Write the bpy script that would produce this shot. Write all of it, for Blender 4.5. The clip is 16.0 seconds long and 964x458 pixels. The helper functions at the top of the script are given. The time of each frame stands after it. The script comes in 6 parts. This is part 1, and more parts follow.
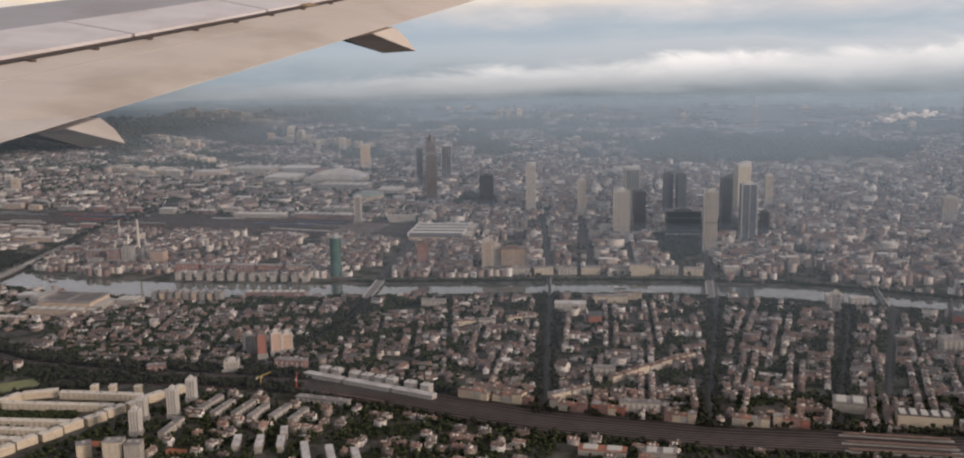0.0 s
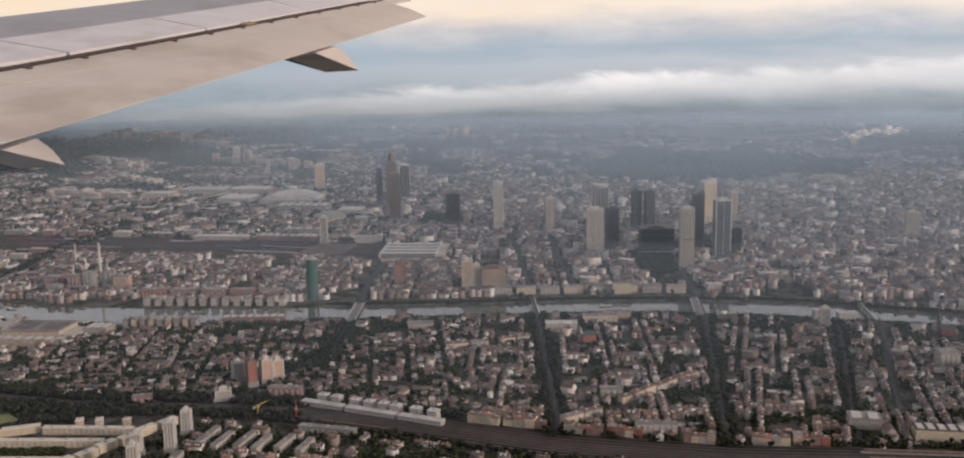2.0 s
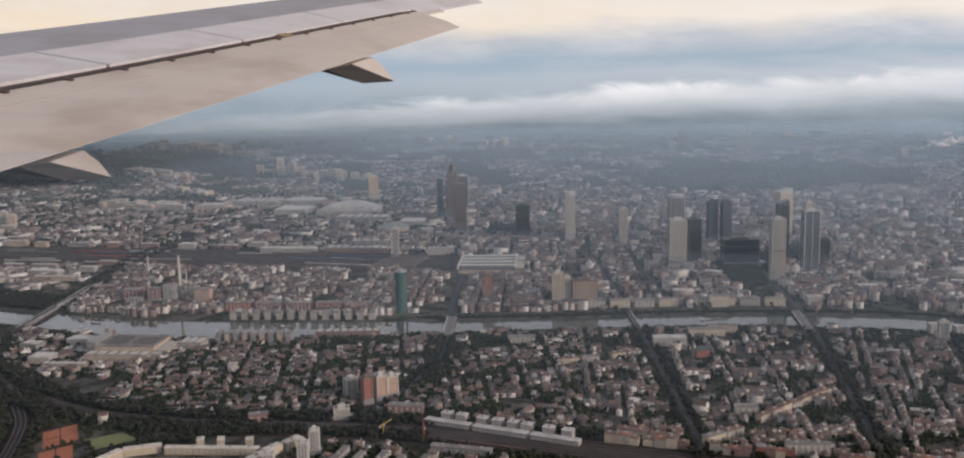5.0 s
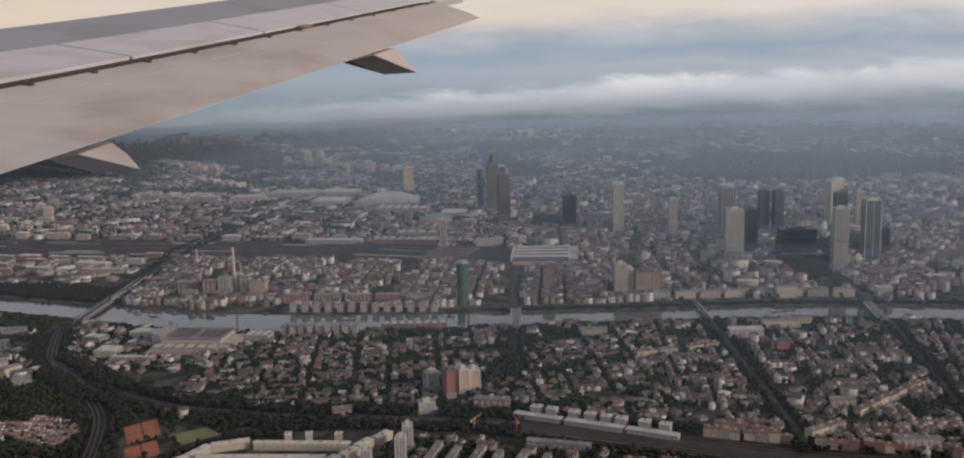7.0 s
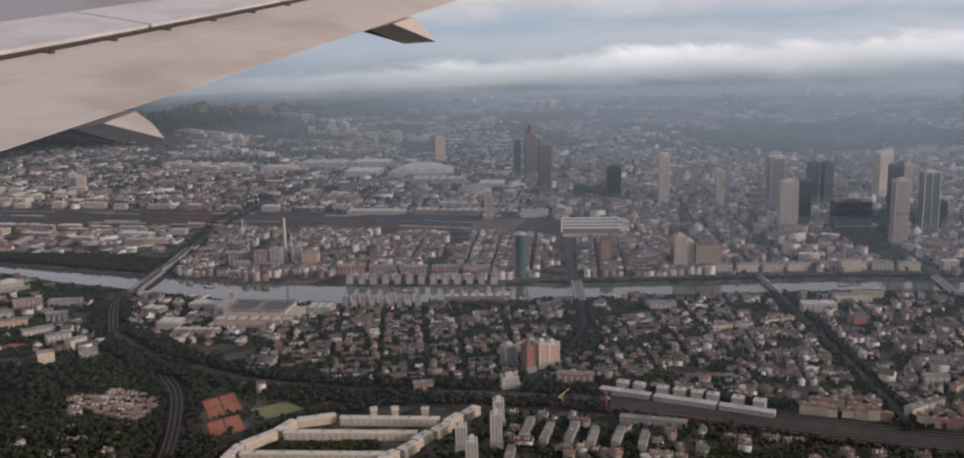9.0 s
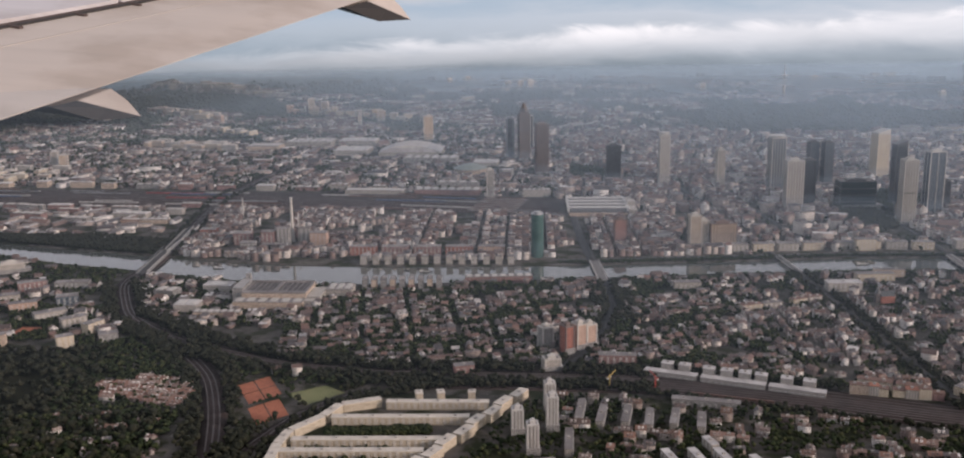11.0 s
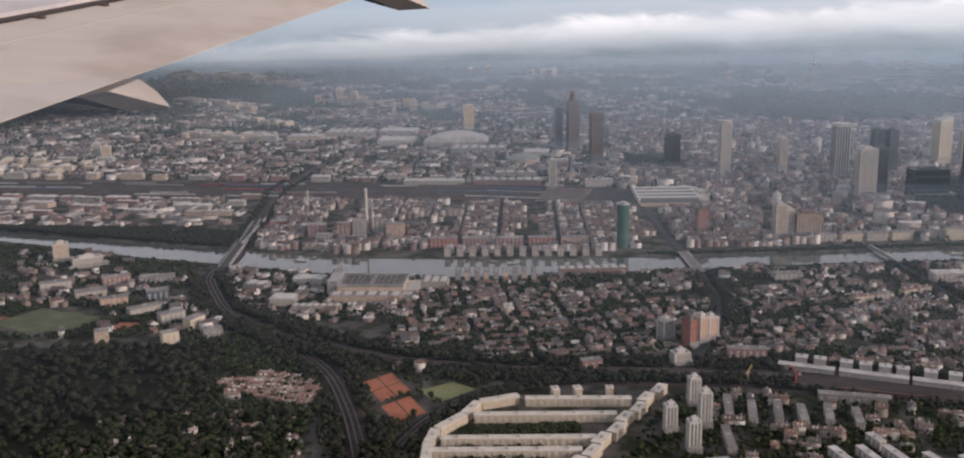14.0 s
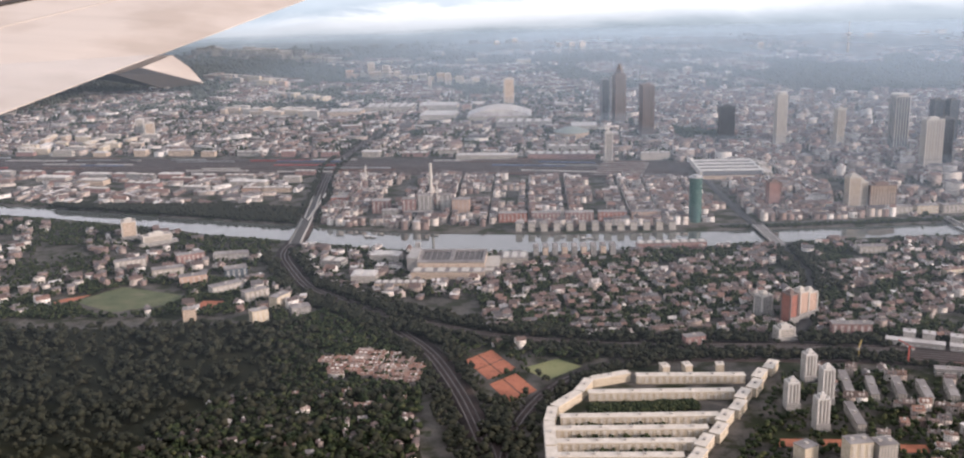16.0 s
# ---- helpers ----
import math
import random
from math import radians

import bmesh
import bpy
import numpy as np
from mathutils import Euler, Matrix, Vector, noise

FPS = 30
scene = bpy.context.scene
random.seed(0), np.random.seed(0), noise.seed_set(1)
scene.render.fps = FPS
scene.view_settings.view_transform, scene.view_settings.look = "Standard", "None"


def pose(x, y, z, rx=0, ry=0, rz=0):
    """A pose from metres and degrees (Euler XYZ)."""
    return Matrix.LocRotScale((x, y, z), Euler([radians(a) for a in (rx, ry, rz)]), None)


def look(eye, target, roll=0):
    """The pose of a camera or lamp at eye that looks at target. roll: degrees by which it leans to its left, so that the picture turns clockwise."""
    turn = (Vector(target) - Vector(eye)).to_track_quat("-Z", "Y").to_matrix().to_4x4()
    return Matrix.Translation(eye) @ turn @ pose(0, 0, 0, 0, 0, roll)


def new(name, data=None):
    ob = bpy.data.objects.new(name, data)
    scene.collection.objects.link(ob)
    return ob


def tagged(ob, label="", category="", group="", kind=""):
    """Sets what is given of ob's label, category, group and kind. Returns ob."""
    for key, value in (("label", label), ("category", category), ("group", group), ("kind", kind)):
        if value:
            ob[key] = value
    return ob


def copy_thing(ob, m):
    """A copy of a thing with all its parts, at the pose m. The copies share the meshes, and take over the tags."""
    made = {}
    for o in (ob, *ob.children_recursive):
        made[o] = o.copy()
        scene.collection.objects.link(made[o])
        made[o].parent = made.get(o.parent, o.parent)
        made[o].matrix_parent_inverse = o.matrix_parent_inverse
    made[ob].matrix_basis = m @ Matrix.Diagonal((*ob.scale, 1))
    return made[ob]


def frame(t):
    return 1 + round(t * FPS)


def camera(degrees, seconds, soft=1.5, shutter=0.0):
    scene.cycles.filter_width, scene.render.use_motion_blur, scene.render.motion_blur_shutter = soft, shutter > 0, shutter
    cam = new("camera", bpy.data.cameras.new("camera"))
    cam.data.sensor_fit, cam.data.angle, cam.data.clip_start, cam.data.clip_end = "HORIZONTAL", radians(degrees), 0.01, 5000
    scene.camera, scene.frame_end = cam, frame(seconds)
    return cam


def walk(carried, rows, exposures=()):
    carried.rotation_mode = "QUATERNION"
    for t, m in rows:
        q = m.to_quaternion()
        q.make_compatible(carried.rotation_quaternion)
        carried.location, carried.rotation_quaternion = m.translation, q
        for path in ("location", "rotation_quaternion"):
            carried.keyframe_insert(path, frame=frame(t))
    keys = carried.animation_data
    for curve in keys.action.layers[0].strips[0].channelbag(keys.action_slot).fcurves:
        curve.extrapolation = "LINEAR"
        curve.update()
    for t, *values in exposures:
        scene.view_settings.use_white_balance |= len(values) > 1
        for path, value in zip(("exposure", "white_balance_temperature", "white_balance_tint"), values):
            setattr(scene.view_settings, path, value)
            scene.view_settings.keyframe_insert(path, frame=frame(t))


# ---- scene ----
cam = camera(51.8, 16.0, 2.05)
METRES, EYE, TILT, LEAN, TURN = 480.0, 256.7, 1.36, 0.384, 2.7
ROWS = [
    (0.0, 0.0, 0.0, 0.0, -0.11, -12.08, 0.53),
    (0.5, -0.0273, 0.0109, -0.0019, -0.76, -12.11, 0.59),
    (1.0, -0.0562, 0.0222, -0.0045, -1.3, -12.0, 0.36),
    (1.5, -0.086, 0.0337, -0.0063, -3.35, -11.34, 0.32),
    (2.0, -0.1142, 0.0448, -0.0082, -4.17, -10.97, 0.38),
    (2.5, -0.1422, 0.0561, -0.0097, -4.19, -10.85, 0.31),
    (3.0, -0.1722, 0.0681, -0.0116, -3.98, -10.59, 0.42),
    (3.5, -0.2016, 0.079, -0.0135, -3.7, -10.36, 0.42),
    (4.0, -0.2281, 0.0897, -0.0148, -3.58, -10.29, 0.48),
    (6.5, -0.3753, 0.1453, -0.0242, -3.14, -10.42, 0.85),
    (7.0, -0.4049, 0.1552, -0.0267, -3.07, -10.74, 0.88),
    (7.5, -0.4337, 0.1663, -0.0275, -2.97, -10.92, 0.8),
    (8.0, -0.4611, 0.1762, -0.0289, -2.83, -11.29, 0.79),
    (8.5, -0.4928, 0.1867, -0.0307, -2.71, -11.79, 0.71),
    (9.0, -0.5224, 0.1979, -0.0318, -2.84, -12.41, 0.7),
    (9.5, -0.5495, 0.2065, -0.0336, -3.16, -12.95, 0.68),
    (12.0, -0.701, 0.2568, -0.0415, -5.98, -13.65, 0.08),
    (12.5, -0.7305, 0.2657, -0.0424, -6.0, -13.72, 0.11),
    (13.0, -0.76, 0.2759, -0.0442, -5.93, -13.82, 0.16),
    (13.5, -0.7881, 0.2834, -0.0448, -5.69, -13.95, 0.25),
    (14.0, -0.8202, 0.2934, -0.0462, -5.47, -14.14, 0.41),
    (14.5, -0.8508, 0.3022, -0.0472, -5.32, -14.56, 0.59),
    (15.0, -0.8789, 0.3109, -0.0483, -5.16, -14.86, 0.69),
    (15.5, -0.9094, 0.3196, -0.0493, -5.13, -15.25, 0.84),
    (16.0, -0.9424, 0.3284, -0.0502, -5.04, -15.6, 0.93),
]
walk(cam, [(t, pose(0, 0, EYE, TILT, LEAN, TURN) @ pose(METRES * x, METRES * y, METRES * z, 90 + pitch, roll, yaw)) for t, x, y, z, yaw, pitch, roll in ROWS],
     [(0.0, -0.18, 6800, 16), (2.0, -0.2, 6700, 16), (4.0, -0.17, 6450, 14), (6.5, -0.5, 6350, 15), (8.0, -0.58, 6450, 16), (8.5, -0.53, 6450, 17), (9.5, -0.13, 6450, 18), (12.5, -0.08, 6400, 18), (13.5, -0.15, 6400, 18), (14.5, 0.06, 6450, 18), (15.0, 0.24, 6450, 18), (16.0, 0.68, 6450, 18)])
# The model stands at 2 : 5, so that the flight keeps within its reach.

# ---- world, sun ----
world = bpy.data.worlds.new("overcast_morning")
scene.world = world
world.use_nodes = True
SUN_EL, SUN_AZ = 16.0, 118.0          # degrees; azimuth clockwise from the y axis


def set_ramp(r, stops):
    """Put the stops of a colour ramp, in order."""
    e = r.color_ramp.elements
    e[0].position, e[0].color = stops[0][0], (*stops[0][1], 1)
    e[1].position, e[1].color = stops[-1][0], (*stops[-1][1], 1)
    for p, c in stops[1:-1]:
        e.new(p).color = (*c, 1)


def build_world():
    nt = world.node_tree
    N, K = nt.nodes, nt.links
    N.clear()
    out = N.new("ShaderNodeOutputWorld")
    bg = N.new("ShaderNodeBackground")
    K.new(bg.outputs[0], out.inputs[0])
    sky = N.new("ShaderNodeTexSky")
    sky.sky_type = "NISHITA"
    sky.sun_disc = False
    sky.sun_elevation, sky.sun_rotation = radians(SUN_EL), radians(SUN_AZ)
    sky.dust_density = 3.0
    dim = N.new("ShaderNodeVectorMath")
    dim.operation = "SCALE"
    dim.inputs["Scale"].default_value = 0.1
    K.new(sky.outputs[0], dim.inputs[0])
    co = N.new("ShaderNodeTexCoord")
    sep = N.new("ShaderNodeSeparateXYZ")
    K.new(co.outputs["Generated"], sep.inputs[0])
    # streaky cloud noise, drawn out along the horizon
    mp = N.new("ShaderNodeMapping")
    mp.inputs["Scale"].default_value = (6.0, 6.0, 26.0)
    K.new(co.outputs["Generated"], mp.inputs[0])
    nz = N.new("ShaderNodeTexNoise")
    nz.inputs["Scale"].default_value = 1.6
    nz.inputs["Detail"].default_value = 7.0
    nz.inputs["Roughness"].default_value = 0.55
    K.new(mp.outputs[0], nz.inputs["Vector"])
    wob = N.new("ShaderNodeMath")
    wob.operation = "MULTIPLY_ADD"
    K.new(nz.outputs[0], wob.inputs[0])
    wob.inputs[1].default_value = 0.036
    K.new(sep.outputs[2], wob.inputs[2])
    el = N.new("ShaderNodeMapRange")
    el.inputs["From Min"].default_value = -0.12 + 0.018
    el.inputs["From Max"].default_value = 0.45 + 0.018
    K.new(wob.outputs[0], el.inputs[0])
    ramp = N.new("ShaderNodeValToRGB")
    set_ramp(ramp, [((z + 0.12) / 0.57, c) for z, c in SKY_STOPS])
    K.new(el.outputs[0], ramp.inputs[0])
    # brighter cloud towards the east
    side = N.new("ShaderNodeMapRange")
    side.inputs["From Min"].default_value = -0.45
    side.inputs["From Max"].default_value = 0.35
    side.inputs["To Min"].default_value = 0.0
    side.inputs["To Max"].default_value = 1.0
    K.new(sep.outputs[0], side.inputs[0])
    ramp2 = N.new("ShaderNodeValToRGB")
    set_ramp(ramp2, [((z + 0.12) / 0.57, c) for z, c in SKY_WEST])
    K.new(el.outputs[0], ramp2.inputs[0])
    mixw = N.new("ShaderNodeMix")
    mixw.data_type = "RGBA"
    K.new(side.outputs[0], mixw.inputs[0])
    K.new(ramp2.outputs[0], mixw.inputs[6])
    K.new(ramp.outputs[0], mixw.inputs[7])
    # heaped cloud banks: soft lumps with bright tops
    mq = N.new("ShaderNodeMapping")
    mq.inputs["Scale"].default_value = (11.0, 11.0, 40.0)
    K.new(co.outputs["Generated"], mq.inputs[0])
    lump = N.new("ShaderNodeTexNoise")
    lump.inputs["Scale"].default_value = 1.0
    lump.inputs["Detail"].default_value = 6.0
    lump.inputs["Roughness"].default_value = 0.6
    lump.inputs["Distortion"].default_value = 0.6
    K.new(mq.outputs[0], lump.inputs["Vector"])
    hi = N.new("ShaderNodeMapRange")
    hi.interpolation_type = "SMOOTHSTEP"
    hi.inputs["From Min"].default_value, hi.inputs["From Max"].default_value = 0.38, 0.72
    K.new(lump.outputs[0], hi.inputs[0])
    def calc(op, *vals):
        n = N.new("ShaderNodeMath")
        n.operation = op
        for i, v in enumerate(vals):
            if isinstance(v, (int, float)):
                n.inputs[i].default_value = v
            else:
                K.new(v, n.inputs[i])
        return n.outputs[0]

    def step(v, lo, up):
        n = N.new("ShaderNodeMapRange")
        n.interpolation_type = "SMOOTHSTEP"
        n.inputs["From Min"].default_value, n.inputs["From Max"].default_value = lo, up
        K.new(v, n.inputs[0])
        return n.outputs[0]

    # the bank's top slopes down to the west, heaped by the lumps
    top = calc("MULTIPLY_ADD", sep.outputs[0], 0.050, calc("MULTIPLY_ADD", lump.outputs[0], 0.034, -0.041))
    under = calc("SUBTRACT", top, sep.outputs[2])
    body = calc("MULTIPLY", step(under, -0.004, 0.008), calc("SUBTRACT", 1.0, step(under, 0.004, 0.038)))
    amt = calc("MULTIPLY", calc("MULTIPLY", body, calc("MULTIPLY_ADD", hi.outputs[0], 0.5, 0.45)), step(sep.outputs[0], -0.40, 0.2))
    # thin high cloud
    amt = calc("ADD", amt, calc("MULTIPLY", calc("MULTIPLY", hi.outputs[0], 0.22), step(sep.outputs[2], 0.0, 0.03)))
    bank = N.new("ShaderNodeMix")
    bank.data_type = "RGBA"
    K.new(amt, bank.inputs[0])
    K.new(mixw.outputs[2], bank.inputs[6])
    bank.inputs[7].default_value = (.76, .755, .74, 1)
    mix = N.new("ShaderNodeMix")
    mix.data_type = "RGBA"
    mix.inputs[0].default_value = 0.93
    K.new(dim.outputs[0], mix.inputs[6])
    K.new(bank.outputs[2], mix.inputs[7])
    K.new(mix.outputs[2], bg.inputs[0])
    bg.inputs[1].default_value = 1.6


SKY_STOPS = [(-0.12, (.125, .16, .185)), (-0.068, (.14, .175, .20)), (-0.055, (.18, .22, .245)), (-0.040, (.25, .295, .325)), (-0.022, (.38, .42, .445)),
             (-0.004, (.43, .47, .50)), (0.010, (.30, .375, .43)), (0.030, (.42, .45, .48)), (0.050, (.70, .64, .55)),
             (0.09, (.66, .61, .56)), (0.2, (.52, .52, .54)), (0.45, (.33, .335, .35))]
SKY_WEST = [(-0.12, (.12, .155, .18)), (-0.068, (.13, .165, .19)), (-0.056, (.155, .195, .22)), (-0.047, (.215, .245, .265)), (-0.036, (.205, .265, .305)), (-0.016, (.275, .34, .385)),
            (0.000, (.255, .335, .395)), (0.012, (.29, .365, .43)), (0.030, (.45, .44, .42)), (0.050, (.70, .58, .42)),
            (0.09, (.58, .54, .51)), (0.2, (.50, .50, .53)), (0.45, (.33, .335, .35))]
build_world()
sun = new("sun", bpy.data.lights.new("sun", "SUN"))
sun.data.energy, sun.data.angle, sun.data.color = 2.9, radians(11), (1.0, 0.84, 0.71)
sun.matrix_world = look((0, 0, 0), (-math.sin(radians(SUN_AZ)) * math.cos(radians(SUN_EL)), -math.cos(radians(SUN_AZ)) * math.cos(radians(SUN_EL)), -math.sin(radians(SUN_EL))))

# ---- materials ----
rng = np.random.default_rng(11)


def base_mat(name, rough=0.8, metal=0.0):
    m = bpy.data.materials.new(name)
    m.use_nodes = True
    b = m.node_tree.nodes["Principled BSDF"]
    b.inputs["Roughness"].default_value = rough
    b.inputs["Metallic"].default_value = metal
    return m, m.node_tree.nodes, m.node_tree.links, b


def ramp_node(N, stops, mode="LINEAR"):
    r = N.new("ShaderNodeValToRGB")
    r.color_ramp.interpolation = mode
    set_ramp(r, stops)
    return r


def noise_node(N, K, scale, detail=4.0, src=None, rough=0.55):
    n = N.new("ShaderNodeTexNoise")
    n.inputs["Scale"].default_value = scale
    n.inputs["Detail"].default_value = detail
    n.inputs["Roughness"].default_value = rough
    if src is None:
        src = N.new("ShaderNodeNewGeometry").outputs["Position"]
    K.new(src, n.inputs["Vector"])
    return n


def mult(N, K, a, b, fac=1.0):
    m = N.new("ShaderNodeMix")
    m.data_type, m.blend_type = "RGBA", "MULTIPLY"
    m.inputs[0].default_value = fac
    K.new(a, m.inputs[6])
    K.new(b, m.inputs[7])
    return m.outputs[2]


def math_node(N, K, op, a, b=None, c=None):
    n = N.new("ShaderNodeMath")
    n.operation = op
    for i, v in enumerate((a, b, c)):
        if v is None:
            continue
        if isinstance(v, (int, float)):
            n.inputs[i].default_value = v
        else:
            K.new(v, n.inputs[i])
    return n.outputs[0]


def mottled(name, stops, scale=0.15, rough=0.85, bump=0.0, fine=1.2, island=False, per_object=False):
    """A surface whose colour wanders between the stops at two scales, by itself or from piece to piece."""
    m, N, K, b = base_mat(name, rough)
    r = ramp_node(N, stops)
    n = noise_node(N, K, scale)
    if island or per_object:
        rnd = N.new("ShaderNodeNewGeometry").outputs["Random Per Island"] if island else N.new("ShaderNodeObjectInfo").outputs["Random"]
        f = math_node(N, K, "MULTIPLY_ADD", n.outputs[0], 0.25, math_node(N, K, "MULTIPLY_ADD", rnd, 1.0, -0.125))
        K.new(f, r.inputs[0])
    else:
        f = math_node(N, K, "MULTIPLY_ADD", n.outputs[0], 2.2, -0.6)
        K.new(f, r.inputs[0])
    n2 = noise_node(N, K, fine, 3.0)
    r2 = ramp_node(N, [(0.25, (.72, .72, .72)), (0.75, (1, 1, 1))])
    K.new(n2.outputs[0], r2.inputs[0])
    K.new(mult(N, K, r.outputs[0], r2.outputs[0]), b.inputs["Base Color"])
    if bump:
        bp = N.new("ShaderNodeBump")
        bp.inputs["Strength"].default_value = 0.6
        bp.inputs["Distance"].default_value = bump
        K.new(n2.outputs[0], bp.inputs["Height"])
        K.new(bp.outputs[0], b.inputs["Normal"])
    return m


def facade(name, stops, fx=1.3, fz=1.15, wx=0.42, wz=0.5, glass=(.035, .04, .05), island=True, per_object=False, rough=0.8):
    """Plaster or panel walls with rows of small windows, floor by floor; tops of the mesh stay plain."""
    m, N, K, b = base_mat(name, rough)
    geo = N.new("ShaderNodeNewGeometry")
    sp = N.new("ShaderNodeSeparateXYZ")
    sn = N.new("ShaderNodeSeparateXYZ")
    K.new(geo.outputs["Position"], sp.inputs[0])
    K.new(geo.outputs["True Normal"], sn.inputs[0])
    u = math_node(N, K, "SUBTRACT", math_node(N, K, "MULTIPLY", sp.outputs[1], sn.outputs[0]), math_node(N, K, "MULTIPLY", sp.outputs[0], sn.outputs[1]))
    fu = math_node(N, K, "FRACT", math_node(N, K, "DIVIDE", math_node(N, K, "ADD", u, 4000.0), fx))
    fv = math_node(N, K, "FRACT", math_node(N, K, "DIVIDE", math_node(N, K, "ADD", sp.outputs[2], 40.0), fz))
    win = math_node(N, K, "MULTIPLY", math_node(N, K, "LESS_THAN", fu, wx), math_node(N, K, "LESS_THAN", fv, wz))
    up = math_node(N, K, "LESS_THAN", math_node(N, K, "ABSOLUTE", sn.outputs[2]), 0.3)
    win = math_node(N, K, "MULTIPLY", win, up)
    r = ramp_node(N, stops)
    n = noise_node(N, K, 0.35)
    if island or per_object:
        rnd = geo.outputs["Random Per Island"] if island else N.new("ShaderNodeObjectInfo").outputs["Random"]
        K.new(math_node(N, K, "MULTIPLY_ADD", n.outputs[0], 0.15, math_node(N, K, "MULTIPLY_ADD", rnd, 1.0, -0.07)), r.inputs[0])
    else:
        K.new(math_node(N, K, "MULTIPLY_ADD", n.outputs[0], 2.0, -0.5), r.inputs[0])
    n2 = noise_node(N, K, 1.3, 3.0)
    r2 = ramp_node(N, [(0.3, (.8, .79, .77)), (0.7, (1, 1, 1))])
    K.new(n2.outputs[0], r2.inputs[0])
    wall = mult(N, K, r.outputs[0], r2.outputs[0])
    mx = N.new("ShaderNodeMix")
    mx.data_type = "RGBA"
    K.new(win, mx.inputs[0])
    K.new(wall, mx.inputs[6])
    mx.inputs[7].default_value = (*glass, 1)
    K.new(mx.outputs[2], b.inputs["Base Color"])
    K.new(math_node(N, K, "MULTIPLY_ADD", win, -(rough - 0.25), rough), b.inputs["Roughness"])
    return m


PALE = [(0.0, (.34, .28, .25)), (0.14, (.36, .30, .27)), (0.17, (.72, .67, .62)), (0.34, (.76, .72, .68)), (0.37, (.24, .175, .155)), (0.56, (.27, .20, .18)), (0.59, (.50, .44, .40)), (0.74, (.54, .48, .44)), (0.77, (.20, .155, .145)), (0.87, (.22, .17, .16)), (0.89, (.80, .78, .76)), (1.0, (.84, .82, .80))]
M = {}
M["wall"] = facade("plaster_wall_with_windows", PALE)
M["wall_c"] = facade("plaster_wall_singly", PALE, island=False, per_object=True)
M["roof"] = mottled("roof_tiles", [(0.0, (.070, .056, .054)), (0.3, (.135, .086, .072)), (0.5, (.072, .072, .078)), (0.7, (.20, .115, .090)), (0.86, (.115, .11, .115)), (0.94, (.13, .125, .125)), (0.96, (.40, .37, .35)), (1.0, (.46, .43, .41))], 0.5, 0.75, island=True)
M["roof_c"] = mottled("roof_tiles_singly", [(0.0, (.08, .06, .053)), (0.3, (.17, .105, .078)), (0.5, (.095, .092, .095)), (0.75, (.26, .14, .10)), (1.0, (.16, .14, .13))], 0.5, 0.75, per_object=True)
M["red_tiles"] = mottled("red_roof_tiles", [(0.0, (.15, .085, .068)), (0.5, (.25, .135, .10)), (0.8, (.22, .155, .13)), (1.0, (.30, .24, .21))], 0.5, 0.75, per_object=True)
M["flat"] = mottled("flat_roof_gravel", [(0.0, (.13, .115, .11)), (0.35, (.22, .195, .185)), (0.55, (.10, .088, .088)), (0.76, (.27, .245, .235)), (0.80, (.58, .555, .53)), (0.88, (.62, .60, .58)), (0.91, (.12, .11, .11)), (1.0, (.16, .145, .14))], 0.4, 0.85, island=True)
M["flat_plain"] = mottled("flat_roof_felt", [(0.0, (.13, .12, .12)), (0.5, (.21, .195, .19)), (1.0, (.34, .32, .31))], 0.06, 0.85)
M["dark_felt"] = mottled("dark_roof_felt", [(0.0, (.055, .05, .05)), (1.0, (.11, .10, .10))], 0.2, 0.85)
M["estate_roof"] = mottled("sandy_flat_roof", [(0.0, (.52, .47, .40)), (1.0, (.70, .65, .58))], 0.2, 0.85)
M["terrace_roof"] = mottled("brown_terrace_roof", [(0.0, (.12, .07, .055)), (1.0, (.22, .13, .10))], 0.2, 0.8)
M["orange_roof"] = mottled("orange_tile_roof", [(0.0, (.26, .10, .06)), (1.0, (.38, .16, .10))], 0.2, 0.8)
M["white_roof"] = mottled("white_sheet_roof", [(0.0, (.34, .32, .31)), (0.5, (.48, .46, .45)), (1.0, (.66, .64, .62))], 0.12, 0.6)
M["ground"] = mottled("town_ground", [(0.0, (.022, .030, .014)), (0.35, (.034, .038, .022)), (0.5, (.080, .074, .066)), (0.8, (.125, .115, .104)), (1.0, (.034, .043, .02))], 0.05, 0.95, fine=0.6)
M["asphalt"] = mottled("asphalt", [(0.0, (.04, .04, .042)), (1.0, (.075, .072, .07))], 0.2, 0.9)
M["ballast"] = mottled("rail_ballast", [(0.0, (.034, .028, .027)), (0.5, (.054, .042, .040)), (1.0, (.082, .062, .059))], 0.06, 0.95)
M["rail"] = mottled("rail_and_sleeper_strip", [(0.0, (.062, .052, .050)), (1.0, (.115, .096, .090))], 0.1, 0.6)
M["concrete"] = mottled("concrete", [(0.0, (.30, .28, .26)), (1.0, (.48, .46, .43))], 0.25, 0.85)
M["worn_deck"] = mottled("worn_pale_asphalt", [(0.0, (.13, .125, .12)), (1.0, (.21, .20, .195))], 0.2, 0.9)
M["grass"] = mottled("mown_grass", [(0.0, (.05, .07, .028)), (0.5, (.085, .10, .045)), (1.0, (.13, .125, .07))], 0.06, 0.95)
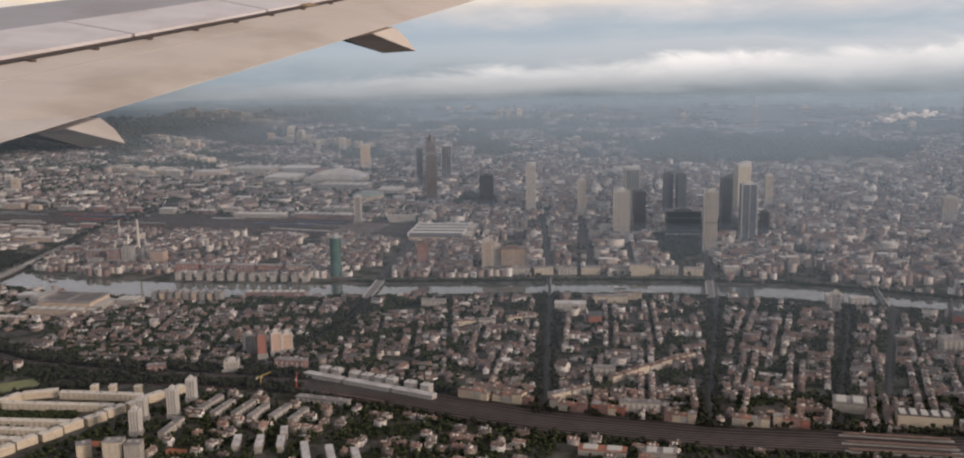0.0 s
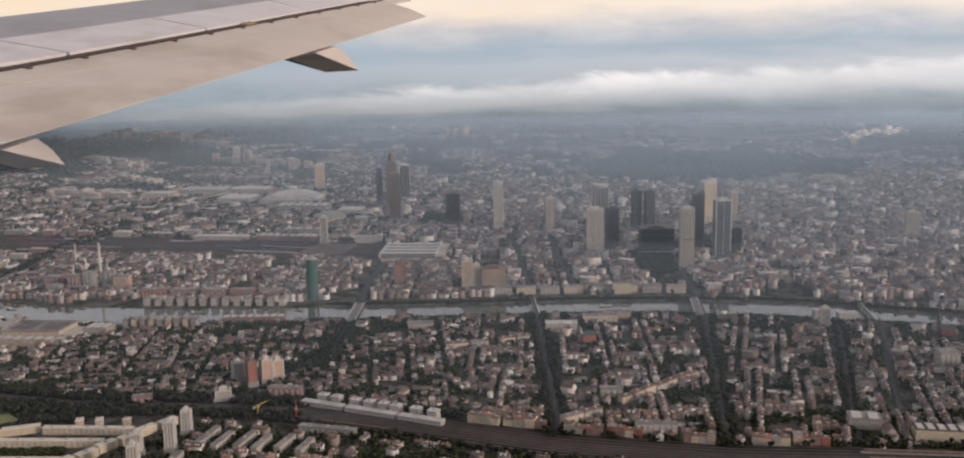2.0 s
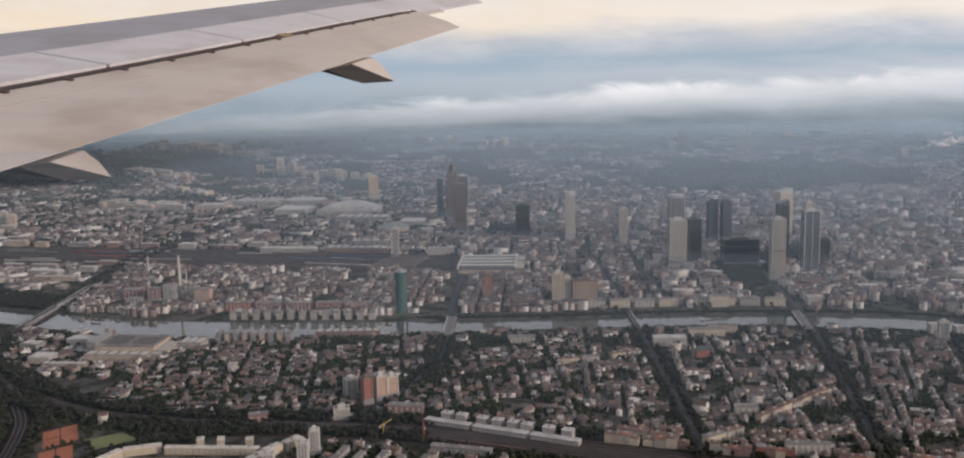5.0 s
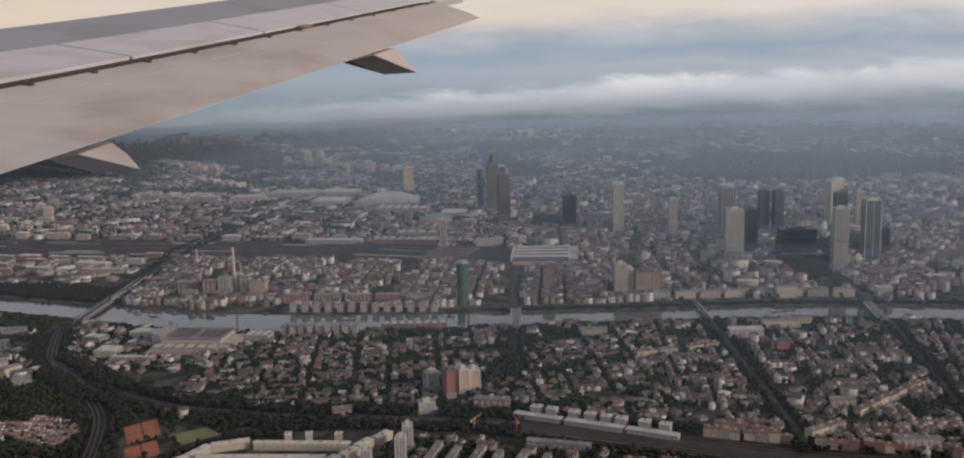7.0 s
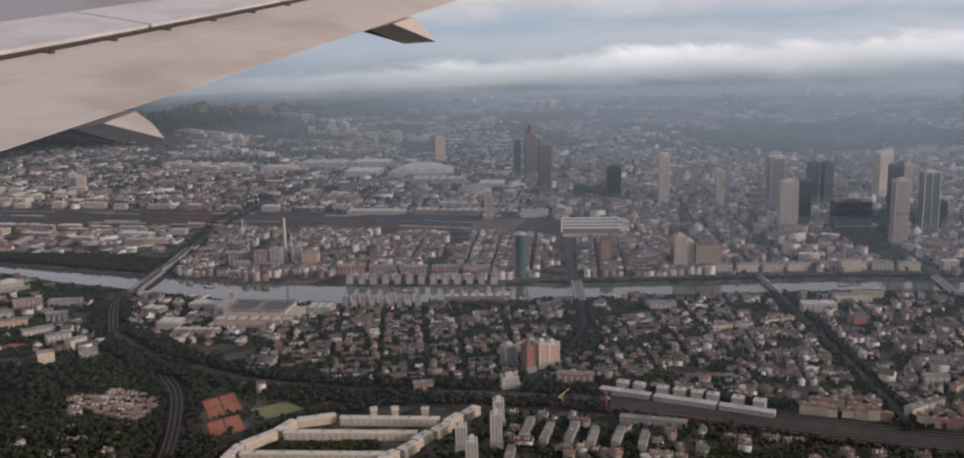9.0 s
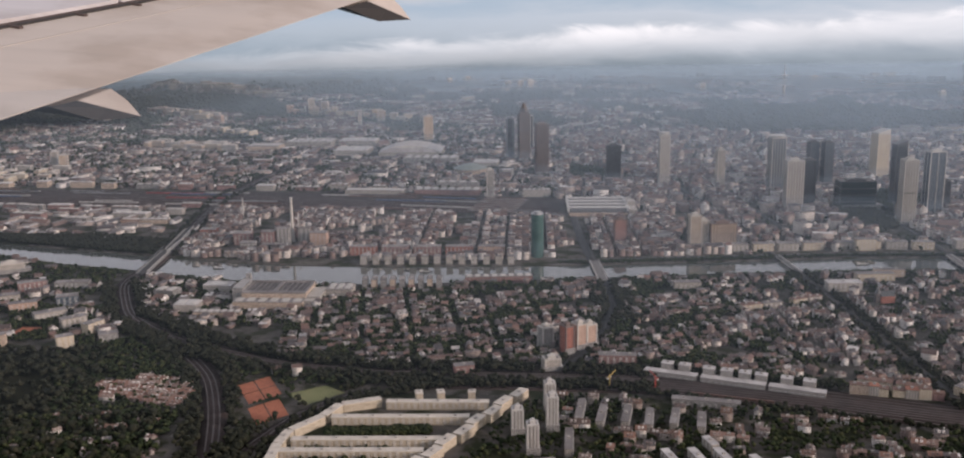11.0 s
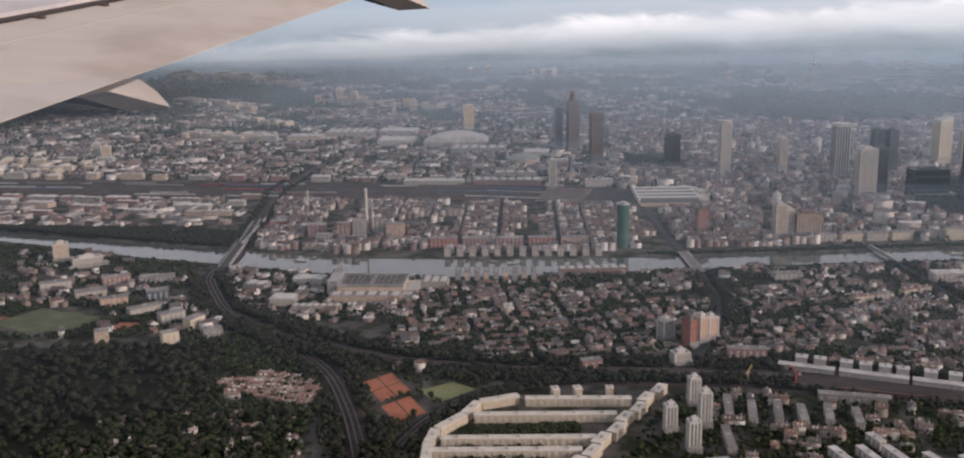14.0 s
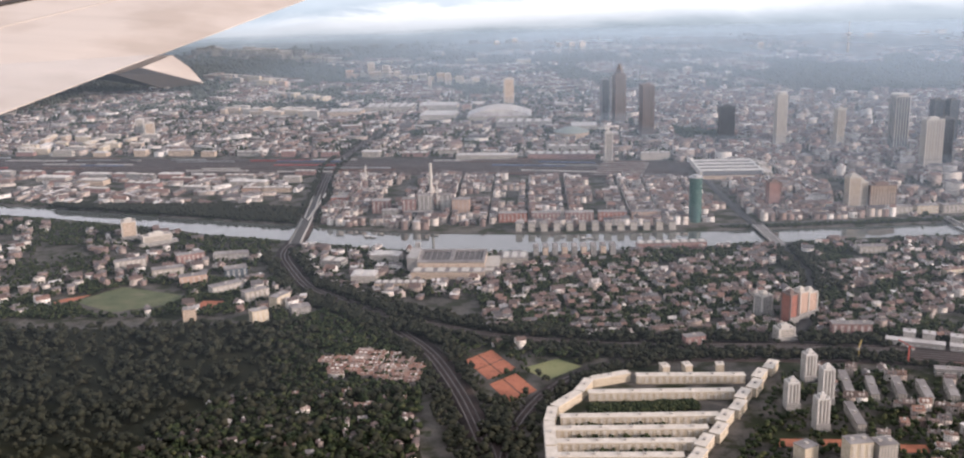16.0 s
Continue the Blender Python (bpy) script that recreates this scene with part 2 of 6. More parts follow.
M["light_grass"] = mottled("light_mown_grass", [(0.0, (.15, .17, .07)), (1.0, (.22, .22, .10))], 0.15, 0.95)
M["clay"] = mottled("clay_court", [(0.0, (.30, .10, .055)), (1.0, (.44, .155, .085))], 0.3, 0.95)
M["leaf"] = mottled("leaves", [(0.0, (.014, .022, .011)), (0.4, (.024, .035, .016)), (0.75, (.040, .051, .023)), (1.0, (.058, .063, .029))], 0.2, 0.9, bump=0.5, fine=1.6, island=True)
M["leaf_wood"] = mottled("dense_wood_leaves", [(0.0, (.019, .022, .015)), (0.5, (.024, .027, .018)), (0.85, (.029, .031, .020)), (1.0, (.038, .038, .025))], 0.03, 0.9, fine=0.5, island=True)
# Leaves paler and bluer than the near ones: haze put into the colour.
M["leaf_far"] = mottled("hazed_far_leaves", [(0.0, (.026, .040, .026)), (0.5, (.038, .054, .036)), (1.0, (.055, .070, .048))], 0.05, 0.9, island=True)
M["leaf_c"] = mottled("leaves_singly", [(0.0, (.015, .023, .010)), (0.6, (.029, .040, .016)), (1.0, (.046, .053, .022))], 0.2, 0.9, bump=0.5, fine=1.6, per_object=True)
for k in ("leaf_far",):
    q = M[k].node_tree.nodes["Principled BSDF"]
    q.inputs["Sheen Weight"].default_value = 0.2      # sheen stands in for distance haze
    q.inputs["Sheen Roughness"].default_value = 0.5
M["bark"] = mottled("bark", [(0.0, (.05, .04, .03)), (1.0, (.10, .08, .06))], 1.0, 0.95)
M["soil"] = mottled("forest_floor", [(0.0, (.016, .019, .010)), (1.0, (.03, .03, .018))], 0.05, 0.95)
M["field"] = mottled("far_fields", [(0.0, (.16, .14, .08)), (0.5, (.34, .27, .18)), (1.0, (.20, .17, .10))], 0.004, 0.95, fine=0.02)

for k in ("leaf_wood", "leaf", "leaf_c", "soil", "ballast", "ground"):
    M[k].node_tree.nodes["Principled BSDF"].inputs["Specular IOR Level"].default_value = 0.12


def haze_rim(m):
    """Fade a surface out by distance, imitating haze at the far rim."""
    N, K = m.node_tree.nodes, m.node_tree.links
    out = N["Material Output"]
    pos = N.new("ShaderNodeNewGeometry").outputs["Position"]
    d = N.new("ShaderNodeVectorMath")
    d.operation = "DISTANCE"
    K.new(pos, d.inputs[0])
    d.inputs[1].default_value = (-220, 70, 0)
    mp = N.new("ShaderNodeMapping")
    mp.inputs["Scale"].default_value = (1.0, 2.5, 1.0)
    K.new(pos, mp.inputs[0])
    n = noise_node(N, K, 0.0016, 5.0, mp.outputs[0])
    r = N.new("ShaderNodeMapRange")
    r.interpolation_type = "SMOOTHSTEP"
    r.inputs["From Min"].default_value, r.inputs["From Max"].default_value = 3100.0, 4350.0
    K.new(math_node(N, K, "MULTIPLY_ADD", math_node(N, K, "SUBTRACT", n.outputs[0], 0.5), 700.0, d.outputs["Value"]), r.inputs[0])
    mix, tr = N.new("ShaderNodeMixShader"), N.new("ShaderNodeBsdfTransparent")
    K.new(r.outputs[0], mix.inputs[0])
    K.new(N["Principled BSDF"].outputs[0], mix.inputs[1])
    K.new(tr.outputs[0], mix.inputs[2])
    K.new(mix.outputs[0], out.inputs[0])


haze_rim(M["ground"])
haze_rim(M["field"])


def water_mat():
    m, N, K, b = base_mat("river_water", 0.06)
    b.inputs["Base Color"].default_value = (.075, .083, .078, 1)
    b.inputs["IOR"].default_value = 1.6
    n = noise_node(N, K, 0.25, 3.0)
    bp = N.new("ShaderNodeBump")
    bp.inputs["Strength"].default_value = 0.12
    bp.inputs["Distance"].default_value = 0.05
    K.new(n.outputs[0], bp.inputs["Height"])
    K.new(bp.outputs[0], b.inputs["Normal"])
    n2 = noise_node(N, K, 0.012, 3.0)
    K.new(math_node(N, K, "MULTIPLY_ADD", n2.outputs[0], 0.06, 0.01), b.inputs["Roughness"])
    return m


M["water"] = water_mat()


def single(name, c, spread=0.12, rough=0.7, metal=0.0, scale=0.4):
    m = mottled(name, [(0.0, tuple(v * (1 - spread) for v in c)), (1.0, tuple(min(1, v * (1 + spread)) for v in c))], scale, rough)
    m.node_tree.nodes["Principled BSDF"].inputs["Metallic"].default_value = metal
    return m


# ---- mesh helpers ----
def ground_poly(name, mat, V, quads=(), tris=(), parent=None, slots=None, qi=None, ti=None):
    """One mesh object from arrays of vertices, quads and triangles."""
    V = np.asarray(V, float).reshape(-1, 3)
    quads = np.asarray(quads, int).reshape(-1, 4)
    tris = np.asarray(tris, int).reshape(-1, 3)
    me = bpy.data.meshes.new(name)
    me.vertices.add(len(V))
    me.vertices.foreach_set("co", V.ravel())
    nq, n3 = len(quads), len(tris)
    me.loops.add(nq * 4 + n3 * 3)
    me.loops.foreach_set("vertex_index", np.concatenate([quads.ravel(), tris.ravel()]).astype(np.int32))
    me.polygons.add(nq + n3)
    start = np.concatenate([np.arange(nq) * 4, nq * 4 + np.arange(n3) * 3]).astype(np.int32)
    me.polygons.foreach_set("loop_start", start)
    if slots:
        for s in slots:
            me.materials.append(s)
        me.polygons.foreach_set("material_index", np.concatenate([np.zeros(nq) if qi is None else qi, np.zeros(n3) if ti is None else ti]).astype(np.int32))
    else:
        me.materials.append(mat)
    me.update(calc_edges=True)
    me.validate()
    ob = new(name, me)
    if parent is not None:
        ob.parent = parent
    return ob


def part(name, bm, mat, parent, label=""):
    me = bpy.data.meshes.new(name)
    bm.to_mesh(me)
    bm.free()
    me.materials.append(mat)
    ob = new(name, me)
    ob.parent = parent
    if label:
        ob["label"] = label
    return ob


def thing(name, x, y, rot, label, category, group="", z=0.0):
    ob = new(name)
    ob.empty_display_size = 1
    ob.matrix_basis = pose(x, y, z, 0, 0, rot)
    return tagged(ob, label, category, group)


def box(bm, x0, x1, y0, y1, z0, z1):
    v = [bm.verts.new(p) for p in ((x0, y0, z0), (x1, y0, z0), (x1, y1, z0), (x0, y1, z0), (x0, y0, z1), (x1, y0, z1), (x1, y1, z1), (x0, y1, z1))]
    for f in ((0, 1, 5, 4), (1, 2, 6, 5), (2, 3, 7, 6), (3, 0, 4, 7), (4, 5, 6, 7), (3, 2, 1, 0)):
        bm.faces.new([v[i] for i in f])
    return v


def boxes(*bs):
    bm = bmesh.new()
    for b in bs:
        box(bm, *b)
    return bm


def drum(bm, x, y, z0, z1, r0, r1, n=16):
    a = [bm.verts.new((x + r0 * math.cos(2 * math.pi * i / n), y + r0 * math.sin(2 * math.pi * i / n), z0)) for i in range(n)]
    b = [bm.verts.new((x + r1 * math.cos(2 * math.pi * i / n), y + r1 * math.sin(2 * math.pi * i / n), z1)) for i in range(n)]
    for i in range(n):
        bm.faces.new((a[i], a[(i + 1) % n], b[(i + 1) % n], b[i]))
    bm.faces.new(b)
    bm.faces.new(a[::-1])


def lerp_line(line, X):
    l = np.array(line, float)
    return np.interp(X, l[:, 0], l[:, 1])


def in_poly(poly, X, Y):
    X, Y = np.asarray(X, float), np.asarray(Y, float)
    inside = np.zeros(X.shape, bool)
    n = len(poly)
    for i in range(n):
        (x0, y0), (x1, y1) = poly[i], poly[(i + 1) % n]
        if y0 == y1:
            continue
        c = ((y0 > Y) != (y1 > Y)) & (X < (x1 - x0) * (Y - y0) / (y1 - y0) + x0)
        inside ^= c
    return inside


def line_dist(line, X, Y):
    X, Y = np.asarray(X, float), np.asarray(Y, float)
    d = np.full(X.shape, 1e9)
    for (x0, y0), (x1, y1) in zip(line[:-1], line[1:]):
        dx, dy = x1 - x0, y1 - y0
        t = np.clip(((X - x0) * dx + (Y - y0) * dy) / (dx * dx + dy * dy), 0, 1)
        d = np.minimum(d, np.hypot(X - x0 - t * dx, Y - y0 - t * dy))
    return d


def smooth_line(line, step=15.0):
    """Points along a polyline, rounded off at its corners."""
    p = np.array(line, float)
    s = np.concatenate([[0], np.cumsum(np.hypot(*np.diff(p, axis=0).T))])
    q = np.arange(0, s[-1] + step, step)
    x, y = np.interp(q, s, p[:, 0]), np.interp(q, s, p[:, 1])
    for _ in range(3):
        x[1:-1] = (x[:-2] + 2 * x[1:-1] + x[2:]) / 4
        y[1:-1] = (y[:-2] + 2 * y[1:-1] + y[2:]) / 4
    return np.stack([x, y], 1)


def strip(name, line, half, z, mat, label, category, thick=0.3, offset=0.0):
    """A band of road or track along a line, a slab with sides."""
    p = smooth_line(line)
    d = np.gradient(p, axis=0)
    d /= np.hypot(d[:, 0], d[:, 1])[:, None]
    nrm = np.stack([-d[:, 1], d[:, 0]], 1)
    V = []
    for k in ((offset - half, z), (offset + half, z), (offset - half, z - thick), (offset + half, z - thick)):
        V.append(np.column_stack([p + nrm * k[0], np.full(len(p), k[1])]))
    n = len(p)
    i = np.arange(n - 1)
    Q = np.concatenate([np.stack([i, i + 1, n + i + 1, n + i], 1)[:, ::-1], np.stack([2 * n + i, 2 * n + i + 1, i + 1, i], 1)[:, ::-1], np.stack([n + i, n + i + 1, 3 * n + i + 1, 3 * n + i], 1)[:, ::-1]])
    ob = ground_poly(name, mat, np.concatenate(V), Q)
    return tagged(ob, label, category, kind="structure")


# ---- ground and river ----
NEAR_BANK = [(-3500, 2000), (-1500, 1400), (-920, 1203), (-768, 1136), (-700, 1094), (-607, 1056), (-534, 1022), (-477, 1000), (-391, 987), (-293, 986), (-204, 990),
             (-52, 996), (87, 997), (168, 991), (197, 981), (267, 967), (347, 941), (398, 925), (800, 760), (2600, 60)]
FAR_BANK = [(-3500, 2050), (-1500, 1445), (-919, 1248), (-776, 1186), (-682, 1147), (-622, 1123), (-538, 1088), (-478, 1071), (-360, 1052), (-242, 1046), (-161, 1041),
            (25, 1042), (92, 1045), (176, 1038), (270, 1026), (338, 1001), (388, 975), (420, 963), (830, 805), (2600, 110)]
BED = -2.0


def build_ground():
    X = np.concatenate([[-7000, -3500], np.arange(-3400, 2600, 20.0), [7000]])
    yn, yf = lerp_line(NEAR_BANK, X), lerp_line(FAR_BANK, X)
    n = len(X)
    rows = [(np.full(n, -3000.0), 0), (yn - 300, 0), (yn, 0), (yn + 0.2, BED), (yf - 0.2, BED), (yf, 0), (yf + 300, 0), (yf + 900, 0), (np.full(n, 7000.0), 0)]
    V = np.concatenate([np.column_stack([X, y, np.full(n, float(z))]) for y, z in rows])
    i = np.arange(n - 1)
    Q = np.concatenate([np.stack([r * n + i, r * n + i + 1, (r + 1) * n + i + 1, (r + 1) * n + i], 1) for r in range(len(rows) - 1)])
    tagged(ground_poly("ground", M["ground"], V, Q), "grey-brown town ground with patches of grass", "ground", kind="structure")
    W = np.concatenate([np.column_stack([X, yn - 0.5, np.full(n, -1.0)]), np.column_stack([X, yf + 0.5, np.full(n, -1.0)])])
    tagged(ground_poly("water", M["water"], W, np.stack([i, i + 1, n + i + 1, n + i], 1)), "calm grey river reflecting the sky and the banks", "river", kind="structure")


build_ground()

RAIL_BRIDGE = [(-560, 1720), (-578, 1654), (-612, 1444), (-606, 1252), (-603, 1064), (-613, 1010), (-575, 902), (-521, 835), (-475, 756), (-456, 683), (-442, 601), (-436, 500)]
RAIL_LOOP = [(-440, 560), (-437, 600), (-427, 640), (-408, 680), (-378, 714), (-336, 731), (-290, 737)]
RAIL_SOUTH = [(-345, 744), (-300, 738), (-258, 733), (-171, 720), (-72, 680), (3, 645), (114, 616), (211, 606), (300, 592), (700, 520)]
RAIL_CUT = [(-575, 902), (-500, 822), (-430, 775), (-350, 750), (-258, 738), (-171, 722)]
YARD = [(-1900, 1760), (-1128, 1538), (-800, 1472), (-563, 1432), (-350, 1392), (-160, 1335)]
ROAD_A = [(20, 1462), (22, 1099), (22, 1042)]
ROAD_A_S = [(21, 990), (17, 880), (10, 660)]
ROAD_B = [(-150, 1330), (-162, 1152), (-166, 967), (-170, 900), (-190, 830), (-230, 750)]
ROAD_C = [(240, 1420), (215, 1230), (202, 1095), (184, 961), (156, 820), (119, 640)]
ROAD_D = [(310, 950), (280, 855), (221, 687), (205, 630)]
ROAD_E = [(345, 930), (311, 837), (256, 688)]
ROAD_F = [(75, 1440), (72, 1100)]
ROAD_G = [(122, 1300), (118, 1090)]
ROAD_Q = [(-200, 1062), (-60, 1060), (60, 1062), (190, 1056), (290, 1040), (430, 985)]
ROAD_AVE = [(300, 1600), (430, 1530), (560, 1480), (800, 1420)]

LINES = [(RAIL_LOOP, 6), (RAIL_BRIDGE, 12), (RAIL_SOUTH, 22), (RAIL_CUT, 12), (YARD, 58), (ROAD_A, 5), (ROAD_A_S, 8), (ROAD_B, 7), (ROAD_C, 6), (ROAD_D, 5), (ROAD_E, 4), (ROAD_F, 4), (ROAD_G, 4), (ROAD_Q, 7), (ROAD_AVE, 4)]
strip("railway_west", RAIL_BRIDGE, 8, 0.35, M["ballast"], "brown ballast bed of a railway on its embankment", "railway")
strip("railway_south", RAIL_SOUTH, 20, 0.30, M["ballast"], "wide brown ballast bed of a main railway line", "railway")
strip("railway_loop", RAIL_LOOP, 4.5, 0.28, M["ballast"], "narrow ballast bed of a curving railway among trees", "railway")
strip("railway_cutting", RAIL_CUT, 7, 0.25, M["ballast"], "brown ballast bed of a railway among trees", "railway")
strip("railway_yard", YARD, 56, 0.30, M["ballast"], "brown ballast of a wide station yard", "railway")
for name, line, half in (("road", ROAD_A, 3.2), ("road", ROAD_A_S, 3.6), ("road", ROAD_B, 4.5), ("road", ROAD_C, 3.6), ("road", ROAD_D, 3), ("road", ROAD_E, 2.6), ("road", ROAD_F, 2.6), ("road", ROAD_G, 2.6), ("road", ROAD_Q, 3.2), ("road", ROAD_AVE, 2.5)):
    strip(name, line, half, 0.2, M["asphalt"], "straight dark asphalt street between houses", "road")


def tracks(line, offsets, z):
    for o in offsets:
        strip("track", line, 0.45, z, M["rail"], "pale worn railway track on ballast", "track", 0.25, o)


tracks(RAIL_SOUTH, (-15, -10, -6, -2, 2, 6, 11, 16), 0.55)
tracks(RAIL_LOOP, (-1.8, 1.8), 0.5)
tracks(RAIL_CUT, (-4, 0, 4), 0.5)
tracks(RAIL_BRIDGE, (-3.5, 0.0, 3.5), 0.6)
tracks(YARD, (-50, -43, -37, -30, -24, -17, -10, -4, 3, 9, 16, 23, 30, 36, 43, 50), 0.55)

RESERVED = []


def reserve(x, y, r):
    RESERVED.append((x, y, r))
# ---- towers ----
GLASS = {}
GLASS["dark"] = facade("dark_glass_tower", [(0, (.05, .06, .075)), (1, (.085, .095, .11))], 0.9, 1.4, 0.8, 0.7, (.02, .026, .034), island=False, rough=0.35)
GLASS["pale"] = facade("pale_stone_tower", [(0, (.35, .325, .29)), (1, (.46, .43, .39))], 1.6, 1.4, 0.45, 0.55, (.10, .105, .11), island=False)
GLASS["white"] = facade("white_panel_tower", [(0, (.36, .34, .31)), (1, (.46, .435, .405))], 1.4, 1.4, 0.4, 0.5, (.14, .14, .15), island=False)
GLASS["brown"] = facade("brown_stone_tower", [(0, (.105, .092, .090)), (1, (.155, .135, .130))], 1.2, 1.4, 0.5, 0.55, (.045, .045, .05), island=False)
GLASS["blue"] = facade("blue_glass_tower", [(0, (.10, .13, .16)), (1, (.16, .19, .22))], 1.1, 1.4, 0.75, 0.65, (.045, .06, .08), island=False, rough=0.35)
GLASS["green"] = facade("green_glass_tower", [(0, (.08, .16, .15)), (1, (.13, .22, .20))], 0.8, 1.4, 0.75, 0.7, (.03, .085, .085), island=False, rough=0.3)
GLASS["red"] = facade("red_brick_block", [(0, (.30, .115, .085)), (1, (.40, .16, .12))], 1.3, 1.2, 0.45, 0.5, (.07, .06, .06), island=False)
GLASS["salmon"] = facade("salmon_plaster_block", [(0, (.44, .31, .245)), (1, (.54, .39, .31))], 1.3, 1.2, 0.45, 0.5, (.16, .12, .11), island=False)
GLASS["beige"] = facade("beige_panel_block", [(0, (.46, .37, .29)), (1, (.58, .48, .39))], 1.4, 1.2, 0.5, 0.5, (.12, .10, .09), island=False)
GLASS["mauve"] = facade("mauve_brown_block", [(0, (.26, .16, .15)), (1, (.35, .22, .20))], 1.2, 1.2, 0.5, 0.55, (.08, .06, .065), island=False)
GLASS["grey"] = facade("grey_concrete_block", [(0, (.27, .265, .26)), (1, (.38, .37, .36))], 1.3, 1.3, 0.6, 0.5, (.07, .075, .08), island=False)
GLASS["cream"] = facade("cream_estate_wall", [(0, (.50, .43, .33)), (1, (.62, .55, .44))], 1.4, 1.25, 0.42, 0.45, (.20, .17, .13), island=False)
GLASS["teal"] = facade("dark_teal_glass", [(0, (.030, .045, .050)), (1, (.050, .070, .075))], 1.6, 1.4, 0.85, 0.8, (.018, .034, .038), island=False, rough=0.25)
TRIM = {"pale": single("pale_trim", (.50, .48, .445)), "white": single("white_trim", (.54, .525, .50)), "dark": single("dark_trim", (.07, .075, .08), rough=0.4), "brown": single("brown_trim", (.17, .13, .12)), "steel": single("steel_trim", (.42, .43, .44), rough=0.4, metal=0.6)}


def tower(x, y, w, d, h, rot, skin, label, trim="pale", ribs=0, step=0.0, crown="plant", mast=0.0, bands=0, name="office_tower"):
    """A high-rise: shaft, podium, corner strips, ribs or bands, roof storey and mast."""
    t = thing(name, x, y, rot, label, "skyscraper", "towers of the skyline")
    a, b = w / 2, d / 2
    part("shaft", boxes((-a, a, -b, b, 0, h)), GLASS[skin], t)
    part("podium", boxes((-a * 1.35, a * 1.25, -b * 1.3, -b - 0.5, 0, min(4.5, h * 0.4))), GLASS["grey"], t)
    part("podium", boxes((a + 0.5, a * 1.5, -b, b, 0, min(3.5, h * 0.3))), GLASS["grey"], t)
    e = 0.45
    for sx in (-1, 1):
        for sy in (-1, 1):
            part("corner_strip", boxes((sx * a - e, sx * a + e, sy * b - e, sy * b + e, 0, h + 0.4)), TRIM[trim], t)
    if ribs:
        bs = []
        for i in range(1, ribs):
            u = -a + w * i / ribs
            bs += [(u - 0.3, u + 0.3, -b - 0.55, -b - 0.01, 0, h), (u - 0.3, u + 0.3, b + 0.01, b + 0.55, 0, h)]
            v = -b + d * i / ribs
            bs += [(-a - 0.55, -a - 0.01, v - 0.3, v + 0.3, 0, h), (a + 0.01, a + 0.55, v - 0.3, v + 0.3, 0, h)]
        for q in bs:
            part("rib", boxes(q), TRIM[trim], t)
    if bands:
        for i in range(1, bands + 1):
            z = h * i / (bands + 1)
            part("service_floor", boxes((-a - 0.2, a + 0.2, -b - 0.2, b + 0.2, z - 0.7, z + 0.7)), TRIM["dark"], t)
    part("parapet", boxes((-a - 0.3, a + 0.3, -b - 0.3, -b + 0.5, h, h + 1.0), (-a - 0.3, a + 0.3, b - 0.5, b + 0.3, h, h + 1.0), (-a - 0.3, -a + 0.5, -b + 0.5, b - 0.5, h, h + 1.0), (a - 0.5, a + 0.3, -b + 0.5, b - 0.5, h, h + 1.0)), TRIM[trim], t)
    part("roof", boxes((-a + 0.5, a - 0.5, -b + 0.5, b - 0.5, h, h + 0.3)), M["flat_plain"], t)
    if crown == "plant":
        part("roof_plant", boxes((-a * 0.55, a * 0.5, -b * 0.5, b * 0.55, h + 0.3, h + 2.6), (-a * 0.2, a * 0.3, -b * 0.3, b * 0.2, h + 2.6, h + 3.6)), TRIM[trim], t)
    elif crown == "pyramid":
        bm = bmesh.new()
        box(bm, -a * 0.8, a * 0.8, -b * 0.8, b * 0.8, h, h + 4)
        drum(bm, 0, 0, h + 4, h + 4.2, a * 1.1, a * 1.1, 4)
        drum(bm, 0, 0, h + 4.2, h + 4.2 + w * 0.95, a * 0.95, 0.15, 4)
        part("pyramid_crown", bm, GLASS["brown"], t)
    elif crown == "ring":
        bm = bmesh.new()
        drum(bm, 0, 0, h + 0.3, h + 3.2, a * 0.85, a * 0.85, 20)
        drum(bm, 0, 0, h + 3.2, h + 3.8, a * 1.25, a * 1.25, 20)
        part("round_crown", bm, TRIM["white"], t)
    elif crown == "slant":
        bm = bmesh.new()
        v = box(bm, -a, a, -b, b, h + 0.3, h + 7)
        v[4].co.z = v[7].co.z = h + 2
        part("slanted_crown", bm, TRIM[trim], t)
    if mast:
        bm = bmesh.new()
        drum(bm, 0, 0, h, h + mast * 0.6, 0.6, 0.45, 8)
        drum(bm, 0, 0, h + mast * 0.6, h + mast, 0.3, 0.12, 8)
        part("mast", bm, TRIM["steel"], t)
    reserve(x, y, max(w, d) * 0.75 + 3)
    return t


tower(-174, 1755, 17, 17, 78, 8, "brown", "tall red-brown stone tower with a pyramid top", "brown", crown="pyramid", bands=2)
tower(-196, 1768, 11, 15, 70, 4, "blue", "slim blue-grey glass office tower beside a taller one", "steel", ribs=4)
tower(-157, 1880, 18, 14, 62, 4, "dark", "dark office tower striped with white strips", "white", ribs=4)
tower(-159, 1606, 17, 20, 77, 6, "brown", "broad brown-grey glass office tower by the fair", "brown", ribs=5)
tower(-65, 1512, 20, 14, 55, -4, "dark", "dark blue slab tower in the west end", "dark", ribs=6)
tower(3, 1486, 13, 14, 72, 0, "white", "slim white tower with an overhanging round roof", "white", crown="ring", ribs=4)
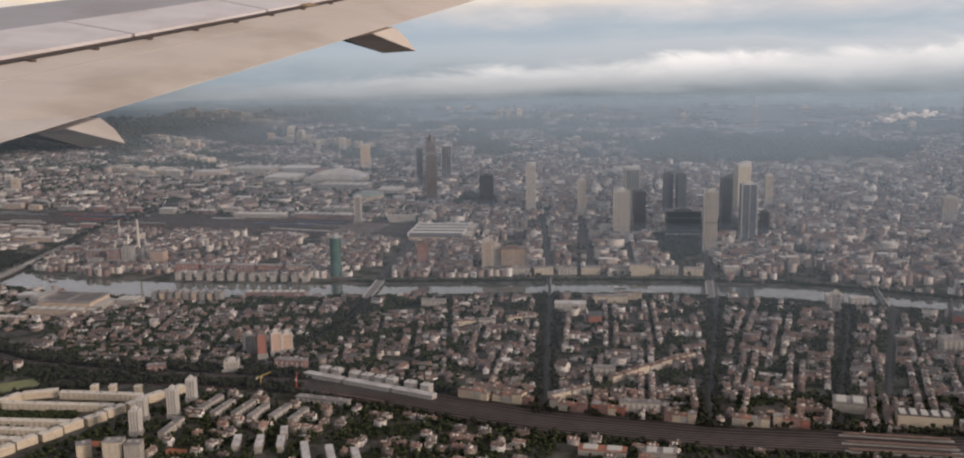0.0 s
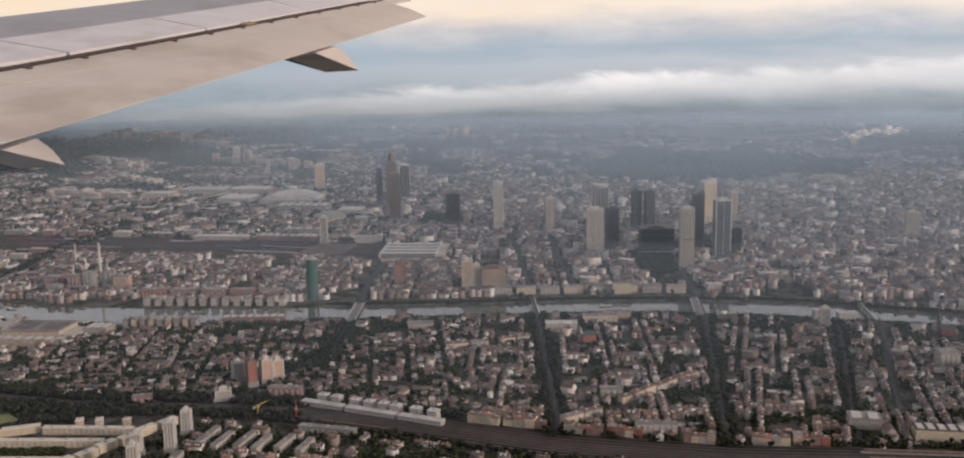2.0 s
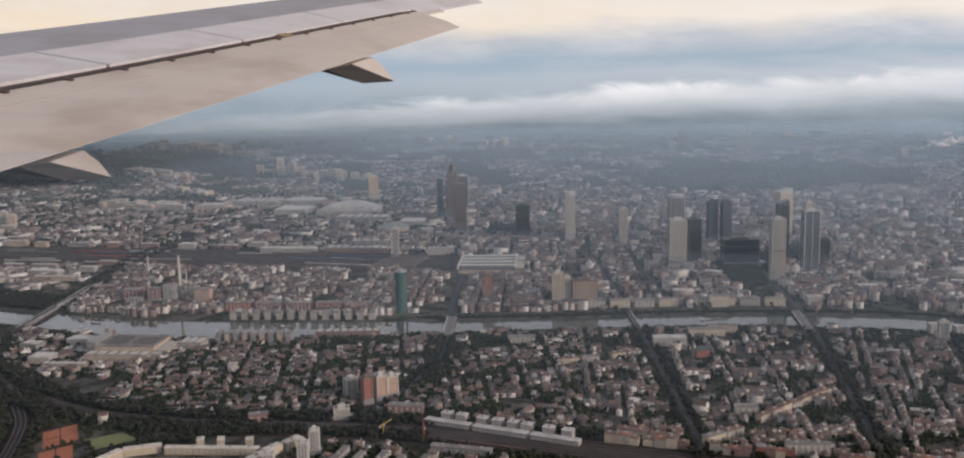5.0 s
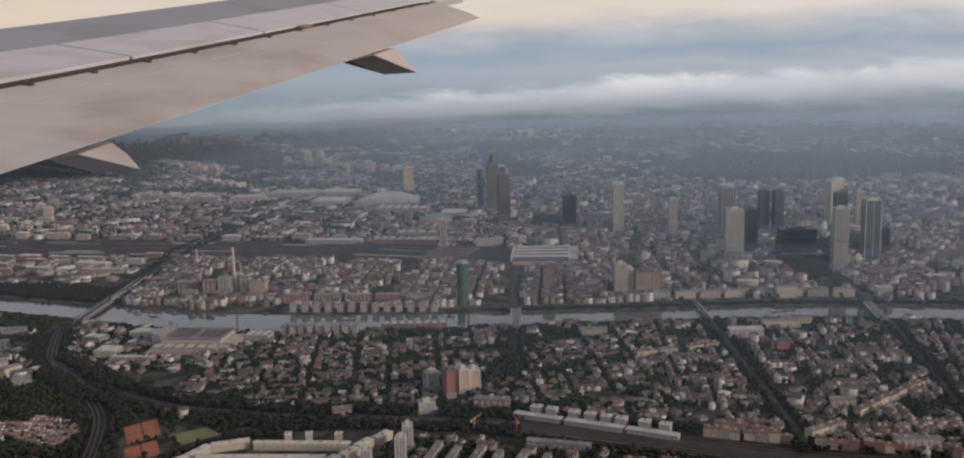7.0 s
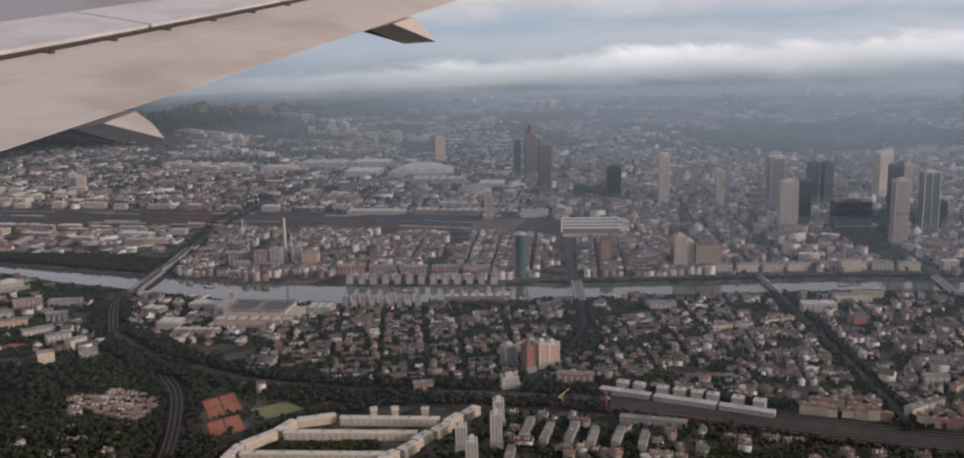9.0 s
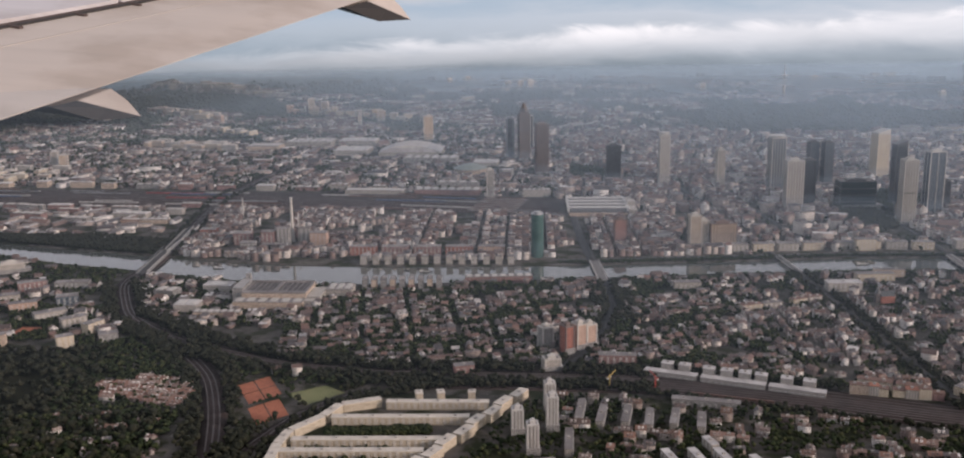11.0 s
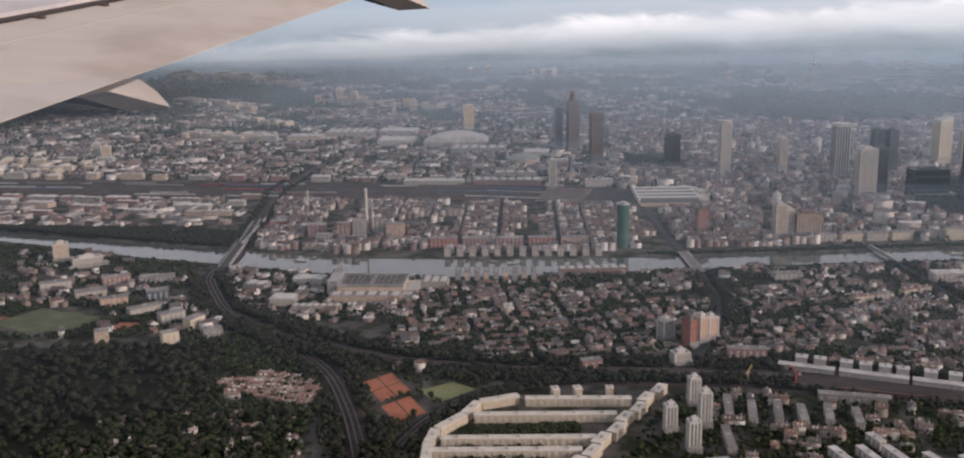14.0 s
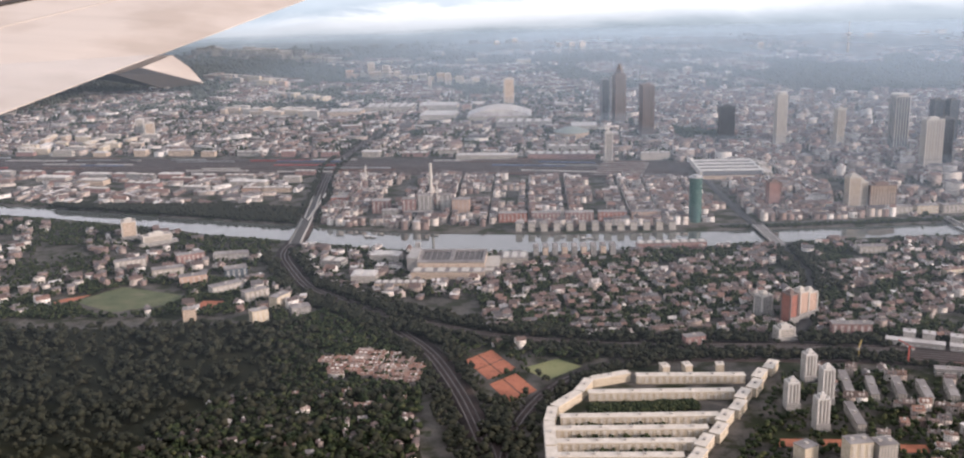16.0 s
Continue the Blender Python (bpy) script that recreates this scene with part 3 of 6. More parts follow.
tower(78, 1466, 10, 14, 52, 0, "pale", "slim beige office tower with dark window strips", "pale", ribs=3)
tower(150, 1444, 19, 18, 70, 3, "blue", "grey-blue tower with a bright rounded crown", "pale", crown="ring", ribs=5)
tower(121, 1292, 20, 16, 61, -3, "white", "pale ribbed twin-slab bank tower", "white", ribs=6, step=3)
tower(147, 1314, 15, 15, 58, 0, "dark", "dark glass office tower behind a pale one", "dark")
tower(203, 1449, 12, 13, 63, 4, "blue", "dark grey mirrored twin tower", "dark", ribs=3)
tower(221, 1443, 12, 13, 63, 4, "blue", "dark mirrored twin tower with flat top", "dark", ribs=3)
tower(203, 1301, 44, 22, 33, -3, "teal", "broad dark teal glass office block behind a park", "dark", bands=3, name="office_block")
tower(219, 1196, 15, 15, 74, -4, "pale", "silver-grey tower with rounded corner strips", "pale", ribs=5, bands=1)
tower(260, 1310, 13, 14, 75, 0, "dark", "tall dark glass tower with a slanted crown", "dark", crown="slant")
tower(322, 1503, 19, 18, 66, 10, "cream", "tallest pale bank tower with a bright stepped top", "white", ribs=4, crown="slant", mast=18)
tower(276, 1250, 19, 14, 75, 2, "blue", "blue glass tower between two white corner shafts", "white", ribs=2, mast=16)
tower(366, 1522, 10, 10, 48, 0, "pale", "slim beige tower with a tall antenna", "pale", mast=20)
tower(303, 1274, 9, 10, 35, 0, "dark", "small dark office tower beside taller ones", "dark", name="office_block")
tower(575, 1370, 17, 14, 36, -10, "white", "pale grey tower alone above the old town", "pale", ribs=4)
tower(-337, 2031, 18, 10, 49, 5, "beige", "beige residential slab tower far off", "pale")
tower(-248, 1412, 9, 10, 38, 0, "grey", "slim grey concrete tower by the station", "pale", crown="plant")
tower(-48, 1110, 11, 13, 33, 0, "beige", "beige stepped hotel tower on the quay", "pale", ribs=4)
tower(-38, 1112, 8, 12, 27, 0, "pale", "pale lower wing of a quay tower", "pale", name="office_block")
tower(-19, 1110, 27, 14, 24, 2, "beige", "broad beige-brown office block on the quay", "brown", ribs=9, name="office_block")
tower(-124, 1126, 12, 11, 27, 0, "mauve", "mauve-brown brick block near the bridge", "brown", name="office_block")
tower(-450, 2380, 12, 10, 30, 0, "white", "white residential tower in the far suburbs", "white")
tower(120, 2500, 20, 10, 16, 0, "white", "white slab block at the edge of a wood", "white", name="apartment_tower")
tower(206, 2730, 12, 10, 14, 0, "white", "white block far off among trees", "white", name="apartment_tower")
tower(-770, 1084, 13, 11, 18, 20, "beige", "beige apartment tower among low blocks", "pale", name="apartment_tower")
tower(-738, 1062, 26, 9, 9, 30, "pale", "pale apartment block beside a tower", "pale", name="apartment_tower")
for (x, y, h, r) in ((-248, 682, 17, 4), (-250, 649.5, 21, 2), (-271, 645.5, 15.5, 2), (-264.5, 618.5, 17.5, 2)):
    tower(x, y, 6.0, 6.0, h, r, "white", "white residential tower block among trees", "white", ribs=3, name="apartment_tower")
tower(-224, 786, 6.5, 9, 20, 25, "red", "orange-red apartment tower among houses", "brown", name="apartment_tower")
tower(-214, 794, 8, 9, 19, 25, "salmon", "salmon plaster apartment tower beside a red one", "pale", name="apartment_tower")
tower(-206, 799, 8, 9, 17, 25, "salmon", "salmon plaster apartment tower with a stepped roof", "pale", name="apartment_tower")
tower(-238, 800, 9, 8, 15, 25, "grey", "grey apartment tower near an orange one", "pale", name="apartment_tower")
tower(-239, 752, 11, 8, 8, 10, "pale", "pale green-grey cube of offices by the railway", "pale", name="office_block")
tower(289, 925, 8, 7, 17, -12, "grey", "grey concrete apartment tower in the old quarter", "pale", name="apartment_tower")


def round_tower():
    t = thing("round_tower", -217, 1079, 0, "green glass cylinder tower on the river bank", "skyscraper", "towers of the skyline")
    bm = bmesh.new()
    drum(bm, 0, 0, 0, 44, 6.3, 6.3, 28)
    part("shaft", bm, GLASS["green"], t)
    bm = bmesh.new()
    for i in range(1, 22):
        drum(bm, 0, 0, i * 2, i * 2 + 0.25, 6.42, 6.42, 28)
    part("floor_rings", bm, TRIM["dark"], t)
    bm = bmesh.new()
    drum(bm, 0, 0, 44, 45, 6.6, 6.6, 28)
    drum(bm, 0, 0, 45, 46.6, 3.6, 3.6, 20)
    part("roof_ring", bm, TRIM["steel"], t)
    part("podium", boxes((-9, -6.5, -5, 5, 0, 4)), GLASS["grey"], t)
    part("podium", boxes((6.5, 13, -5, 7, 0, 4.5)), GLASS["grey"], t)
    reserve(-217, 1079, 11)


round_tower()


def chimney(x, y, h, r, label):
    t = thing("chimney", x, y, 0, label, "chimney", "power station chimneys")
    bm = bmesh.new()
    drum(bm, 0, 0, 0, h, r, r * 0.72, 20)
    part("shaft", bm, TRIM["pale"], t)
    bm = bmesh.new()
    drum(bm, 0, 0, h, h + 0.9, r * 0.86, r * 0.86, 20)
    drum(bm, 0, 0, h * 0.94, h * 0.955, r * 0.86, r * 0.86, 20)
    part("rim", bm, TRIM["white"], t)
    part("plinth", boxes((-r * 1.5, r * 1.5, -r * 1.5, r * 1.5, 0, 2.2)), M["concrete"], t)
    reserve(x, y, 6)


chimney(-477, 1168, 49, 1.9, "tall pale concrete power station chimney")
chimney(-556, 1300, 25, 1.1, "thin grey chimney beyond the power station")
chimney(-471, 1174, 30, 0.9, "short pale chimney beside a tall one")


# ---- slabs, rows and halls ----
def slab(x, y, w, d, h, rot, skin, label, group="", roof="flat_plain", cores=2, name="apartment_block", z=0.0):
    """A long flat-roofed block: walls, roof, eaves, stair heads, a balcony front."""
    t = thing(name, x, y, rot, label, "building", group)
    a, b = w / 2, d / 2
    part("wall", boxes((-a, a, -b, b, 0, h)), GLASS[skin] if skin in GLASS else M[skin], t)
    part("roof", boxes((-a - 0.25, a + 0.25, -b - 0.25, b + 0.25, h + 0.004, h + 0.35)), M[roof], t)
    for i in range(cores):
        u = -a + w * (i + 0.5) / cores
        part("stair_head", boxes((u - 0.9, u + 0.9, -0.7, 0.9, h + 0.35, h + 1.3)), M["concrete"], t)
    if w > 10:
        n = int(w / 4)
        bs = []
        for i in range(n):
            u = -a + w * (i + 0.5) / n
            for k in range(1, int(h / 1.25)):
                bs.append((u - 0.9, u + 0.9, -b - 0.55, -b - 0.01, k * 1.25, k * 1.25 + 0.4))
        if bs:
            part("balcony_front", boxes(*bs), TRIM["white"], t)["kind"] = "stuff"
    s, c = math.sin(radians(rot)), math.cos(radians(rot))
    k = max(1, int(w / max(d, 4)))
    for i in range(k):
        u = -a + w * (i + 0.5) / k
        reserve(x + c * u, y + s * u, max(d, w / k) * 0.72 + 1)
    return t


def between(p, q, d, h, skin, label, **kw):
    return slab((p[0] + q[0]) / 2, (p[1] + q[1]) / 2, math.hypot(q[0] - p[0], q[1] - p[1]), d, h, math.degrees(math.atan2(q[1] - p[1], q[0] - p[0])), skin, label, **kw)




def estate():
    """The comb-shaped estate of parallel rows between two spines."""
    g = "rows of the comb-shaped estate"
    lab = "long cream apartment row with a sandy flat roof"
    for i, (xa, xb, y) in enumerate(((-350, -286, 688), (-382, -299, 666), (-402, -316, 635), (-407, -326, 620), (-409, -336, 605), (-410, -346, 590), (-412, -356, 575), (-413, -366, 560))):
        between((xa, y + 1.5), (xb, y - 4.0), 5.0, 5.0, "cream", lab, group=g, roof="estate_roof", cores=5)
    # stepped spine along the street
    p, q = np.array((-262.0, 703.0)), np.array((-372.0, 535.0))
    n = 12
    for i in range(n):
        a, b = p + (q - p) * i / n, p + (q - p) * (i + 0.86) / n
        off = np.array((-1.6, 1.0)) * (i % 2) * 1.1
        between(a + off, b + off, 6.0, 5.4, "cream", "cream apartment block of a stepped street front", group="stepped street front", roof="estate_roof", cores=1)
    # western spine
    w = [(-354, 694), (-379, 686), (-388, 668), (-405, 648), (-409, 630), (-411, 600), (-413, 570), (-415, 540)]
    for a, b in zip(w[:-1], w[1:]):
        between(a, (a[0] + (b[0] - a[0]) * .93, a[1] + (b[1] - a[1]) * .93), 5.5, 5.2, "cream", "cream apartment block closing the rows of an estate", group="western spine of the estate", roof="estate_roof", cores=1)
    for x, y, l in ((-330, 703, 7), (-316, 703, 7), (-296, 702, 15)):
        slab(x, y, 4.5, l if l < 10 else 5, 5, 8 if l < 10 else -4, "cream", "short cream apartment block with a sandy roof", g, "estate_roof", 1)


estate()


def terrace():
    g = "white terrace by the railway"
    p, q = np.array((-176.0, 738.5)), np.array((-70.0, 687.0))
    for a, b in ((0.0, 0.30), (0.325, 0.68), (0.70, 1.0)):
        between(p + (q - p) * a, p + (q - p) * b, 6.5, 3.6, "white", "long low white terrace base along the tracks", group=g, roof="white_roof", cores=0)
    for s in (0.12, 0.22, 0.36, 0.46, 0.56, 0.65, 0.79, 0.91):
        c = p + (q - p) * s + np.array((2.8, 6.4))
        slab(c[0], c[1], 7.5, 6.5, 7.6, -26, "white", "white cube of flats with roof terrace on a long terrace", g, "white_roof", 1)


terrace()
for a, b in (((-234, 654), (-227, 684)), ((-222, 648), (-215, 674)), ((-207, 647), (-200, 672)), ((-194, 641), (-188, 666)), ((-179, 642), (-172, 665)), ((-164, 636), (-158, 658)), ((-245, 611), (-241, 640))):
    between(a, b, 4.4, 5, "pale", "plain pale slab of flats with a grey flat roof", group="parallel slabs by the railway", roof="flat_plain", cores=1)
for i, (a, b) in enumerate((((-192, 608), (-189, 590)), ((-177, 608), (-174, 589)), ((-165, 623), (-162.5, 611)), ((-163, 607), (-160, 590)), ((-146, 597), (-138, 569)), ((-129, 592), (-121, 565)), ((-112, 588), (-104, 561)))):
    between(a, b, 4.4, 5, "pale", "plain pale slab of flats with a light flat roof", group="southern slabs", roof="white_roof", cores=1)
slab(-150, 678, 42, 6, 4.5, -17, "grey", "long grey railway building with a row of openings", "", "flat_plain", 3, "railway_building")
slab(-285, 584, 9, 8, 9, 25, "cream", "cream apartment block with a stepped front", "", "flat_plain", 1)
slab(-262, 577, 12, 9, 14, 5, "cream", "tall cream apartment block beside clay yards", "", "flat_plain", 2)
slab(-249, 576, 10, 9, 13, 5, "pale", "pale grey apartment block beside a cream one", "", "flat_plain", 2)
slab(-300, 750, 14, 7, 6, 10, "mauve", "reddish brick block by the railway", "", "flat_plain", 1)
slab(-192, 757, 26, 8, 8, -8, "mauve", "long red-brown brick block by the railway", "", "flat_plain", 3)


def hall(x, y, w, d, h, rot, label, skin="beige", roof="flat_plain", monitors=4, name="factory_hall"):
    t = thing(name, x, y, rot, label, "industrial building")
    a, b = w / 2, d / 2
    part("wall", boxes((-a, a, -b, b, 0, h)), GLASS[skin], t)
    part("roof", boxes((-a - 0.2, a + 0.2, -b - 0.2, b + 0.2, h + 0.004, h + 0.4)), M[roof], t)
    for i in range(monitors):
        u = -a + w * (i + 0.5) / monitors
        part("rooflight", boxes((u - w / monitors * 0.3, u + w / monitors * 0.3, -b * 0.8, b * 0.8, h + 0.41, h + 1.1)), TRIM["pale" if roof != "white_roof" else "white"], t)
    k = max(1, int(round(w / d)))
    for i in range(k):
        u = -a + w * (i + 0.5) / k
        reserve(x + math.cos(radians(rot)) * u, y + math.sin(radians(rot)) * u, max(d, w / k) * 0.7)
    return t




def framed_factory(x, y, w, d, h, rot):
    """A works block whose roof is two sunken dark courts inside a pale frame."""
    t = thing("factory", x, y, rot, "large beige factory with two dark sunken roof panels", "industrial building")
    a, b = w / 2, d / 2
    part("wall", boxes((-a, a, -b, b, 0, h)), GLASS["beige"], t)
    for x0, x1 in ((-a + 2.5, -2), (2, a - 2.5)):
        part("roof_panel", boxes((x0, x1, -b + 5, b - 3, h + 0.004, h + 0.3)), M["dark_felt"], t)
        for k in range(5):
            u = x0 + (x1 - x0) * (k + 0.5) / 5
            part("roof_beam", boxes((u - 0.25, u + 0.25, -b + 5, b - 3, h + 0.304, h + 0.7)), M["flat_plain"], t)
    for q in ((-a, a, -b, -b + 4.6, h + 0.004, h + 1.3), (-a, a, b - 2.8, b, h + 0.004, h + 1.6), (-a, -a + 2.4, -b + 4.7, b - 2.9, h + 0.004, h + 1.3), (a - 2.4, a, -b + 4.7, b - 2.9, h + 0.004, h + 1.3), (-1.9, 1.9, -b + 4.7, b - 2.9, h + 0.004, h + 1.3)):
        part("roof_frame", boxes(q), M["flat_plain"], t)
    part("window_band", boxes((-a + 1, a - 1, -b - 0.25, -b - 0.01, h * 0.35, h * 0.62)), TRIM["dark"], t)
    part("annexe", boxes((-a - 9, -a - 0.05, -b + 3, b - 4, 0, h + 4), (-a - 6, -a - 2, b - 3.9, b + 2, 0, h + 8)), GLASS["grey"], t)
    part("annexe", boxes((a + 0.05, a + 12, -b + 1, b - 6, 0, h - 3), (a + 0.05, a + 8, -b - 8, -b - 0.3, 0, h - 4)), GLASS["pale"], t)
    for u in (-w / 3, 0, w / 3):
        reserve(x + u, y, d * 0.62)


framed_factory(-457, 946, 56, 38, 10, -6)
hall(-404, 955, 22, 20, 7, -7, "grey factory hall with pale rooflights", "pale", "flat_plain", 3)
hall(-462, 920, 60, 12, 6, -7, "long tan workshop with a low roof", "beige", "flat_plain", 6)
hall(-530, 920, 20, 16, 6, -7, "pale flat-roofed works building", "white", "white_roof", 2)
hall(-515, 975, 26, 14, 7, -12, "pale stepped office building of the works", "white", "white_roof", 1)
hall(-560, 968, 20, 14, 5, -20, "low grey shed near the river", "grey", "flat_plain", 2)
hall(-500, 895, 40, 8, 5, -7, "long low tan shed with a row of rooflights", "beige", "flat_plain", 7)
hall(-262, 984, 62, 9, 6, -1, "long dark brick warehouse on the river bank", "mauve", "flat_plain", 8, "warehouse")
hall(-405, 1462, 82, 16, 6, -9, "long railway shed with a blue-white sawtooth roof", "pale", "white_roof", 14, "railway_shed")
hall(-305, 1448, 90, 20, 7, -9, "long brown railway shed", "mauve", "flat_plain", 8, "railway_shed")
hall(-185, 1418, 38, 12, 9, -3, "grey office block with white window bays", "white", "flat_plain", 6, "office_block")
hall(-290, 1500, 60, 14, 8, -6, "long grey postal building", "grey", "flat_plain", 4, "office_block")
hall(222, 668, 22, 16, 7, -15, "pale blocks with glass courts beside the tracks", "pale", "flat_plain", 2, "office_block")
hall(262, 640, 34, 12, 8, -12, "pale station building with arched bays and dark roofs", "cream", "dark_felt", 5, "station_building")
for (x, y, w, d, h, s, r, ro) in ((-700, 1330, 46, 14, 6, "pale", -14, "white_roof"), (-760, 1310, 34, 13, 5, "grey", -14, "flat_plain"), (-830, 1340, 44, 13, 6, "mauve", -16, "dark_felt"), (-660, 1290, 34, 10, 5, "beige", -10, "flat_plain"),
                                  (-900, 1370, 36, 16, 6, "beige", -16, "flat_plain"), (-720, 1375, 40, 9, 5, "grey", -13, "terrace_roof"), (-960, 1400, 44, 15, 6, "pale", -16, "white_roof"), (-650, 1345, 22, 9, 6, "white", -10, "flat_plain"), (-880, 1320, 30, 9, 5, "mauve", -16, "flat_plain"),
                                  (-790, 1368, 30, 8, 5, "mauve", -14, "terrace_roof"), (-850, 1400, 40, 9, 5, "grey", -16, "dark_felt"), (-690, 1296, 24, 9, 4, "salmon", -12, "terrace_roof"), (-640, 1390, 26, 8, 5, "mauve", -11, "flat_plain")):
    hall(x, y, w, d, h, r, "low warehouse with a broad flat roof in the western docks", s, ro, 4, "warehouse")
for (x, y, w, d, h, s, r) in ((-640, 905, 26, 10, 6, "white", 35), (-612, 880, 20, 9, 8, "pale", 35), (-590, 862, 16, 8, 9, "cream", 60), (-672, 930, 22, 9, 7, "salmon", 20), (-640, 945, 18, 12, 8, "blue", 18), (-700, 958, 26, 10, 6, "pale", 20),
                              (-690, 995, 24, 9, 8, "mauve", 25), (-655, 1000, 30, 10, 6, "grey", 5), (-740, 985, 26, 9, 7, "white", 25), (-600, 828, 12, 8, 9, "cream", 30), (-572, 842, 14, 10, 6, "grey", 20), (-652, 836, 9, 8, 9, "beige", 10)):
    slab(x, y, w, d, h, r, s, "flat-roofed school or office block among trees", "blocks by the sports ground", "flat_plain", 1, "office_block")

# power station
for (x, y, w, d, h, s) in ((-500, 1150, 14, 12, 17, "mauve"), (-484, 1152, 13, 12, 20, "grey"), (-462, 1156, 11, 10, 19, "grey"), (-446, 1150, 18, 12, 15, "salmon"), (-520, 1140, 16, 10, 8, "grey"), (-490, 1136, 30, 8, 6, "dark"), (-530, 1165, 18, 14, 13, "mauve")):
    slab(x, y, w, d, h, -6, s, "power station boiler house of brick and concrete", "power station blocks", "flat_plain", 1, "boiler_house")
# quay houses north of the river
for i in range(13):
    x = -392 + i * 12.2
    slab(x, 1066 - (i * 12.2) * 0.09, 6.2, 9, 8, -4, "pale" if i % 3 else "white", "pale gabled quay house over the harbour wall", "quay houses", "flat_plain", 1, "quay_house")
for i in range(9):
    slab(-384 + i * 8.4, 975 - i * 0.3, 4.6, 14, 9, -3, "beige" if i % 2 else "grey", "beige apartment block end-on to the river", "river bank blocks", "flat_plain", 1)
for i in range(5):
    slab(-395 + i * 33, 1105 - i * 3, 28, 10, 9, -5, ("red", "mauve", "mauve", "red", "salmon")[i], "long red-brown office row behind the quay", "red rows behind the quay", "flat_plain", 3)
for i in range(8):
    slab(-10 + i * 26 + (8 if i > 3 else 0), 1082 - (0 if i < 6 else (i - 5) * 4), 21, 9, 8, -1 - (0 if i < 6 else 8), "cream" if i % 2 else "pale", "cream quayside mansion block with a grey roof", "quayside mansions", "flat_plain", 2, "mansion_block")


def station():
    t = thing("station_hall", -119, 1316, -5, "main station hall of four parallel vaulted glass roofs", "railway station")
    w, d, n = 72.0, 84.0, 4
    part("wall", boxes((-w / 2, w / 2, -d / 2, d / 2, 0, 4.5)), GLASS["beige"], t)
    glass = single("station_glass", (.10, .10, .105), rough=0.4)
    for i in range(n):
        y0 = -d / 2 + d * i / n
        yw = d / n
        bm = bmesh.new()
        prev = None
        for k in range(13):
            a = math.pi * k / 12
            y, z = y0 + yw / 2 - math.cos(a) * yw * 0.48, 4.5 + math.sin(a) * 5.0
            row = [bm.verts.new((-w / 2, y, z)), bm.verts.new((w / 2, y, z))]
            if prev:
                bm.faces.new((prev[0], prev[1], row[1], row[0]))
            prev = row
        v = part("vault", bm, glass, t)
        part("skylight", boxes((-w / 2 + 1, w / 2 - 1, y0 + yw * 0.30, y0 + yw * 0.70, 8.9, 9.9)), TRIM["white"], v, "pale raised ridge of the vault")
        for e in (-1, 1):
            part("gable", boxes((e * w / 2 - 2.2, e * w / 2 + 0.4, y0 + yw * 0.04, y0 + yw * 0.96, 4.6, 9.95)), TRIM["white"], v, "pale end wall of the vault")
    part("head_building", boxes((w / 2 + 0.05, w / 2 + 10, -d / 2 - 2, d / 2 + 2, 0, 8), (w / 2 + 1, w / 2 + 11, -9, 9, 8.01, 12)), GLASS["pale"], t)
    for k in (-1, 0, 1):
        reserve(-117 + k * 25, 1280, 30)
        reserve(-117 + k * 25, 1335, 30)


station()


def arched_hall(x, y, w, d, h, rot, label, mat):
    t = thing("exhibition_hall", x, y, rot, label, "exhibition hall")
    part("wall", boxes((-w / 2, w / 2, -d / 2, d / 2, 0, h * 0.5)), GLASS["pale"], t)
    bm = bmesh.new()
    prev = None
    for k in range(17):
        u = k / 16 * 2 - 1
        z = h * 0.5 + 0.02 + (1 - u * u) * h * 0.75
        row = [bm.verts.new((u * w / 2, -d / 2, z)), bm.verts.new((u * w / 2, d / 2, z)), bm.verts.new((u * w / 2, -d / 2, h * 0.5)), bm.verts.new((u * w / 2, d / 2, h * 0.5))]
        if prev:
            bm.faces.new((prev[0], row[0], row[1], prev[1]))
            if k not in (1, 16):
                bm.faces.new((prev[2], row[2], row[0], prev[0]))
                bm.faces.new((prev[1], row[1], row[3], prev[3]))
        prev = row
    part("vaulted_roof", bm, mat, t)
    part("roof_ribs", boxes(*[(-w / 2 + w * (i + .5) / 8 - 0.5, -w / 2 + w * (i + .5) / 8 + 0.5, -d / 2, d / 2, h * 0.5, h * 0.5 + 0.5 + (1 - ((i + .5) / 4 - 1) ** 2) * h * 0.75) for i in range(8)]), TRIM["pale"], t)
    for k in (-1, 0, 1):
        reserve(x + k * w / 3, y, max(d, w / 3) * 0.65)


arched_hall(-365, 1855, 110, 70, 16, -6, "broad exhibition hall with a pale arched roof", M["white_roof"])
for (x, y, w, d, h, s, ro) in ((-470, 1880, 60, 60, 9, "white", "white_roof"), (-560, 2000, 90, 60, 10, "pale", "flat_plain"), (-470, 2010, 70, 50, 9, "white", "white_roof"), (-640, 1960, 60, 50, 8, "beige", "flat_plain"), (-330, 1760, 90, 40, 8, "grey", "flat_plain"), (-240, 1700, 40, 40, 8, "pale", "white_roof")):
    hall(x, y, w, d, h, -8, "large flat exhibition hall of the fairground", s, ro, 6, "exhibition_hall")


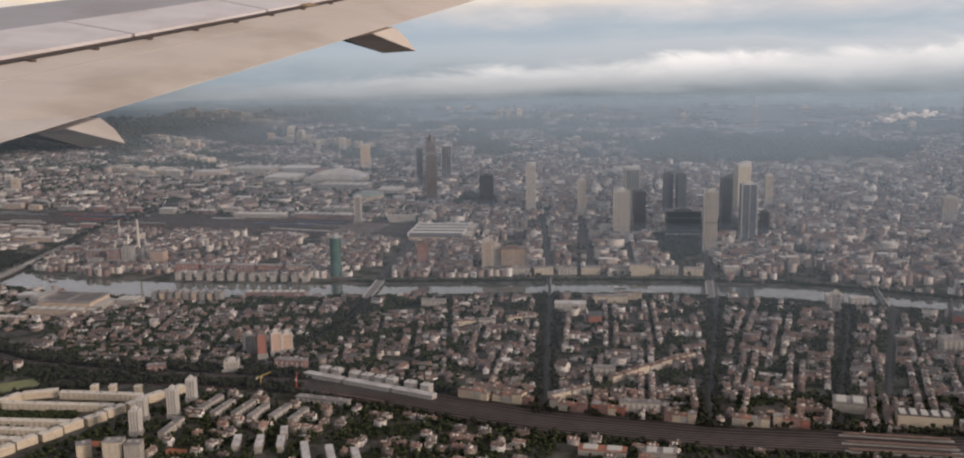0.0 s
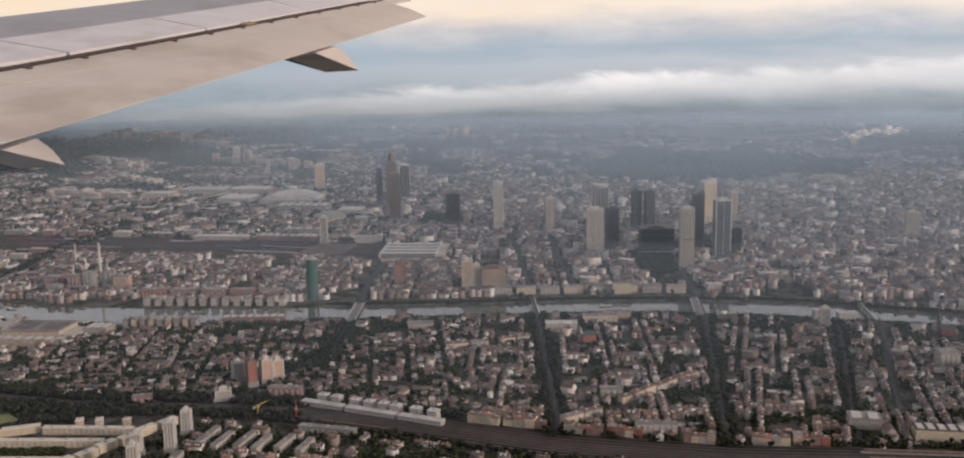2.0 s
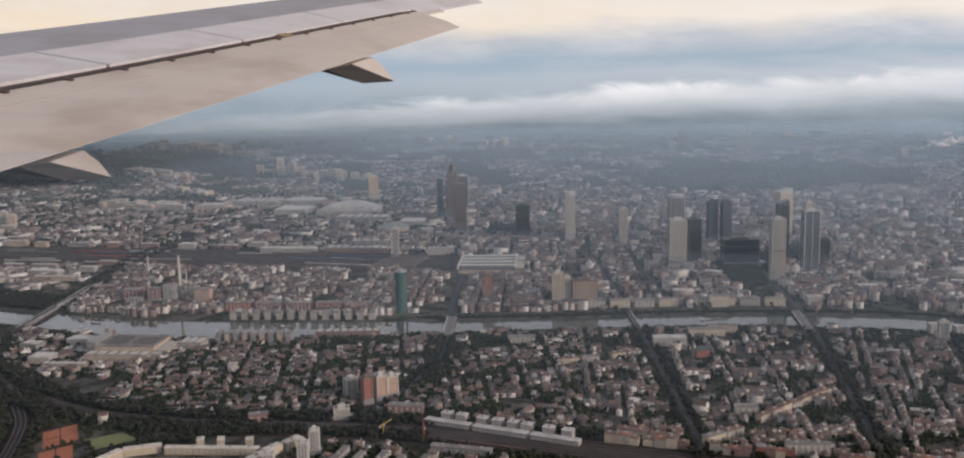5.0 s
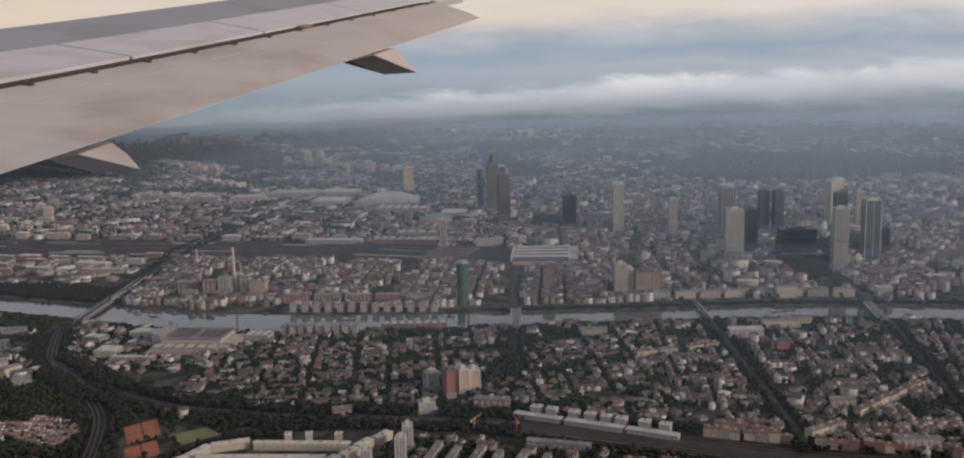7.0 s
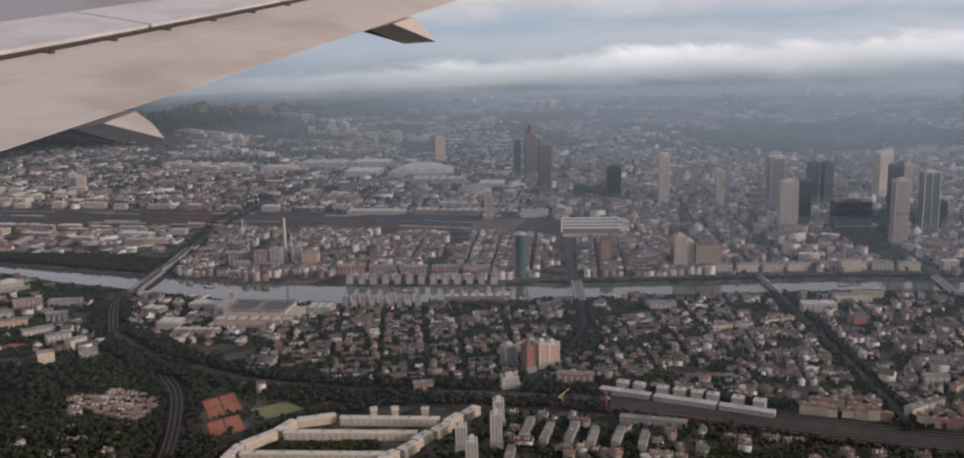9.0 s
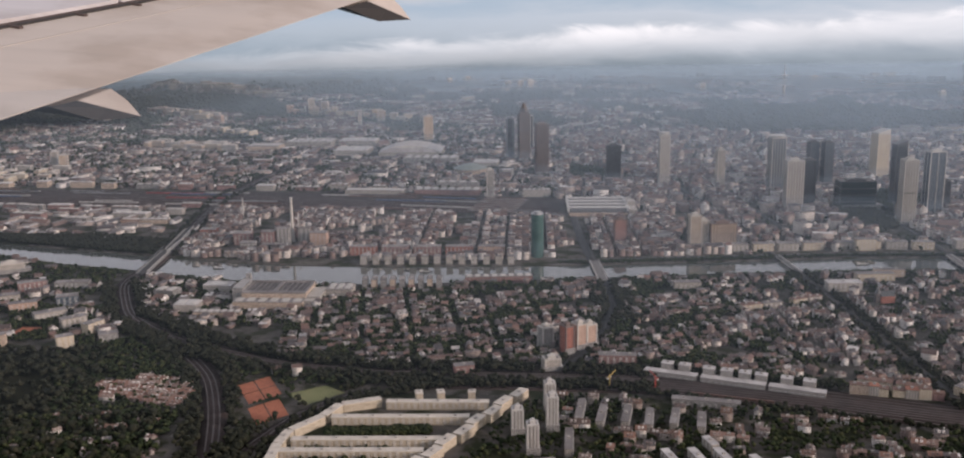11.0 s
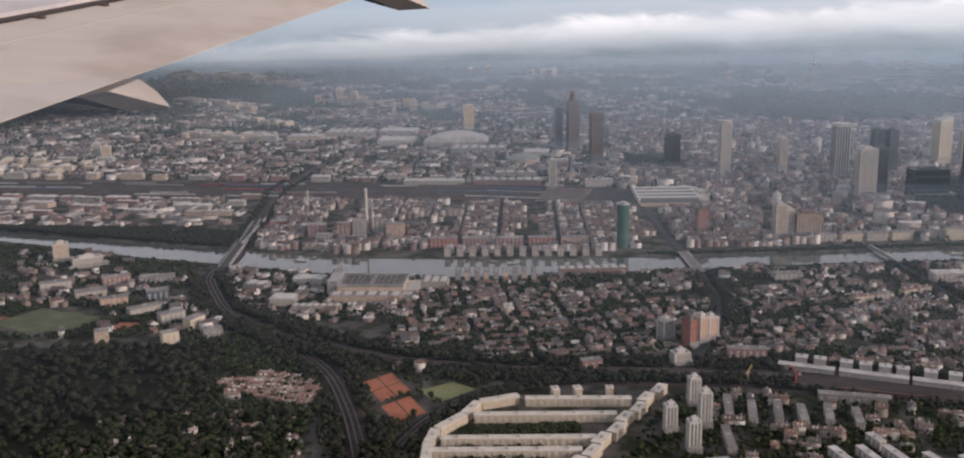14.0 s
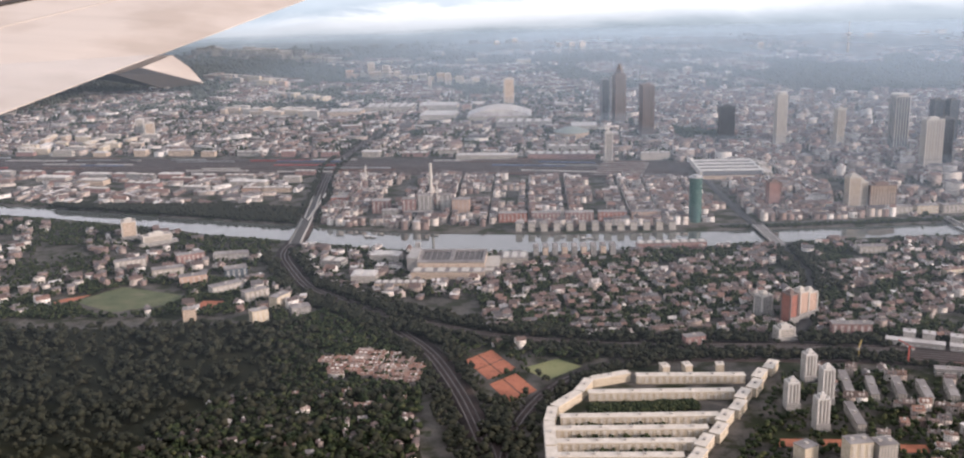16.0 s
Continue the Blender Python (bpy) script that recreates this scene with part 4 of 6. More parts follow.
def festival_hall():
    t = thing("domed_hall", -268, 1630, 0, "round brown festival hall with a shallow dome", "hall")
    bm = bmesh.new()
    drum(bm, 0, 0, 0, 8, 26, 26, 40)
    part("wall", bm, GLASS["beige"], t)
    bm = bmesh.new()
    drum(bm, 0, 0, 8, 9.5, 27, 25, 40)
    drum(bm, 0, 0, 9.5, 13, 22, 14, 40)
    drum(bm, 0, 0, 13, 15.5, 14, 3, 40)
    part("dome", bm, single("weathered_dome", (.22, .25, .23)), t)
    reserve(-268, 1630, 30)


festival_hall()
slab(-213, 1602, 18, 14, 9, 20, "white", "white cube hotel with an open frame front", "", "white_roof", 1, "hotel")


# far estates of pale blocks
far_r = random.Random(5)
for i in range(34):
    u, v = far_r.random(), far_r.random()
    slab(-1080 + 260 * u, 2700 - 300 * u + 90 * v, far_r.uniform(22, 38), 10, far_r.uniform(12, 19), -30 + far_r.uniform(-12, 12), far_r.choice(("cream", "white", "salmon", "pale")), "pale apartment slab of a far estate at a wood's edge", "far estate", "estate_roof", 2)
for i in range(22):
    slab(-1090 + far_r.random() * 170, 1610 + far_r.random() * 130, far_r.uniform(16, 30), 8, far_r.uniform(7, 11), -12 + 90 * (i % 2), far_r.choice(("cream", "cream", "white", "beige")), "cream apartment block beyond the rail yard", "estate beyond the rail yard", "estate_roof", 1)
tower(-961, 1782, 11, 9, 25, 5, "white", "white residential tower beyond the rail yard", "white", name="apartment_tower")
tower(-941, 1766, 13, 9, 21, 5, "beige", "beige residential tower beyond the rail yard", "pale", name="apartment_tower")
tower(-490, 2290, 6, 6, 32, 0, "white", "slim white tower near the fairground", "white")
for i in range(16):
    slab(-700 + i * 21 + far_r.uniform(-6, 6), 2640 - i * 16 + far_r.uniform(-25, 25), far_r.uniform(14, 24), 10, far_r.uniform(12, 24), far_r.uniform(-15, 15), far_r.choice(("cream", "beige", "salmon", "pale")), "tall beige apartment slab north of the fairground", "slabs north of the fairground", "estate_roof", 2)
for i in range(36):
    u, v = far_r.random(), far_r.random()
    slab(-1300 + 400 * u, 3700 - 380 * u + 220 * v - 100, far_r.uniform(24, 50), 15, far_r.uniform(14, 26), far_r.uniform(-25, 25), far_r.choice(("white", "white", "cream", "pale")), "white apartment block of a distant suburb", "distant white suburb", "white_roof", 1)
for i in range(12):
    slab(-825 + 11.5 * i, 2281 - 13 * i + far_r.uniform(-14, 14), far_r.uniform(18, 32), 9, far_r.uniform(10, 15), -30 + 90 * (i % 2), far_r.choice(("cream", "white", "salmon")), "cream row of flats west of the fair halls", "rows west of the fair", "estate_roof", 1)
for i in range(14):
    slab(-870 + 13 * i, 2020 - 6 * i + far_r.uniform(-22, 22), far_r.uniform(22, 36), 10, far_r.uniform(9, 14), -18 + 90 * (i % 3 == 0), far_r.choice(("cream", "beige", "white")), "pale yellow row of flats west of the fair halls", "rows west of the fair", "estate_roof", 1)
for i in range(10):
    slab(-910 + 14 * i, 3240 - 12 * i + far_r.uniform(-30, 30), far_r.uniform(26, 44), 13, far_r.uniform(12, 20), far_r.uniform(-20, 20), far_r.choice(("white", "cream")), "white slab of flats beyond a dark wood", "slabs beyond the wood", "white_roof", 1)
for x, y, h in ((-280, 3500, 28), (-216, 3560, 30), (-60, 3240, 34), (-30, 3230, 38), (-95, 3300, 30), (-640, 2650, 36), (-600, 2600, 32), (470, 3050, 30), (900, 3300, 32), (1020, 2700, 26)):
    tower(x, y, 16, 12, h, far_r.uniform(-20, 20), "white", "white residential tower in a far suburb", "white", name="apartment_tower")
for i in range(40):
    u, v = far_r.random(), far_r.random()
    slab(-500 + 2000 * u, 2950 + 900 * v, far_r.uniform(26, 60), 15, far_r.uniform(9, 16), far_r.uniform(-30, 30), far_r.choice(("white", "cream", "pale")), "pale block in a far suburb among trees", "far suburb blocks", "white_roof", 1)
for i in range(10):
    slab(560 + far_r.random() * 260, 1960 + far_r.random() * 120, far_r.uniform(30, 60), 12, far_r.uniform(8, 12), -12, far_r.choice(("white", "pale", "cream")), "long pale institute block north of the centre", "institute blocks", "flat_plain", 3)
for (x, y, w, d, h, sk) in ((39, 930, 30, 12, 8, "white"), (80, 960, 34, 10, 7, "cream"), (296, 952, 16, 9, 9, "white"), (318, 945, 18, 9, 8, "white"), (-95, 950, 24, 9, 6, "pale"), (345, 800, 16, 14, 12, "pale"), (120, 1075, 20, 9, 12, "cream"), (222, 1075, 16, 10, 9, "white")):
    slab(x, y, w, d, h, -3, sk, "pale villa or museum block near the river", "museum bank", "white_roof" if sk == "white" else "flat_plain", 1, "museum")


def telecom_tower():
    t = thing("telecom_tower", 628, 2802, 0, "slender grey telecommunication tower with round decks", "telecom tower")
    bm = bmesh.new()
    drum(bm, 0, 0, 0, 64, 4.4, 2.4, 20)
    part("shaft", bm, M["concrete"], t)
    bm = bmesh.new()
    drum(bm, 0, 0, 61, 66, 3.5, 9, 24)
    drum(bm, 0, 0, 66, 69, 9, 6.5, 24)
    part("deck", bm, TRIM["pale"], t)
    bm = bmesh.new()
    drum(bm, 0, 0, 69, 84, 1.5, 1.1, 12)
    drum(bm, 0, 0, 84, 101, 0.8, 0.35, 8)
    part("mast", bm, TRIM["steel"], t)


telecom_tower()


def church(x, y, h, rot, label):
    t = thing("church", x, y, rot, label, "church")
    part("nave", boxes((2.1, 14, -3, 3, 0, 6)), GLASS["red"], t)
    bm = bmesh.new()
    p = [bm.verts.new(q) for q in ((2.1, -3.3, 5.9), (14.3, -3.3, 5.9), (14.3, 3.3, 5.9), (2.1, 3.3, 5.9), (2.1, 0, 10), (14.3, 0, 10))]
    for f in ((0, 1, 5, 4), (2, 3, 4, 5), (1, 2, 5), (3, 0, 4)):
        bm.faces.new([p[k] for k in f])
    part("roof", bm, TRIM["dark"], t)
    part("steeple", boxes((-2, 2, -2, 2, 0, h * 0.55)), GLASS["brown"], t)
    bm = bmesh.new()
    drum(bm, 0, 0, h * 0.55, h, 2.5, 0.08, 8)
    part("spire", bm, TRIM["dark"], t)
    reserve(x, y, 12)


church(381, 889, 23, -20, "brick church with a pointed dark spire")
church(410, 1062, 26, -10, "red sandstone church with a tall tower")
church(52, 890, 15, 5, "pale church tower among houses")
church(-60, 1640, 22, 0, "brown church among west end houses")

# ---- bridges ----
def bridge(p, q, half, label, mat, piers=4, arch=False, truss=0.0, name="bridge"):
    L = math.hypot(q[0] - p[0], q[1] - p[1])
    t = thing(name, (p[0] + q[0]) / 2, (p[1] + q[1]) / 2, math.degrees(math.atan2(q[1] - p[1], q[0] - p[0])), label, "bridge")
    part("deck", boxes((-L / 2, L / 2, -half, half, 0.6, 1.4)), mat, t)
    part("roadway", boxes((-L / 2, L / 2, -half * 0.72, half * 0.72, 1.404, 1.46)), M["asphalt"] if truss else M["worn_deck"], t)
    for s in (-1, 1):
        part("parapet", boxes((-L / 2, L / 2, s * half - 0.15, s * half + 0.15, 1.41, 1.9)), M["concrete"], t)
        if truss:
            bs = [(-L / 2, L / 2, s * half - 0.25, s * half + 0.25, 1.4 + truss, 1.8 + truss)]
            for i in range(int(L / 5) + 1):
                u = -L / 2 + i * 5
                bs.append((u - 0.15, u + 0.15, s * half - 0.2, s * half + 0.2, 1.9, 1.4 + truss))
            part("truss", boxes(*bs), TRIM["white"] if s > 0 else TRIM["dark"], t)
    for i in range(piers):
        u = -L / 2 + L * (i + 0.5) / piers
        part("pier", boxes((u - 0.9, u + 0.9, -half * 0.9, half * 0.9, BED, 0.6)), M["concrete"], t)
    return t


bridge((-163, 1052), (-166, 978), 5.0, "broad grey concrete road bridge over the river", M["concrete"], 3)
bridge((21, 1052), (21, 986), 1.6, "slim white suspended footbridge over the river", M["white_roof"], 2, truss=1.6, name="footbridge")
bridge((192, 1046), (181, 972), 4.2, "grey stone arched road bridge over the river", M["concrete"], 5)
bridge((-605, 1140), (-604, 1040), 5.5, "dark steel railway bridge over the river", TRIM["dark"], 4, truss=2.4, name="railway_bridge")
bridge((-609, 1252), (-605, 1142), 4.0, "pale railing of a railway viaduct north of the river", M["concrete"], 8, truss=1.2, name="viaduct")
bridge((352, 1000), (340, 932), 1.8, "narrow iron footbridge near the old town", TRIM["steel"], 2, truss=2.0, name="footbridge")
bridge((470, 955), (440, 895), 4.0, "stone road bridge near the old town", M["concrete"], 4)

t = thing("barrier_wall", -601.5, 1194, 88, "long white noise barrier along a railway embankment", "barrier wall")
part("panel", boxes((-64, 64, -0.25, 0.25, 0, 3.0)), TRIM["white"], t)
part("coping", boxes((-64, 64, -0.45, 0.45, 3.004, 3.3)), TRIM["white"], t)
slab(-580, 1222, 18, 14, 6, -4, "red", "red brick works block beside the railway", "", "flat_plain", 1, "works_block")

# ---- sports grounds ----
def flat_patch(name, pts, mat, label, category, z=0.12):
    bm = bmesh.new()
    top = [bm.verts.new((x, y, z)) for x, y in pts]
    low = [bm.verts.new((x, y, 0)) for x, y in pts]
    bm.faces.new(top)
    n = len(pts)
    for i in range(n):
        bm.faces.new((low[i], low[(i + 1) % n], top[(i + 1) % n], top[i]))
    bmesh.ops.recalc_face_normals(bm, faces=bm.faces)
    me = bpy.data.meshes.new(name)
    bm.to_mesh(me)
    bm.free()
    me.materials.append(mat)
    cx, cy = sum(p[0] for p in pts) / n, sum(p[1] for p in pts) / n
    reserve(cx, cy, max(math.hypot(x - cx, y - cy) for x, y in pts) * 0.85)
    return tagged(new(name, me), label, category)


def courts(a, b, c, n, m):
    """A bank of clay courts: corner a, then b along one side and c along the other."""
    a, u, v = np.array(a, float), np.array(b, float) - a, np.array(c, float) - a
    for i in range(n):
        for j in range(m):
            q = [a + u * (i + p) / n + v * (j + r) / m for p, r in ((.04, .03), (.96, .03), (.96, .97), (.04, .97))]
            flat_patch("tennis_court", [tuple(w) for w in q], M["clay"], "orange clay tennis court beside trees", "tennis court")


courts((-453, 736), (-434, 753), (-439, 702), 2, 2)
courts((-439, 696), (-421, 712), (-428, 667), 2, 1)
flat_patch("playing_field", [(-416, 719), (-393, 732), (-379, 718), (-403, 698)], M["light_grass"], "light green mown playing field", "sports field")
flat_patch("athletics_field", [(-755, 890), (-729, 925), (-673, 897), (-672, 876), (-717, 860)], M["grass"], "green athletics field ringed by trees", "sports field")
flat_patch("red_court", [(-655, 862), (-636, 862), (-633, 878), (-653, 880)], M["clay"], "small red sports court on grass", "sports field", 0.16)
flat_patch("running_track", [(-775, 884), (-757, 892), (-748, 906), (-766, 898)], M["clay"], "red running track end", "sports field")
for cx, cy in ((-286, 604), (-262, 601), (-228, 592)):
    flat_patch("clay_yard", [(cx - 9, cy - 4), (cx + 8, cy - 5), (cx + 10, cy + 3), (cx - 7, cy + 5)], M["clay"], "orange clay sports yard between blocks", "sports field")


# ---- small things ----
def boat(x, y, rot):
    t = thing("barge", x, y, rot, "low pale river barge moored on the river", "boat", "", -1.0)
    bm = bmesh.new()
    v = box(bm, -7, 7, -1.2, 1.2, -0.4, 0.7)
    for k in (1, 2):
        v[k].co.x -= 2.0
    for k in (5, 6):
        v[k].co.y *= 0.35
    part("hull", bm, TRIM["dark"], t)
    part("cabin", boxes((-6, -2.5, -0.9, 0.9, 0.7, 2.0)), TRIM["white"], t)
    part("hatch", boxes((-1.8, 4.2, -0.8, 0.8, 0.7, 1.05)), TRIM["pale"], t)


boat(-535, 1062, -22)
boat(-330, 1030, 0)
boat(95, 1020, 2)


def crane(x, y, h, rot, mat, label):
    t = thing("crane", x, y, rot, label, "crane")
    part("mast", boxes((-0.35, 0.35, -0.35, 0.35, 0, h)), mat, t)
    part("jib", boxes((-4, 11, -0.25, 0.25, h, h + 0.5)), mat, t)
    part("counterweight", boxes((-4.6, -3.0, -0.6, 0.6, h - 1.2, h)), M["concrete"], t)
    part("cab", boxes((0.4, 1.4, -0.6, 0.6, h - 1.3, h - 0.1)), TRIM["pale"], t)
    reserve(x, y, 3)


crane(-205, 712, 9, 60, single("yellow_crane_paint", (.38, .27, .07)), "yellow building crane beside the railway")
crane(-176, 706, 10, 100, single("red_crane_paint", (.40, .07, .05)), "red building crane beside the railway")


CARRIAGE = {"white": TRIM["white"], "red": single("red_train_paint", (.34, .05, .045), rough=0.4), "grey": TRIM["steel"], "blue": single("blue_train_paint", (.08, .12, .22), rough=0.4), "brown": single("rusty_wagon", (.16, .09, .07))}


def along(line, u):
    """The place at a share u of a line, and the line's turn there."""
    p = smooth_line(line)
    i = min(len(p) - 2, int(u * (len(p) - 1)))
    d = p[i + 1] - p[i]
    return p[i], math.degrees(math.atan2(d[1], d[0]))


def train(line, u, off, cars, paint_name, label):
    p, a = along(line, u)
    n = (-math.sin(radians(a)), math.cos(radians(a)))
    t = thing("train", p[0] + n[0] * off, p[1] + n[1] * off, a, label, "train", "trains on the tracks", 0.6)
    for i in range(cars):
        x0 = (i - cars / 2) * 10.6
        c = part("carriage", boxes((x0, x0 + 10.2, -0.6, 0.6, 0.25, 1.5), (x0 + 0.2, x0 + 10.0, -0.5, 0.5, 1.5, 1.75)), CARRIAGE[paint_name], t)
        part("window_strip", boxes((x0 + 0.5, x0 + 9.7, -0.63, 0.63, 0.85, 1.2)), TRIM["dark"], c)


tr = random.Random(3)
for i in range(36):
    train(YARD, tr.uniform(0.42, 0.93), tr.choice((-50, -43, -37, -30, -24, -17, -10, -4, 3, 9, 16, 23, 30, 36, 43, 50)), tr.randint(4, 9), tr.choice(("white", "red", "grey", "blue", "brown", "white")), "train of pale or red carriages standing in the yard")
for u, off, n, c in ((0.62, -10, 6, "grey"), (0.22, -15, 5, "brown")):
    train(RAIL_SOUTH, u, off, n, c, "train of carriages on the southern main line")


def canopy(line, u, off, length, label):
    p, a = along(line, u)
    n = (-math.sin(radians(a)), math.cos(radians(a)))
    t = thing("platform", p[0] + n[0] * off, p[1] + n[1] * off, a, label, "railway platform", "station platforms", 0.3)
    part("platform_slab", boxes((-length / 2, length / 2, -1.4, 1.4, 0, 0.35)), M["concrete"], t)
    part("roof", boxes((-length / 2 + 2, length / 2 - 2, -1.6, 1.6, 1.9, 2.1)), M["terrace_roof"], t)
    for i in range(int(length / 8)):
        u0 = -length / 2 + 6 + i * 8
        if u0 < length / 2 - 3:
            part("post", boxes((u0 - 0.12, u0 + 0.12, -0.12, 0.12, 0.35, 1.9)), TRIM["steel"], t)


for off in (-13, 0, 13.5):
    canopy(RAIL_SOUTH, 0.56, off, 70, "brown canopy over a long station platform")
for off in (-40, -27, -13, 0, 13, 26, 40):
    canopy(YARD, 0.955, off, 60, "brown canopy over a terminus platform")

# sheds along the yard
for i in range(16):
    p, a = along(YARD, 0.44 + 0.032 * i)
    n = (-math.sin(radians(a)), math.cos(radians(a)))
    o = 72 + tr.uniform(0, 12)
    hall(p[0] + n[0] * o, p[1] + n[1] * o, tr.uniform(16, 36), tr.uniform(8, 15), tr.uniform(5, 9), a, "long flat-roofed depot beside the rail yard", tr.choice(("grey", "beige", "mauve", "mauve", "pale")), tr.choice(("flat_plain", "dark_felt", "terrace_roof", "white_roof", "flat_plain")), 3, "depot")
for i in range(11):
    p, a = along(YARD, 0.40 + 0.026 * i)
    n = (-math.sin(radians(a)), math.cos(radians(a)))
    o = -70 - tr.uniform(0, 10)
    hall(p[0] + n[0] * o, p[1] + n[1] * o, tr.uniform(24, 40), tr.uniform(9, 14), tr.uniform(4, 7), a, "low goods shed beside the rail yard", tr.choice(("grey", "beige", "mauve", "mauve")), tr.choice(("flat_plain", "dark_felt", "terrace_roof", "white_roof")), 2, "goods_shed")

# terraces facing the southern line
tr2 = random.Random(8)
for a, b in (((14, 671), (40, 663)), ((43, 664), (66, 657)), ((92, 649), (112, 643)), ((136, 642), (160, 637)), ((163, 640), (186, 636)), ((-52, 694), (-30, 686)), ((-27, 687), (2, 677))):
    n = 4
    a, b = np.array(a, float), np.array(b, float)
    for i in range(n):
        between(a + (b - a) * i / n, a + (b - a) * (i + 0.97) / n, tr2.uniform(5.5, 7), tr2.uniform(4.6, 7.2), tr2.choice(("cream", "pale", "beige", "mauve", "white", "red")), "street house facing the railway with a brown roof", group="houses facing the line", roof=tr2.choice(("terrace_roof", "terrace_roof", "flat_plain", "orange_roof")), cores=1, name="terrace")
for a, b, h, sk, ro in (((-41, 708), (-22, 698), 5, "cream", "terrace_roof"), ((-20, 697), (-4, 688), 5, "cream", "terrace_roof"), ((14, 683), (28, 692), 6, "cream", "flat_plain"), ((29, 693), (43, 702), 6, "pale", "terrace_roof"),
                        ((-68, 877), (-50, 881), 5, "cream", "terrace_roof"), ((-48, 882), (-32, 885), 5, "pale", "flat_plain"), ((-21, 890), (-8, 895), 5, "cream", "terrace_roof"), ((-6, 896), (7, 900), 5, "pale", "terrace_roof"),
                        ((49, 742), (66, 740), 7, "pale", "flat_plain"), ((62, 664), (90, 661), 8, "white", "flat_plain"), ((85, 974), (112, 970), 7, "beige", "flat_plain")):
    between(a, b, 6.5, h, sk, "long pale street terrace among the southern houses", group="pale terraces", roof=ro, cores=2, name="terrace")
for i in range(7):
    a, b = np.array((61.0, 723.0)), np.array((133.0, 783.0))
    between(a + (b - a) * i / 7, a + (b - a) * (i + 0.94) / 7, 5.5, 5.2 + 0.5 * (i % 3), ("cream", "beige", "cream", "pale")[i % 4], "cream house of a long slanting street front", group="slanting street front", roof="terrace_roof", cores=1, name="terrace")
hall(45, 590, 30, 9, 4, -10, "low works hall with an orange tiled roof", "white", "orange_roof", 2, "works_hall")
hall(80, 584, 20, 10, 5, -10, "white works building south of the tracks", "white", "flat_plain", 2, "works_hall")
# ---- town fabric ----
FOREST = [(-1600, 300), (-470, 380), (-470, 560), (-492, 690), (-500, 690), (-545, 690), (-548, 770), (-560, 812), (-630, 822), (-800, 826), (-1600, 850)]
INDUSTRY = [(-590, 860), (-430, 868), (-395, 990), (-595, 1035)]
VILLA = [(-430, 752), (-240, 742), (-60, 700), (-60, 985), (-390, 980), (-440, 860)]
WEST_S = [(-1500, 860), (-560, 850), (-600, 1040), (-900, 1180), (-1500, 1380)]
SOUTHRAIL = [(-260, 300), (700, 300), (700, 500), (300, 580), (0, 630), (-75, 660), (-240, 700)]
OLD = [(-60, 690), (30, 650), (300, 600), (900, 500), (1500, 480), (900, 700), (400, 905), (190, 970), (-60, 985)]
DOCKS = [(-1500, 1450), (-640, 1180), (-625, 1400), (-1500, 1650)]


BANK_PARK = [(160, 1292), (232, 1288), (232, 1250), (212, 1215), (206, 1180), (166, 1142), (150, 1180), (156, 1240)]
PARKS = [[(208, 1246), (262, 1290), (330, 1312), (318, 1420), (262, 1400), (215, 1320)], BANK_PARK, [(230, 2060), (420, 2020), (760, 2060), (900, 2300), (800, 2620), (420, 2700), (240, 2420)], [(-2000, 2440), (-1320, 2440), (-1158, 2450), (-1090, 2800), (-900, 2720), (-687, 2520), (-560, 2430), (-749, 2981), (-1174, 3413), (-1471, 3519), (-2100, 3300)],
         [(-760, 3280), (-380, 3130), (-200, 3500), (-330, 3800), (-700, 3700)],
         [(900, 2750), (1900, 2600), (2200, 3000), (1200, 3250)], [(-500, 2900), (300, 2850), (500, 3150), (-300, 3250)], [(-120, 1560), (-60, 1540), (-40, 1640), (-110, 1680)], [(-900, 2080), (-700, 2060), (-690, 2140), (-880, 2170)]]


CENTRE = [(-60, 1050), (180, 1050), (420, 975), (800, 830), (1500, 640), (1700, 1500), (1300, 2150), (-150, 2150), (-150, 1360)]


def blocked(X, Y, pad=0.0, parks=False):
    b = np.zeros(np.shape(X), bool)
    yn, yf = lerp_line(NEAR_BANK, X), lerp_line(FAR_BANK, X)
    b |= (Y > yn - 6 - pad) & (Y < yf + 5 + pad)
    for line, half in LINES:
        b |= line_dist(line, X, Y) < half + pad
    for x, y, r in RESERVED:
        b |= (X - x) ** 2 + (Y - y) ** 2 < (r + pad) ** 2
    if not parks:
        for p in PARKS:
            b |= in_poly(p, X, Y)
    return b


def fnoise(X, Y, s, seed):
    """Smooth random field over the plan, 0 to 1."""
    r = np.random.default_rng(seed)
    v = np.zeros(np.shape(X))
    amp = 0.0
    for o in range(4):
        for _ in range(3):
            a, ph = r.uniform(0, 2 * math.pi), r.uniform(0, 2 * math.pi)
            k = 2 * math.pi / s * 1.7 ** o
            v = v + np.sin((X * math.cos(a) + Y * math.sin(a)) * k + ph) / 1.5 ** o
            amp += 0.5 / 1.5 ** (2 * o)
    return 0.5 + 0.5 * np.tanh(v / math.sqrt(amp) * 0.8)


